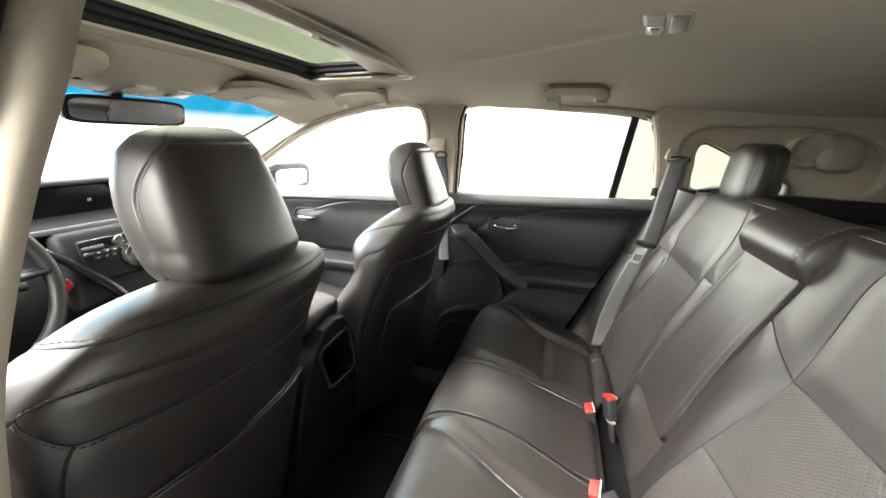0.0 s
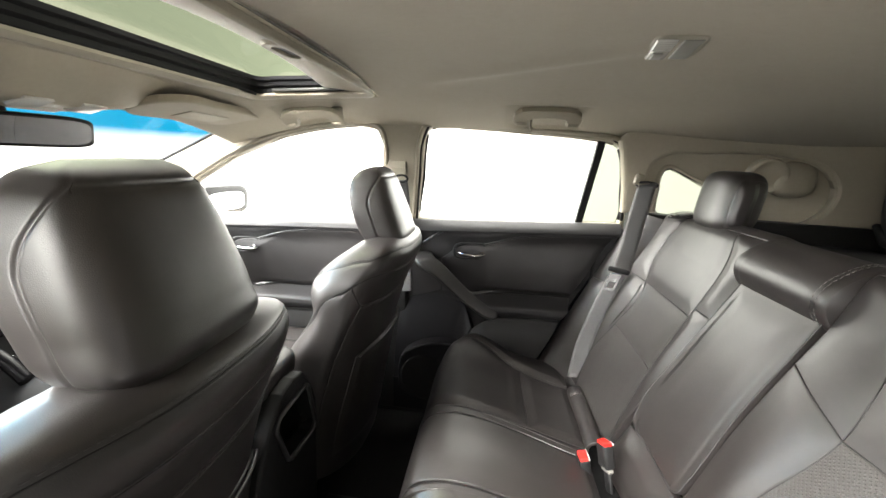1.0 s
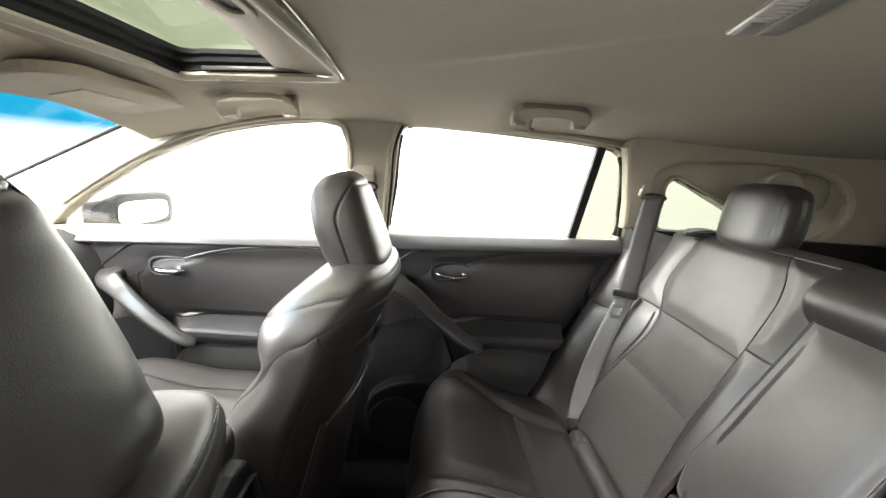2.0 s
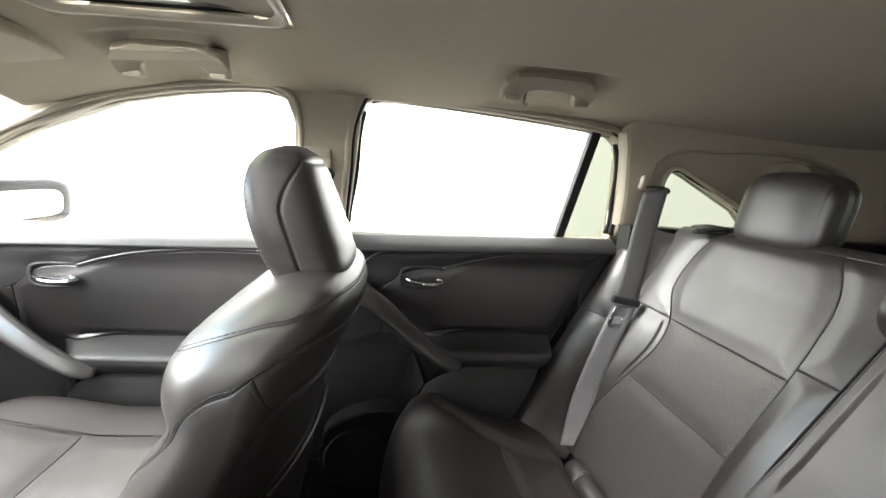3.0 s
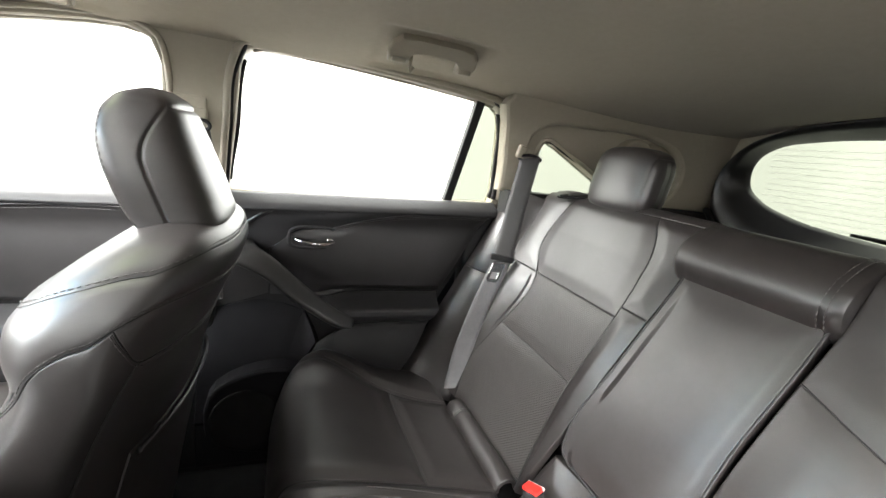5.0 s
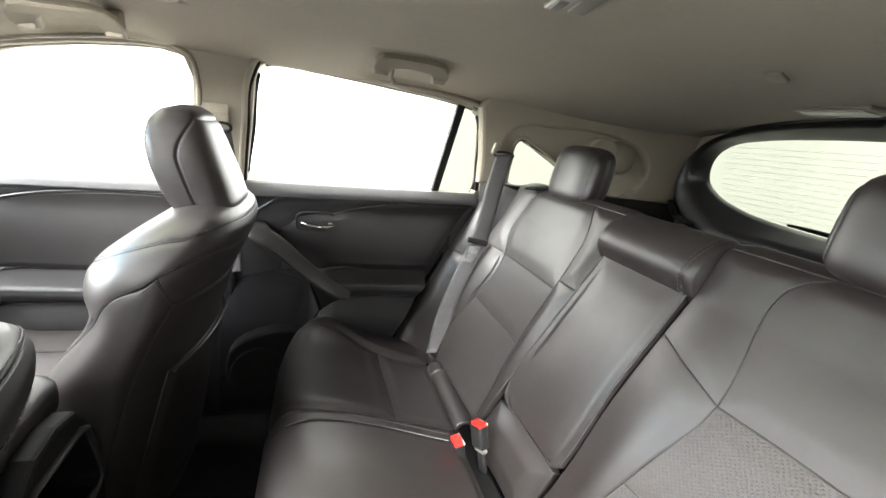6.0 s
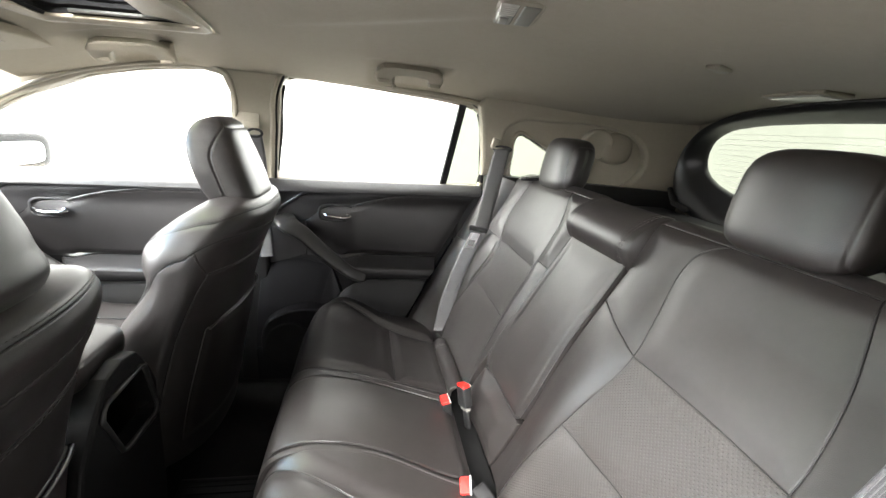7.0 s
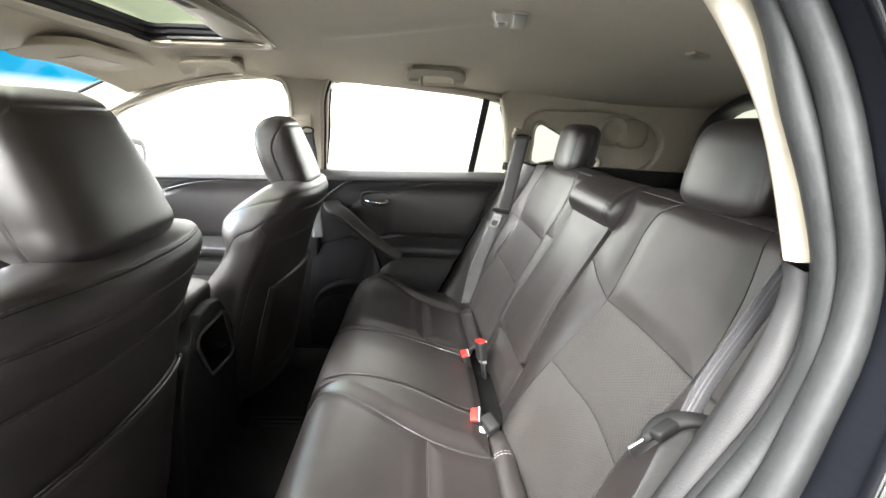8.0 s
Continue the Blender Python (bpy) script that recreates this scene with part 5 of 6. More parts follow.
def superq_cap(out):
    """The flat crown under the headrest."""
    u = np.linspace(0, 360, 49)[:-1]
    r = [fs_surf(u, np.full(48, 1.1755), out)]
    c = r[0].mean(axis=0)
    for k, dz in ((0.6, 0.004), (0.2, 0.006), (0.01, 0.006)):
        q = c + (r[0] - c) * k
        q[:, 2] += dz
        r.append(q)
    P = np.array(r)
    return as_mesh("crown", P.reshape(-1, 3), grid_faces(4, 48, wrap=True))


front_seat(0.350, 0.0, 0.0, "black leather front passenger seat with headrest and map pocket")
front_seat(-0.350, -0.060, 0.016, "black leather driver seat with headrest and map pocket")


# ---- near door opening: pillar edges, seals, outer skin ----
def near_opening():
    def L(pts, dx=-0.012, n=40):
        return spline([(x + dx, y, z) for x, y, z in pts], n)
    e1 = L([(0.225, -0.565, 1.475), (0.254, -0.59, 1.434), (0.274, -0.605, 1.399), (0.290, -0.621, 1.360), (0.298, -0.638, 1.318), (0.303, -0.656, 1.273)])
    e2 = L([(0.225, -0.585, 1.485), (0.264, -0.603, 1.432), (0.283, -0.620, 1.391), (0.295, -0.636, 1.353), (0.300, -0.652, 1.313), (0.303, -0.667, 1.275)])
    back = e1 + np.array((0.10, 0.035, 0.0))
    rows = []
    for k in range(41):
        a, b, c = e1[k], e2[k], back[k]
        ring = [c, a + (c - a) * 0.5 + (0, 0.004, 0), a + (0.006, 0.003, 0), a + (0.001, 0.0, 0), (a + b) / 2 + (-0.003, 0.0, 0), b, b + (0.03, -0.004, 0)]
        rows.append(ring)
    P = np.array(rows)
    single("wall_pillar_driver_rear", as_mesh("pillar", P.reshape(-1, 3), grid_faces(41, 7)), BEIGE, "pale beige rear pillar trim by the open door", "pillar trim", kind="structure")
    # black lower trim that sweeps down to the sill
    low = L([(0.303, -0.656, 1.273), (0.305, -0.660, 1.262), (0.295, -0.670, 1.235), (0.267, -0.687, 1.192), (0.222, -0.708, 1.138), (0.17, -0.72, 1.05), (0.10, -0.725, 0.90), (0.0, -0.725, 0.72), (-0.05, -0.725, 0.45)], -0.012, 60)
    rows = []
    for k, a in enumerate(low):
        f = k / 60
        inn = np.array((0.40 - 0.12 * f, -0.600, 1.272 - 0.60 * f))
        mid = (a + inn) / 2 + np.array((-0.010, 0.006, 0.010))
        rows.append([inn + (0.03, 0, 0), inn, mid, a + (0.004, 0.006, 0.002), a, a + (0.006, -0.012, -0.004), a + (0.04, -0.014, 0)])
    P = np.array(rows)
    single("wall_pillar_driver_rear_low", as_mesh("pillar_low", P.reshape(-1, 3), grid_faces(61, 7)), DARKPLASTIC, "black grained plastic trim below the rear pillar", "pillar trim", kind="structure")
    s1 = L([(0.225, -0.60, 1.50), (0.275, -0.623, 1.428), (0.289, -0.650, 1.363), (0.300, -0.669, 1.316), (0.304, -0.686, 1.273), (0.291, -0.705, 1.229), (0.262, -0.721, 1.189), (0.234, -0.732, 1.162), (0.19, -0.74, 1.10), (0.12, -0.745, 0.95), (0.0, -0.745, 0.72), (-0.06, -0.745, 0.45)], -0.010, 80)
    s2 = L([(0.215, -0.63, 1.50), (0.277, -0.645, 1.422), (0.292, -0.664, 1.377), (0.300, -0.685, 1.325), (0.301, -0.703, 1.282), (0.291, -0.716, 1.249), (0.269, -0.731, 1.213), (0.244, -0.746, 1.177), (0.20, -0.757, 1.11), (0.13, -0.765, 0.95), (0.01, -0.765, 0.72), (-0.05, -0.765, 0.45)], -0.010, 80)
    t = thing("door_seal", (0.2, -0.74, 0.45), "grey rubber weatherstrip round the open rear door", "weatherstrip")
    part("seal_bulb", tube(s1, 0.0105, 12, flat=0.8), SEAL, t)
    part("seal_lip", tube(s1 * 0.45 + s2 * 0.55 + np.array((0.012, 0.0, 0.0)), 0.007, 10), RUBBER, t)
    part("seal_flap", tube((s1 + np.array((0.010, 0.013, 0.0)))[:38], 0.007, 10), RUBBER, t)
    part("seal_bulb", tube(s2, 0.0105, 12, flat=0.8), SEAL, t)
    # painted jamb and outer skin behind the opening
    rows = []
    for k in range(81):
        a = s2[k]
        rows.append([a + (0.02, 0.012, 0), a + (0.006, -0.008, 0), a + (0.010, -0.020, 0), a + (0.002, -0.028, 0.0), a + (-0.008, -0.046, 0.0), a + (-0.006, -0.060, 0.0), a + (0.03, -0.085, 0.0), a + (0.12, -0.115, 0.0), a + (0.40, -0.135, 0)])
    P = np.array(rows)
    single("wall_body_driver_rear", as_mesh("body_skin", P.reshape(-1, 3), grid_faces(81, 9)), PAINT, "glossy black painted door jamb and rear wing", "car body", kind="structure")
    # bright strip added to draw the glints on the black paint
    trim = [s2[k] + (-0.002, -0.040, 0) for k in range(0, 81)]
    tb = thing("jamb_glint", (0.2, -0.78, 0.45), "thin steel strip in place of glints on the painted jamb", "moulding")
    part("glint_strip", tube(trim[:40], 0.0025, 8), STEEL, tb)
    # door latch striker is hidden; the near centre pillar's edge
    b = spline([(-0.215, -0.570, 1.480), (-0.228, -0.592, 1.431), (-0.226, -0.609, 1.388), (-0.228, -0.640, 1.313), (-0.224, -0.663, 1.256), (-0.222, -0.678, 1.210), (-0.225, -0.690, 1.12)], 40)
    rows = []
    for a in b:
        rows.append([a + (-0.16, -0.012, 0), a + (-0.09, -0.004, 0), a + (-0.03, 0.004, 0), a + (-0.004, 0.004, 0), a + (0.010, -0.002, 0), a + (0.004, -0.022, 0), a + (-0.05, -0.030, 0)])
    P = np.array(rows)
    single("wall_pillar_driver_centre", as_mesh("pillar_b", P.reshape(-1, 3), [tuple(reversed(f)) for f in grid_faces(41, 7)]), BEIGE, "pale beige centre pillar trim by the open door", "pillar trim", kind="structure")
    bs = b + np.array((-0.016, -0.040, 0))
    part("seal_bulb", tube(bs, 0.012, 12), SEAL, t)


near_opening()


# ---- windscreen and front ----
def windscreen():
    rows = []
    for s in np.linspace(0, 1, 16):
        row = []
        for w in np.linspace(-1, 1, 25):
            x = -0.955 - 0.86 * s + 0.10 * w * w * (0.6 + 0.4 * s)
            z = 1.470 - 0.37 * s - 0.02 * w * w * (1 - s)
            row.append((x, w * (0.60 + 0.12 * s), z))
        rows.append(row)
    P = np.array(rows)
    ob = single("window_windscreen", as_mesh("windscreen", P.reshape(-1, 3), grid_faces(16, 25)), SHIELD, "windscreen glass with a blue tinted top band", "window", kind="structure")
    ob.visible_shadow = False
    edge = [P[k, -1] + (0.01, -0.004, 0) for k in range(16)]
    t = thing("windscreen_seal", (-1.3, 0.66, 1.1), "thin black windscreen edge seal", "seal")
    part("seal_strip", tube(edge, 0.006, 8), RUBBER, t)
    part("seal_strip", tube([P[k, 0] + (0.01, 0.004, 0) for k in range(16)], 0.006, 8), RUBBER, t)


windscreen()


def dashboard():
    t = thing("dashboard", (-1.2, 0, 0.60), "black grained dashboard with hooded display and centre stack", "dashboard")
    prof = spline([(-1.86, 1.06), (-1.6, 1.115), (-1.36, 1.135), (-1.22, 1.125), (-1.15, 1.09), (-1.12, 1.02), (-1.10, 0.92), (-1.14, 0.80), (-1.25, 0.62), (-1.4, 0.42)], 40)
    rows = [[(x, y, z - 0.015 * (y / 0.7) ** 2) for x, z in prof] for y in np.linspace(-0.70, 0.70, 29)]
    P = np.array(rows)
    part("dash_body", as_mesh("dash", P.reshape(-1, 3), grid_faces(29, 41)), SOFT, t)
    hood = spline([(-1.42, 1.12), (-1.32, 1.195), (-1.24, 1.218), (-1.165, 1.214), (-1.155, 1.203), (-1.17, 1.196)], 24)
    rows = []
    for y in np.linspace(-0.60, 0.175, 32):
        e = min(abs(y + 0.60), abs(0.175 - y))
        k = min(1, (e / 0.05)) ** 0.5
        rows.append([(x, y, 1.10 + (z - 1.10) * (0.25 + 0.75 * k)) for x, z in hood])
    P = np.array(rows)
    part("display_hood", as_mesh("hood", P.reshape(-1, 3), grid_faces(32, 25)), SOFT, t)
    part("display_surround", box((0.05, 0.30, 0.115), (-1.225, 0.01, 1.150), 0.01), DARKPLASTIC, t)
    part("display", box((0.006, 0.25, 0.085), (-1.198, 0.005, 1.150), 0.003), SCREEN, t, "switched-off dark display")
    part("display_mark", box((0.002, 0.010, 0.008), (-1.194, 0.045, 1.150), 0.0005), MARK, t)
    part("display_side", box((0.04, 0.018, 0.13), (-1.205, 0.165, 1.148), 0.006), DARKPLASTIC, t)
    part("trim_strip", box((0.03, 0.52, 0.016), (-1.132, 0.05, 1.090), 0.005, 3, pose(0, 0, 0, 0, -12, 0)), SATIN, t, "satin grey trim strip")
    # centre stack, raked
    rk = pose(0, 0, 0, 0, -14, 0)
    part("stack_panel", box((0.05, 0.30, 0.21), (-1.095, 0.03, 0.985), 0.02, 4, rk), DARKPLASTIC, t)
    part("stack_face", box((0.012, 0.245, 0.115), (-1.066, 0.035, 1.010), 0.008, 3, rk), GLOSSBLACK, t)
    part("disc_slot", box((0.008, 0.15, 0.010), (-1.066, 0.035, 1.062), 0.003, 2, rk), SCREEN, t)
    for k, (y, z, r, ln) in enumerate(((0.045, 1.005, 0.034, 0.016), (0.045, 1.005, 0.021, 0.030), (0.006, 1.052, 0.011, 0.018), (-0.03, 0.905, 0.014, 0.020), (0.105, 0.898, 0.013, 0.020))):
        x = -1.058 - (z - 1.0) * -0.25 * -1
        part("control_knob", tube([(x, y, z), (x + ln, y, z + ln * 0.25)], r, 24), SATIN if k != 1 else DARKPLASTIC, t, "round control knob")
        part("knob_ring", tube([(x + ln * 0.9 + 0.001, y + r * math.cos(a), z + ln * 0.22 + r * math.sin(a)) for a in np.linspace(0, 2 * np.pi, 25)[:-1]], 0.0018, 6, closed=True), CHROME, t)
    for z, n_, y0 in ((1.036, 5, -0.058), (1.022, 3, -0.058), (0.975, 3, -0.058), (0.905, 5, 0.0), (0.892, 5, 0.0)):
        for k in range(n_):
            part("push_button", box((0.008, 0.017, 0.008), (-1.056 - (1.0 - z) * 0.25 + 0.0, y0 + k * 0.020, z), 0.002, 2, rk), DARKPLASTIC, t)
            part("button_mark", box((0.001, 0.008, 0.0016), (-1.0505 - (1.0 - z) * 0.25, y0 + k * 0.020, z), 0), MARK, t)
    rail = spline([(-1.125, -0.165, 1.075), (-1.085, -0.135, 1.045), (-1.045, -0.085, 0.985), (-1.010, -0.045, 0.925), (-0.985, -0.025, 0.870)], 24)
    part("stack_flank", tube(rail, np.linspace(0.012, 0.022, 25), 12, flat=0.7), GLOSSBLACK, t, "raised black rail beside the centre stack")
    for z, y0 in ((1.050, -0.085), (1.034, -0.078)):
        for k in range(3):
            part("push_button", box((0.008, 0.016, 0.008), (-1.062 - (1.0 - z) * 0.25, y0 + k * 0.019, z), 0.002, 2, rk), SATIN, t)
    part("start_button", tube([(-1.075, -0.135, 0.965), (-1.06, -0.135, 0.968)], 0.014, 20), RED, t, "round red start button")
    part("button_ring", tube([(-1.061, -0.135 + 0.015 * math.cos(a), 0.968 + 0.015 * math.sin(a)) for a in np.linspace(0, 2 * np.pi, 25)[:-1]], 0.002, 6, closed=True), CHROME, t)
    return t


dashboard()


def steering_wheel():
    c = np.array((-0.985, -0.385, 1.035))
    n = np.array((math.cos(radians(24)), 0, math.sin(radians(24))))
    yy = np.array((0, 1.0, 0))
    up = np.cross(n, yy)
    up = up if up[2] > 0 else -up
    t = thing("steering_wheel", tuple(c), "black leather three-spoke steering wheel with satin inlays", "steering wheel")
    R = 0.182
    part("rim", tube([c + R * (yy * math.cos(a) + up * math.sin(a)) for a in np.linspace(0, 2 * np.pi, 73)[:-1]], 0.0165, 14, closed=True), WHEELHIDE, t)
    part("hub", tube([c - n * 0.05, c - n * 0.02, c - n * 0.005, c], [0.075, 0.078, 0.072, 0.05], 28, flat=0.85), DARKPLASTIC, t)
    for a, w in ((0.05, 0.030), (math.pi - 0.05, 0.030), (-math.pi / 2, 0.024)):
        d = yy * math.cos(a) + up * math.sin(a)
        part("spoke", tube([c + d * 0.05 - n * 0.02, c + d * 0.12 - n * 0.012, c + d * 0.18 - n * 0.002], [w, w * 0.85, w * 0.7], 14, flat=0.4), DARKPLASTIC, t)
        part("spoke_inlay", tube([c + d * 0.085 - n * 0.004, c + d * 0.13 + n * 0.000, c + d * 0.17 + n * 0.006], [w * 0.35, w * 0.45, w * 0.25], 10, flat=0.35), SATIN, t)
    for k in range(3):
        d = yy * 0.10 + up * (0.028 - 0.02 * k)
        part("spoke_button", box((0.008, 0.022, 0.010), tuple(c + d + n * 0.006), 0.003), GLOSSBLACK, t)
    part("column_shroud", tube([c - n * 0.04, c - n * 0.22], [0.06, 0.085], 20), DARKPLASTIC, t)
    part("stalk", tube([c - n * 0.06 + yy * 0.05, c - n * 0.06 + yy * 0.16 - up * 0.01], [0.006, 0.010], 10), DARKPLASTIC, t)
    return t


steering_wheel()


def inner_mirror():
    t = thing("rear_view_mirror", (-0.88, -0.05, 1.385), "wide black rear-view mirror hanging from the windscreen", "mirror")
    m = pose(-0.885, -0.048, 1.388, 0, 6, -14)
    body = superquad(0.016, 0.124, 0.030, 0.35, 0.28, 56, 16)
    V = np.array([m @ Vector(p) for p in body.reshape(-1, 3)]).reshape(body.shape)
    part("housing", closed_rows(V), GLOSSBLACK, t)
    loop = [(0.115 * math.copysign(abs(math.cos(a)) ** 0.35, math.cos(a)), 0.0235 * math.copysign(abs(math.sin(a)) ** 0.45, math.sin(a))) for a in np.linspace(0, 2 * np.pi, 41)[:-1]]
    part("mirror_glass", plate(loop, lambda a, b, d: tuple(m @ Vector((0.0165 - d * 0.5, a, b))), 0.004, (), 0), MIRROR, t, "mirror glass")
    part("mount_arm", tube([(-0.90, -0.05, 1.405), (-0.925, -0.040, 1.425), (-0.955, -0.03, 1.445)], [0.010, 0.014, 0.022], 12), DARKPLASTIC, t)
    part("sensor_pod", box((0.05, 0.05, 0.02), (-0.955, -0.03, 1.437), 0.008), DARKPLASTIC, t)


inner_mirror()


def sun_visor(side):
    s = side
    t = thing("sun_visor", (-0.80, 0.35 * s, 1.46), "beige sun visor folded up against the roof", "sun visor", group="sun visors")
    out = smooth_loop([(-0.738, 0.20), (-0.735, 0.30), (-0.738, 0.48), (-0.752, 0.540), (-0.785, 0.562), (-0.835, 0.555), (-0.872, 0.48), (-0.884, 0.30), (-0.878, 0.185), (-0.85, 0.160), (-0.765, 0.165)], 5)

    def place(a, b, d):
        return (a, s * b, board(a, b) + d)

    def board(a, b):
        return 1.470 - 0.02 * (b - 0.15) + 0.21 * (a + 0.735)
    part("visor_board", plate(out, place, 0.017, (), 0.006), HEADLINER, t)
    part("mirror_cover", plate([(-0.785, 0.28), (-0.785, 0.43), (-0.845, 0.43), (-0.845, 0.28)], lambda a, b, d: (a, s * b, board(a, b) - 0.002 + d), 0.004, (), 0.001), BEIGE, t)
    part("pivot_rod", tube([(-0.876, s * 0.14, board(-0.876, 0.14) + 0.010), (-0.880, s * 0.35, board(-0.88, 0.35) + 0.010), (-0.876, s * 0.565, board(-0.876, 0.565) + 0.014)], 0.006, 8), BEIGE, t)
    part("pivot_clip", box((0.02, 0.03, 0.02), (-0.878, s * 0.142, board(-0.878, 0.142) + 0.012), 0.004), DARKPLASTIC, t)


sun_visor(1)
sun_visor(-1)


def overhead_console():
    t = thing("overhead_console", (-0.85, 0, 1.46), "beige overhead console with map lamps", "overhead console")
    xs, ys = np.linspace(-0.945, -0.752, 20), np.linspace(-0.228, 0.228, 29)

    def under(x, y):
        k = max(0.0, 1 - (abs(y) / 0.228) ** 3) * max(0.0, min(1.0, (-0.752 - x) / 0.07)) ** 0.7
        return float(roof_z(x, y)) + 0.004 - (0.064 - 0.20 * max(0.0, -0.83 - x)) * k
    P = np.array([[(x, y, under(x, y)) for y in ys] for x in xs])
    part("shell", as_mesh("shell", P.reshape(-1, 3), [tuple(reversed(f)) for f in grid_faces(20, 29)]), BEIGE, t)
    for s in (-1, 1):
        part("lamp_lens", box((0.044, 0.050, 0.006), (-0.835, s * 0.052, under(-0.835, 0.052)), 0.002, 2, pose(0, 0, 0, 0, -16, 0)), LENS, t, "frosted map lamp lens")
        part("lamp_switch", box((0.012, 0.030, 0.005), (-0.868, s * 0.052, under(-0.868, 0.052)), 0.002, 2, pose(0, 0, 0, 0, -14, 0)), BEIGE, t)
    part("holder_lid", box((0.04, 0.12, 0.005), (-0.900, 0, under(-0.900, 0)), 0.002, 2, pose(0, 0, 0, 0, -12, 0)), BEIGE, t)


overhead_console()


def sunroof():
    t = thing("sunroof", (-0.49, 0, 1.53), "closed tinted glass sunroof with its beige shade slid back", "sunroof")
    x0, x1, y1 = SX0, SX1, SY

    def ring(ox, oz, oy=None):
        oy = ox if oy is None else oy
        pts = []
        r = 0.03
        for cx, cy, a0 in ((x1 - r, y1 - r, 0), (x0 + r, y1 - r, 90), (x0 + r, -y1 + r, 180), (x1 - r, -y1 + r, 270)):
            for a in np.linspace(a0, a0 + 90, 8):
                x = cx + r * math.cos(radians(a))
                y = cy + r * math.sin(radians(a))
                wx, wy = x - math.copysign(ox, x - (x0 + x1) / 2), y - math.copysign(oy, y)
                wx = bowed(max(x0 - 0.02, wx), wy) if wx < x1 else wx
                pts.append((wx, wy, float(roof_z(wx, wy)) + oz))
        return pts
    # soft beige rim
    P = np.array([ring(-0.016, 0.001), ring(-0.007, -0.0035), ring(0.001, -0.0035), ring(0.004, 0.004), ring(0.004, 0.018)])
    part("opening_rim", as_mesh("rim", P.reshape(-1, 3), [tuple(reversed(f)) for f in grid_faces(5, 32, wrap=True)]), BEIGE, t)
    # stepped black frame above it
    P = np.array([ring(0.003, 0.012), ring(0.006, 0.014), ring(0.007, 0.024), ring(0.018, 0.025), ring(0.019, 0.034), ring(0.028, 0.035), ring(0.029, 0.043)])
    part("roof_frame", as_mesh("frame", P.reshape(-1, 3), [tuple(reversed(f)) for f in grid_faces(7, 32, wrap=True)], smooth=False), DARKMATT, t, "stepped black sunroof frame")
    rail = [(bowed(x0, y) + 0.012, y, float(roof_z(bowed(x0, y), y)) + 0.012) for y in np.linspace(-0.37, 0.37, 30)]
    part("deflector_strip", tube(rail, 0.004, 8), DARKMATT, t)
    for yy in (0.380, -0.380):
        part("guide_rail", tube([(x0 + 0.03, yy, float(roof_z(x0, yy)) + 0.020), (x1 - 0.01, yy, float(roof_z(x1, yy)) + 0.018)], 0.004, 8), SATIN, t)
    G = np.array([[(bowed(min(x, x1), y) + max(0, x - x1), y, float(roof_z(bowed(min(x, x1), y), y)) + 0.043) for y in np.linspace(-0.39, 0.39, 15)] for x in np.linspace(x0 + 0.005, x1 + 0.01, 8)])
    g = part("roof_pane", as_mesh("glass", G.reshape(-1, 3), grid_faces(8, 15)), ROOFGLASS, t, "green-tinted roof glass")
    g.visible_shadow = False
    # front lip of the shade with its finger pull
    rows = []
    for x, dz in ((-0.486, 0.028), (-0.488, 0.020), (-0.482, 0.015), (-0.41, 0.010), (-0.349, 0.004)):
        rows.append([(x, y, float(roof_z(x, y)) + dz) for y in np.linspace(-0.385, 0.385, 21)])
    P = np.array(rows)
    part("shade_lip", as_mesh("shade", P.reshape(-1, 3), [tuple(reversed(f)) for f in grid_faces(5, 21)]), HEADLINER, t, "beige cloth sunshade edge")
    c = (-0.430, 0.082, float(roof_z(-0.430, 0.082)) + 0.009)
    loop = [(0.026 * math.copysign(abs(math.cos(a)) ** 0.6, math.cos(a)), 0.064 * math.copysign(abs(math.sin(a)) ** 0.5, math.sin(a))) for a in np.linspace(0, 2 * np.pi, 33)[:-1]]
    part("pull_surround", plate(loop, lambda a, b, d: (c[0] + a, c[1] + b, c[2] - 0.007 + d), 0.008, [[(a * 0.52, b * 0.66) for a, b in loop]], 0.002), BEIGE, t)
    part("pull_cup", plate([(a * 0.52, b * 0.66) for a, b in loop], lambda a, b, d: (c[0] + a, c[1] + b, c[2] - 0.001 + d), 0.003, (), 0), DARKPLASTIC, t)


sunroof()


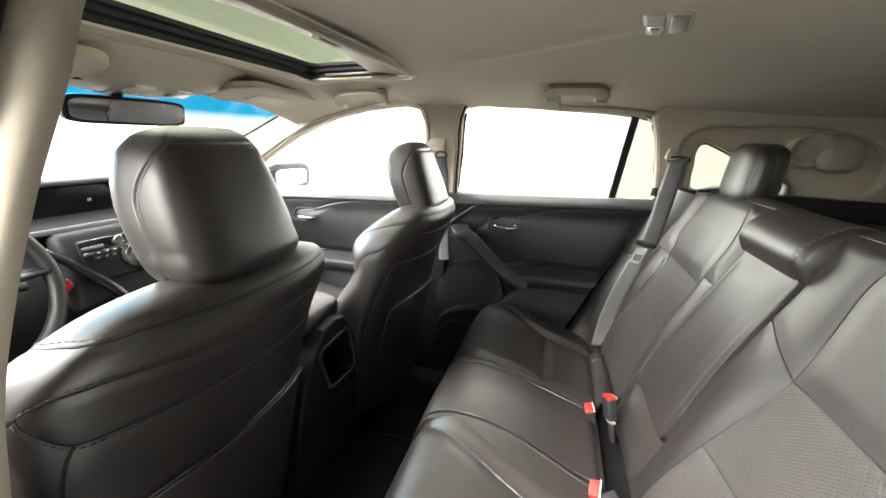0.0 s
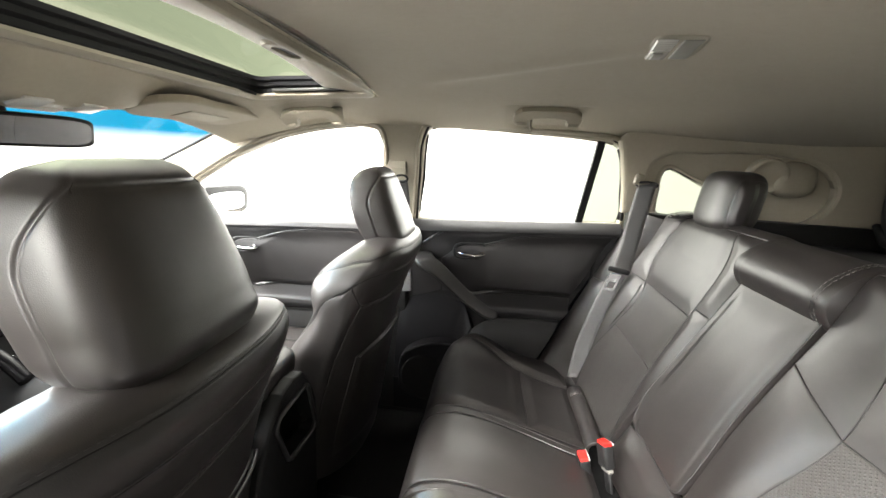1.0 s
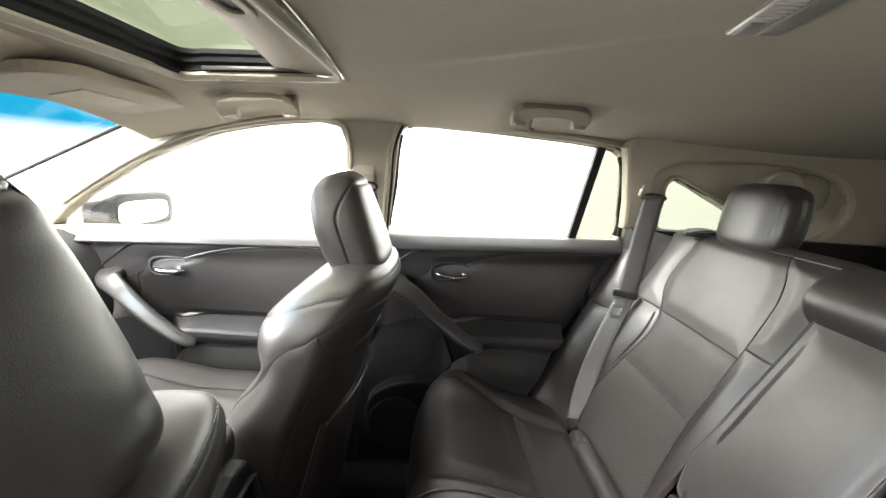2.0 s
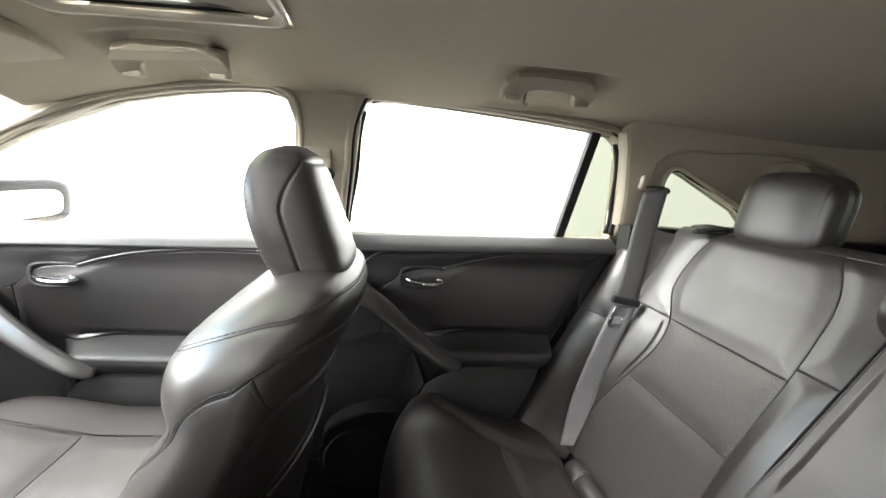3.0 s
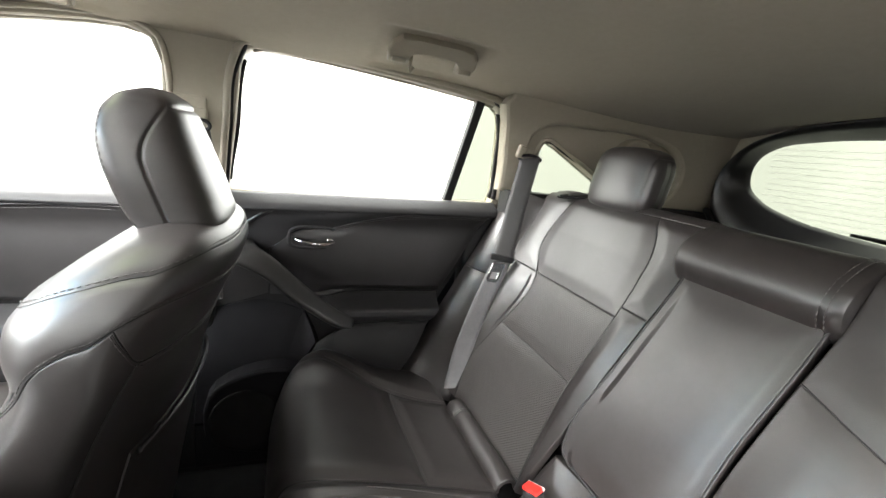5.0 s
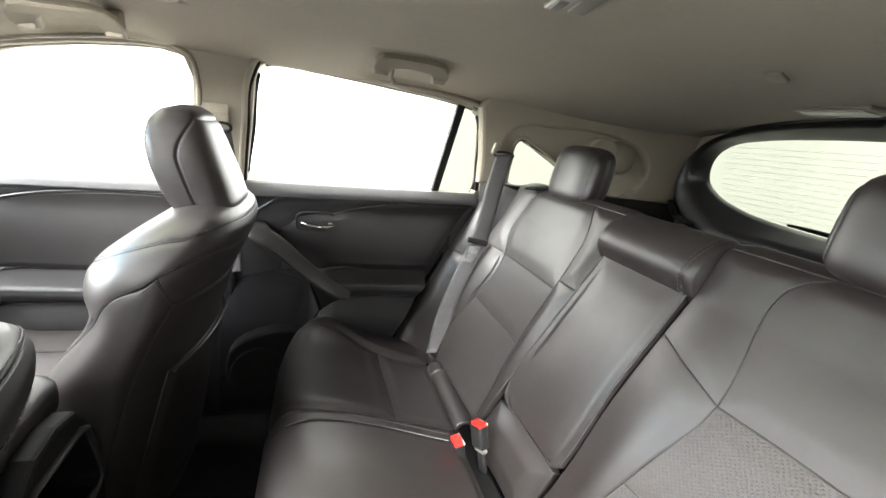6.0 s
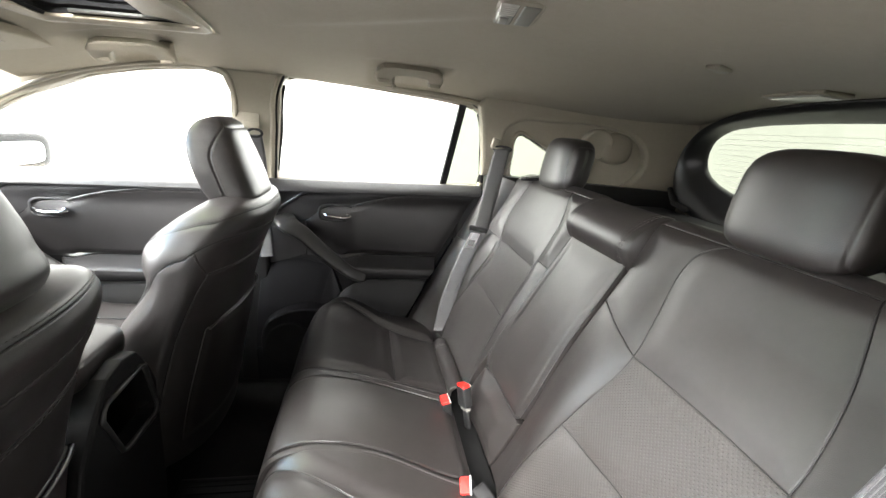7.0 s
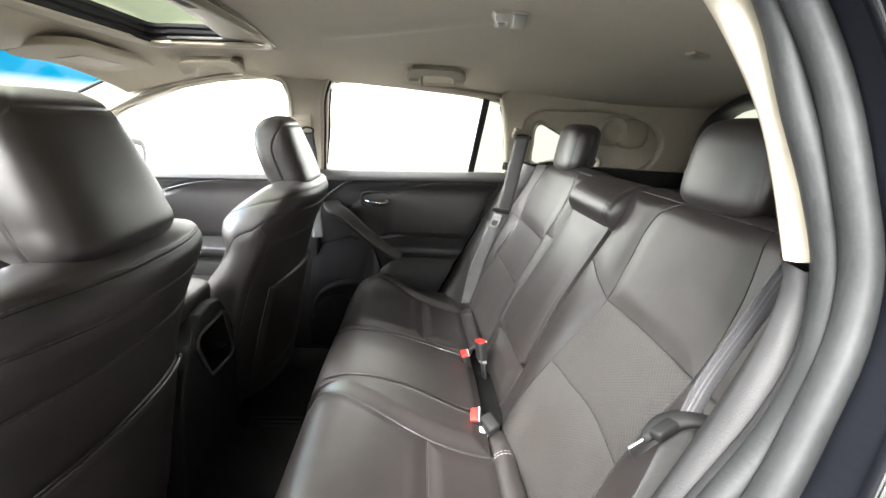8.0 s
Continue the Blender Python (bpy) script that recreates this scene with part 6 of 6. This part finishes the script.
# ---- roof fittings ----
def grab_handle(label, xa, xb, y0, hook, low=0.0):
    """A flat U folded up against the roof edge: its feet hang low by the window at y0, its grip stands higher."""
    def R(x, y, d):
        return np.array((x, y, float(roof_z(x, y)) - d))
    t = thing("grab_handle", tuple(R((xa + xb) / 2, y0, 0)), label, "grab handle", group="roof grab handles")
    w = xb - xa
    u = [(0.0, 0.0), (0.040, 0.0), (0.041, 0.15), (0.045, 0.38), (0.060, 0.53), (0.080, 0.56), (w - 0.075, 0.56), (w - 0.050, 0.51), (w - 0.038, 0.34), (w - 0.036, 0.14), (w - 0.036, 0.0), (w, 0.0), (w + 0.004, 0.35),
         (w - 0.002, 0.68), (w - 0.018, 0.92), (w - 0.045, 1.0), (0.045, 1.0), (0.016, 0.92), (0.0, 0.66), (-0.004, 0.35)]

    def lay(a, b, d):
        x = xa + a
        fall = float(roof_z(x, 0.48)) - float(roof_z(0.1, 0.48)) - low
        return (x, y0 - 0.065 * b + 0.463 * d, 1.466 + 0.034 * b + 0.886 * d + fall)
    part("grip", plate(u, lay, 0.014, (), 0.005), BEIGE, t, "beige plastic grip")
    for x in (xa + 0.020, xb - 0.018):
        part("mount_cap", box((0.030, 0.026, 0.034 + low), tuple(R(x, y0 - 0.006, 0.012 + low / 2)), 0.004, 3, pose(0, 0, 0, 12, 0, 0)), BEIGE, t)
    if hook:
        part("coat_hook", tube([R(xa + 0.046, y0 - 0.012, 0.012), R(xa + 0.046, y0 - 0.004, 0.034), R(xa + 0.048, y0 - 0.010, 0.044), R(xa + 0.050, y0 - 0.018, 0.038)], 0.0035, 8), BEIGE, t)


grab_handle("beige roof grab handle with coat hook above the rear door", 0.018, 0.196, 0.517, True)
grab_handle("beige roof grab handle above the front door", -0.656, -0.478, 0.515, False, 0.016)


def dome_lamp():
    z = float(roof_z(0.225, 0))
    t = thing("dome_lamp", (0.225, -0.005, z), "small roof lamp with clear lens and switch", "lamp")
    m = pose(0.228, -0.004, z + 0.001, 0, 2, -10)
    tilt = pose(0, 0, 0, 0, 2, -10)
    fr = [(0.038 * math.copysign(abs(math.cos(a)) ** 0.4, math.cos(a)), 0.072 * math.copysign(abs(math.sin(a)) ** 0.4, math.sin(a))) for a in np.linspace(0, 2 * np.pi, 33)[:-1]]
    part("lamp_bezel", plate(fr, lambda a, b, d: tuple(m @ Vector((a, b, d - 0.003))), 0.012, (), 0.004), BEIGE, t)
    part("lens", box((0.030, 0.112, 0.010), tuple(m @ Vector((-0.017, 0.004, -0.001))), 0.004, 3, tilt), LENS, t, "clear ribbed lens")
    part("switch", box((0.016, 0.040, 0.008), tuple(m @ Vector((-0.018, 0.030, -0.004))), 0.002, 2, tilt), LAMPGREY, t)
    for k in range(5):
        part("lens_rib", box((0.026, 0.003, 0.003), tuple(m @ Vector((-0.017, -0.046 + 0.010 * k, -0.0062))), 0.001, 1, tilt), LENS, t)
    part("switch_panel", box((0.028, 0.112, 0.008), tuple(m @ Vector((0.017, 0.004, -0.0005))), 0.003, 2, tilt), LAMPGREY, t, "grey switch panel")
    tr = thing("belt_clip", (0.625, 0.005, 1.505), "small beige clip on the roof lining", "clip")
    part("clip_body", box((0.046, 0.026, 0.008), (0.625, 0.006, float(roof_z(0.625, 0)) - 0.002), 0.003, 2, pose(0, 0, 0, 0, 4, 20)), BEIGE, tr)
    cl = thing("cargo_lamp", (0.885, 0.058, 1.49), "flat frosted cargo lamp in the rear roof lining", "lamp")
    zc = float(roof_z(0.885, 0))
    part("lamp_frame", box((0.075, 0.14, 0.010), (0.885, 0.058, zc - 0.003), 0.004, 2, pose(0, 0, 0, 0, 3, 0)), BEIGE, cl)
    part("lamp_lens", box((0.058, 0.11, 0.006), (0.885, 0.058, zc - 0.0075), 0.002, 2, pose(0, 0, 0, 0, 3, 0)), LENS, cl, "frosted lens")


dome_lamp()


def belt_housing(side):
    """Rounded moulding on the rear quarter trim."""
    s = side
    t = thing("trim_housing", (0.79, 0.56 * s, 1.34), "rounded beige housing on the rear quarter trim", "housing")
    def at(x, z, d):
        return np.array((x, s * (quarter_y(x, z) + 0.026 + d), z))
    P = superquad(0.060, 0.030, 0.052, 0.75, 0.75, 40, 24)
    part("boss", closed_rows(P * np.array((1, s, 1)) + at(0.812, 1.352, 0.004)), BEIGE, t)
    rows = []
    for r, d in ((0.052, 0.006), (0.051, -0.018), (0.048, -0.026), (0.042, -0.029), (0.040, -0.026), (0.020, -0.025), (0.001, -0.025)):
        rows.append([at(0.740 + r * math.cos(q), 1.356 + r * math.sin(q), d) for q in np.linspace(0, 2 * np.pi, 41)[:-1]])
    P = np.array(rows)
    part("round_hub", as_mesh("hub", P.reshape(-1, 3), grid_faces(7, 40, wrap=True)), BEIGE, t, "round beige hub")


def quarter_frame(side):
    s = side
    t = thing("window_surround", (0.6, 0.6 * s, 1.22), "moulded beige frame round the rear quarter window", "window frame")
    ring = smooth_loop(QUARTER_WINDOW, 6)
    c = np.mean(np.array(QUARTER_WINDOW), axis=0)
    P = []
    for k, d in ((1.13, 0.001), (1.10, -0.007), (1.04, -0.008), (1.0, -0.002), (0.985, 0.02)):
        P.append([(c[0] + (a - c[0]) * k, s * (quarter_y(a, b) + 0.026 + d), c[1] + (b - c[1]) * k) for a, b in ring])
    P = np.array(P)
    f = grid_faces(len(P), P.shape[1], wrap=True)
    part("frame", as_mesh("frame", P.reshape(-1, 3), f if s > 0 else [tuple(reversed(q)) for q in f]), BEIGE, t)
    part("rubber_edge", tube([(c[0] + (a - c[0]) * 0.985, s * (quarter_y(a, b) + 0.038), c[1] + (b - c[1]) * 0.985) for a, b in ring], 0.004, 8, closed=True), RUBBER, t)


quarter_frame(1)
quarter_frame(-1)
belt_housing(1)
belt_housing(-1)


# ---- tailgate ----
def tailgate():
    t = thing("tailgate", (1.04, 0, 0.72), "closed black tailgate with tinted rear window", "tailgate")

    def loop(half, n=96):
        pts = half + [(-y, z) for y, z in reversed(half[1:-1])]
        p = np.array(smooth_loop(pts, 12))
        ang = np.arctan2(p[:, 1] - 1.34, p[:, 0] * 0.35)
        o = np.argsort(ang)
        a, q = ang[o], p[o]
        a = np.r_[a - 2 * np.pi, a, a + 2 * np.pi]
        q = np.vstack([q, q, q])
        s = np.linspace(-np.pi, np.pi, n + 1)[:-1]
        return np.stack([np.interp(s, a, q[:, k]) for k in range(2)], axis=1)
    outer = loop([(0, 1.499), (0.2, 1.491), (0.368, 1.462), (0.45, 1.422), (0.500, 1.362), (0.517, 1.290), (0.502, 1.222), (0.44, 1.180), (0.2, 1.172), (0, 1.172)])
    inner = loop([(0, 1.455), (0.2, 1.453), (0.32, 1.445), (0.405, 1.428), (0.445, 1.400), (0.460, 1.36), (0.452, 1.318), (0.41, 1.283), (0.338, 1.257), (0.175, 1.234), (0, 1.228)])

    def ring(a, x, k=1.0):
        return [(x + 0.06 * (1.5 - z), y * k, 1.34 + (z - 1.34) * k) for y, z in a]
    P = np.array([ring(outer, 1.05, 1.06), ring(outer, 1.03, 1.04), ring(outer, 0.995, 1.01), ring(outer * 0.97 + inner * 0.03, 0.985), ring(outer * 0.85 + inner * 0.15, 0.984), ring(outer * 0.5 + inner * 0.5, 1.005), ring(outer * 0.12 + inner * 0.88, 1.036), ring(inner, 1.044), ring(inner, 1.052)])
    part("window_surround", as_mesh("surround", P.reshape(-1, 3), [tuple(reversed(f)) for f in grid_faces(9, 96, wrap=True)]), TAILTRIM, t, "black moulded rear window surround")
    C = np.array([ring(outer, 1.040, 1.40), ring(outer, 1.032, 1.10), ring(outer, 1.028, 1.025), ring(outer, 1.040, 1.018)])
    single("wall_tailgate_surround", as_mesh("collar", C.reshape(-1, 3), [tuple(reversed(f)) for f in grid_faces(4, 96, wrap=True)]), BEIGE, "pale beige trim round the tailgate opening", "pillar trim", kind="structure")
    g = part("rear_pane", plate([tuple(p) for p in inner * np.array((1.01, 1))], lambda a, b, d: (1.047 + 0.06 * (1.5 - b) + d, a, b), 0.004, (), 0), PRIVACY, t, "tinted rear window glass")
    g.visible_shadow = False
    for k in range(13):
        z = 1.425 - 0.015 * k
        w = 0.41 if z > 1.30 else 0.41 - (1.30 - z) * 2.2
        if w > 0.05:
            part("heater_line", tube([(1.045 + 0.06 * (1.5 - z), -w, z), (1.045 + 0.06 * (1.5 - z), w, z)], 0.0003, 4), MARK, t)
    part("lower_panel", box((0.06, 1.16, 0.48), (1.09, 0, 0.95), 0.02), DARKPLASTIC, t)
    part("wiper_arm", tube([(1.085, 0.21, 1.240), (1.085, 0.08, 1.236), (1.085, -0.10, 1.240)], [0.004, 0.007, 0.006], 8), RUBBER, t)
    part("gas_strut", tube([(1.0, 0.52, 1.24), (0.985, 0.47, 1.20), (0.975, 0.40, 1.19)], 0.009, 8), DARKPLASTIC, t)


tailgate()
single("floor_cargo", box((0.75, 1.16, 0.03), (0.76, 0, 0.72), 0.005), CARPET, "black carpeted cargo floor", "floor", kind="structure")
single("shelf_rear", box((0.42, 1.10, 0.012), (0.80, 0, 1.165), 0.004), DARKPLASTIC, "black cargo cover behind the rear seat", "cargo cover", kind="structure")


# ---- centre console ----
def console():
    t = thing("centre_console", (-0.6, 0, 0.40), "black centre console with an open rear pocket", "centre console")
    half = [(0.0, 0.925), (0.045, 0.915), (0.085, 0.865), (0.122, 0.800), (0.140, 0.720), (0.146, 0.62), (0.150, 0.42)]
    out = [(-y, z) for y, z in reversed(half[1:])] + half
    hole = [(-0.066, 0.866), (-0.056, 0.875), (0.052, 0.879), (0.066, 0.870), (0.110, 0.757), (0.109, 0.744), (0.098, 0.735), (-0.004, 0.742), (-0.018, 0.750), (-0.068, 0.850)]
    part("rear_frame", plate(out, lambda a, b, d: (-0.398 - (0.93 - b) * 0.06 - d, a, b), 0.035, [hole], 0.006), DARKPLASTIC, t)
    part("pocket_liner", plate(hole, lambda a, b, d: (-0.500 - d, a, b), 0.01, (), 0), CARPET, t)
    part("pocket_rim", tube([(-0.397 - (0.93 - b) * 0.06, a, b) for a, b in hole], 0.0050, 10, closed=True), PULLGREY, t, "satin dark grey pocket rim")
    rows = [[(x, y * k, 0.40 + (z - 0.40) * h) for y, z in spline(out, 30)] for x, k, h in ((-0.43, 1, 1), (-0.60, 1, 1.0), (-0.80, 0.98, 0.98), (-1.0, 0.95, 0.9), (-1.2, 0.95, 0.95))]
    P = np.array(rows)
    part("console_body", as_mesh("console", P.reshape(-1, 3), grid_faces(5, 31)), DARKPLASTIC, t)
    Q = superquad(0.15, 0.10, 0.03, 0.4, 0.4, 40, 16)
    part("armrest_lid", closed_rows(Q + np.array((-0.575, 0, 0.925))), LEATHER, t, "padded black leather lid")
    # duct outlet below
    part("lower_grille", box((0.012, 0.16, 0.05), (-0.428, 0, 0.62), 0.004), GLOSSBLACK, t)
    Kn = superquad(0.03, 0.024, 0.028, 0.7, 0.7, 24, 16)
    h = thing("seat_hinge_cover", (-0.43, 0.18, 0.66), "rounded black plastic seat hinge cover", "hinge cover")
    part("cover_shell", closed_rows(Kn + np.array((-0.43, 0.175, 0.668))), DARKPLASTIC, h)


console()


# ---- belts ----
def far_belt():
    t = thing("seat_belt", (0.36, 0.57, 0.69), "grey seat belt hanging by the far rear seat", "seat belt")
    top = spline([(0.425, 0.592, 1.318), (0.408, 0.585, 1.22), (0.390, 0.572, 1.12), (0.376, 0.562, 1.055)], 20)
    part("upper_webbing", ribbon(top, (0.024, -0.010, 0.006)), WEBBING, t)
    low = spline([(0.362, 0.540, 1.052), (0.322, 0.530, 0.95), (0.283, 0.520, 0.82), (0.268, 0.512, 0.715)], 20)
    part("lower_webbing", ribbon(low, (0.023, -0.010, 0.006)), WEBMID, t, "pale grey lower webbing")
    part("guide_loop", tube([(0.425 + 0.027 * math.cos(a), 0.594 - 0.010 * math.cos(a), 1.316 + 0.008 * math.sin(a)) for a in np.linspace(0, 2 * np.pi, 25)[:-1]], 0.0035, 8, closed=True), RUBBER, t)
    part("guide_cover", box((0.026, 0.014, 0.034), (0.404, 0.606, 1.330), 0.006, 4, pose(0, 0, 0, 0, 14, 8)), BEIGE, t, "beige upper guide cover")
    part("latch_bar", box((0.062, 0.018, 0.016), (0.362, 0.540, 1.062), 0.005, 3, pose(0, 0, 0, 0, 6, -18)), DARKPLASTIC, t)
    tg = [(-0.016, 0.0), (0.016, 0.0), (0.016, -0.042), (0.011, -0.052), (-0.011, -0.052), (-0.016, -0.042)]
    win = [(-0.009, -0.024), (0.009, -0.024), (0.009, -0.042), (-0.009, -0.042)]
    part("tongue", plate(tg, lambda a, b, d: (0.352 + a * 0.95 + b * 0.30, 0.529 - a * 0.3 + d, 1.052 + b), 0.003, [win], 0.0008), CHROME, t, "steel buckle tongue")
    part("anchor_cover", superbox((0.055, 0.045, 0.04), (0.335, 0.515, 0.688)), DARKPLASTIC, t)


def superbox(half, at, e=0.4):
    return closed_rows(superquad(*half, e, e, 40, 20) + np.array(at))


far_belt()


def near_belt():
    t = thing("seat_belt", (0.38, -0.54, 0.95), "pale grey seat belt with folded sleeve by the open door", "seat belt")
    top = spline([(0.445, -0.565, 1.315), (0.418, -0.548, 1.250), (0.396, -0.536, 1.165), (0.374, -0.528, 1.085), (0.360, -0.530, 1.035)], 24)
    part("upper_webbing", ribbon(top, (0.0088, -0.0041, 0.0027)), WEBLIGHT, t)
    for k in (-0.45, 0.1, 0.55):
        ln = top + np.array((0.0088, -0.0041, 0.0027)) * k + np.array((-0.0045, 0.001, 0.001))
        part("weave_rib", tube(ln, 0.0018, 6), WEBMID if k > 0 else WEBLIGHT, t)
    low = spline([(0.360, -0.530, 1.038), (0.345, -0.535, 0.98), (0.315, -0.54, 0.88), (0.29, -0.545, 0.76)], 16)
    part("lower_webbing", ribbon(low, (0.013, -0.005, 0.003)), WEBBING, t)
    part("latch_bar", box((0.070, 0.016, 0.014), (0.352, -0.530, 1.045), 0.005, 3, pose(0, 0, 0, 0, -14, 22)), DARKPLASTIC, t)
    part("latch_sleeve", tube(spline([(0.318, -0.530, 1.020), (0.335, -0.526, 1.036), (0.362, -0.534, 1.052), (0.388, -0.548, 1.056)], 14), [0.005, 0.007, 0.009, 0.010, 0.011, 0.012, 0.012, 0.012, 0.012, 0.011, 0.010, 0.009, 0.008, 0.007, 0.005], 10, flat=0.6), DARKPLASTIC, t)
    part("tongue", box((0.040, 0.004, 0.018), (0.322, -0.530, 1.016), 0.0015, 2, pose(0, 0, 0, 0, -30, 10)), STEEL, t, "steel buckle tongue")
    return t


near_belt()


def buckle(at, lean, turn, label, opened=False):
    t = thing("belt_buckle", at, label, "belt buckle", group="rear belt buckles")
    part("housing", box((0.024, 0.034, 0.052), (0, 0, 0.005), 0.006, 3), DARKPLASTIC, t, local=True).matrix_basis = pose(0, 0, 0, lean[0], lean[1], turn)
    b = box((0.020, 0.031, 0.012), (0, 0, 0.0300), 0.003, 3)
    part("release_button", b, RED, t, "bright red release button", local=True).matrix_basis = pose(0, 0, 0, lean[0], lean[1], turn)
    part("button_lip", box((0.003, 0.034, 0.005), (0.0105, 0, 0.0320), 0.001, 2), MARK, t, local=True).matrix_basis = pose(0, 0, 0, lean[0], lean[1], turn)
    part("stalk", box((0.008, 0.022, 0.06), (0, 0, -0.045), 0.003, 2), DARKPLASTIC, t, local=True).matrix_basis = pose(0, 0, 0, lean[0], lean[1], turn)
    part("stalk_band", box((0.012, 0.030, 0.008), (0, 0, -0.026), 0.002, 2), LAMPGREY, t, local=True).matrix_basis = pose(0, 0, 0, lean[0], lean[1], turn)
    return t


buckle((0.218, 0.120, 0.706), (0, -14), 4, "belt buckle with red button at the cushion's rear edge")
buckle((0.256, 0.108, 0.748), (-16, -4), 20, "belt buckle with red button leaning on the seat back")
buckle((0.222, -0.110, 0.700), (28, -20), -18, "tilted belt buckle with red button and steel tongue")


def near_buckle_extra():
    t = thing("buckle_tongue", (0.24, -0.13, 0.70), "loose buckle block with white tag by the seat joint", "belt tongue")
    part("tongue_block", box((0.030, 0.040, 0.034), (0.240, -0.140, 0.716), 0.006, 3, pose(0, 0, 0, 20, -18, 24)), DARKPLASTIC, t)
    part("paper_tag", box((0.024, 0.034, 0.004), (0.226, -0.150, 0.695), 0.001, 1, pose(0, 0, 0, 30, 30, 10)), MARK, t, "white paper tag")


near_buckle_extra()


# ---- small trim ----
def pillar_anchor():
    t = thing("belt_adjuster", (-0.36, 0.68, 1.34), "pale belt height adjuster on the centre pillar", "belt adjuster")
    y = door_plane(1.34)
    part("slide_plate", box((0.080, 0.010, 0.048), (-0.362, y - 0.003, 1.335), 0.004, 3, pose(0, 0, 0, -15, 0, 0)), BEIGE, t)
    part("slide_button", box((0.050, 0.012, 0.022), (-0.345, y - 0.010, 1.318), 0.004, 3, pose(0, 0, 0, -15, 0, 0)), BEIGE, t)
    part("guide_loop", tube([(-0.335 + 0.020 * math.cos(a), y - 0.014, 1.295 + 0.012 * math.sin(a)) for a in np.linspace(0, 2 * np.pi, 21)[:-1]], 0.004, 8, closed=True), RUBBER, t)
    part("webbing", ribbon([(-0.335, y - 0.014, 1.29), (-0.325, y - 0.012, 1.22), (-0.318, y - 0.012, 1.10), (-0.31, y - 0.005, 0.9)], (0.020, 0, 0.002)), WEBBING, t)


pillar_anchor()


def door_mirror():
    t = thing("door_mirror", (-1.16, 0.93, 1.13), "black door mirror with bright glass outside the window", "door mirror")
    P = superquad(0.055, 0.150, 0.066, 0.5, 0.4, 48, 24)
    m = pose(-1.20, 0.935, 1.150, 0, 0, -6)
    V = np.array([m @ Vector(p) for p in P.reshape(-1, 3)]).reshape(P.shape)
    part("housing", closed_rows(V), GLOSSBLACK, t)
    loop = [(-0.008 + 0.104 * math.copysign(abs(math.cos(a)) ** 0.45, math.cos(a)), 0.037 * math.copysign(abs(math.sin(a)) ** 0.5, math.sin(a))) for a in np.linspace(0, 2 * np.pi, 41)[:-1]]
    part("mirror_glass", plate(loop, lambda a, b, d: tuple(m @ Vector((0.0575 - d, a, b))), 0.004, (), 0), MIRROR, t)
    part("mirror_foot", tube([(-1.19, 0.76, 1.09), (-1.19, 0.86, 1.10)], [0.03, 0.026], 14, flat=0.7), PAINT, t)


door_mirror()
mat_ob = thing("floor_mat", (-0.26, -0.01, 0.401), "ribbed black rubber floor mat on the carpet", "floor mat")
part("mat_sheet", box((0.36, 0.52, 0.008), (-0.26, -0.01, 0.405), 0.003), RUBBER, mat_ob)
for k in range(22):
    part("mat_rib", box((0.34, 0.006, 0.004), (-0.26, -0.245 + 0.0225 * k, 0.410), 0.0015, 1), RUBBER, mat_ob)
for yy in (-0.265, 0.245):
    part("mat_edge", box((0.36, 0.010, 0.012), (-0.26, yy, 0.410), 0.003, 2), RUBBER, mat_ob)
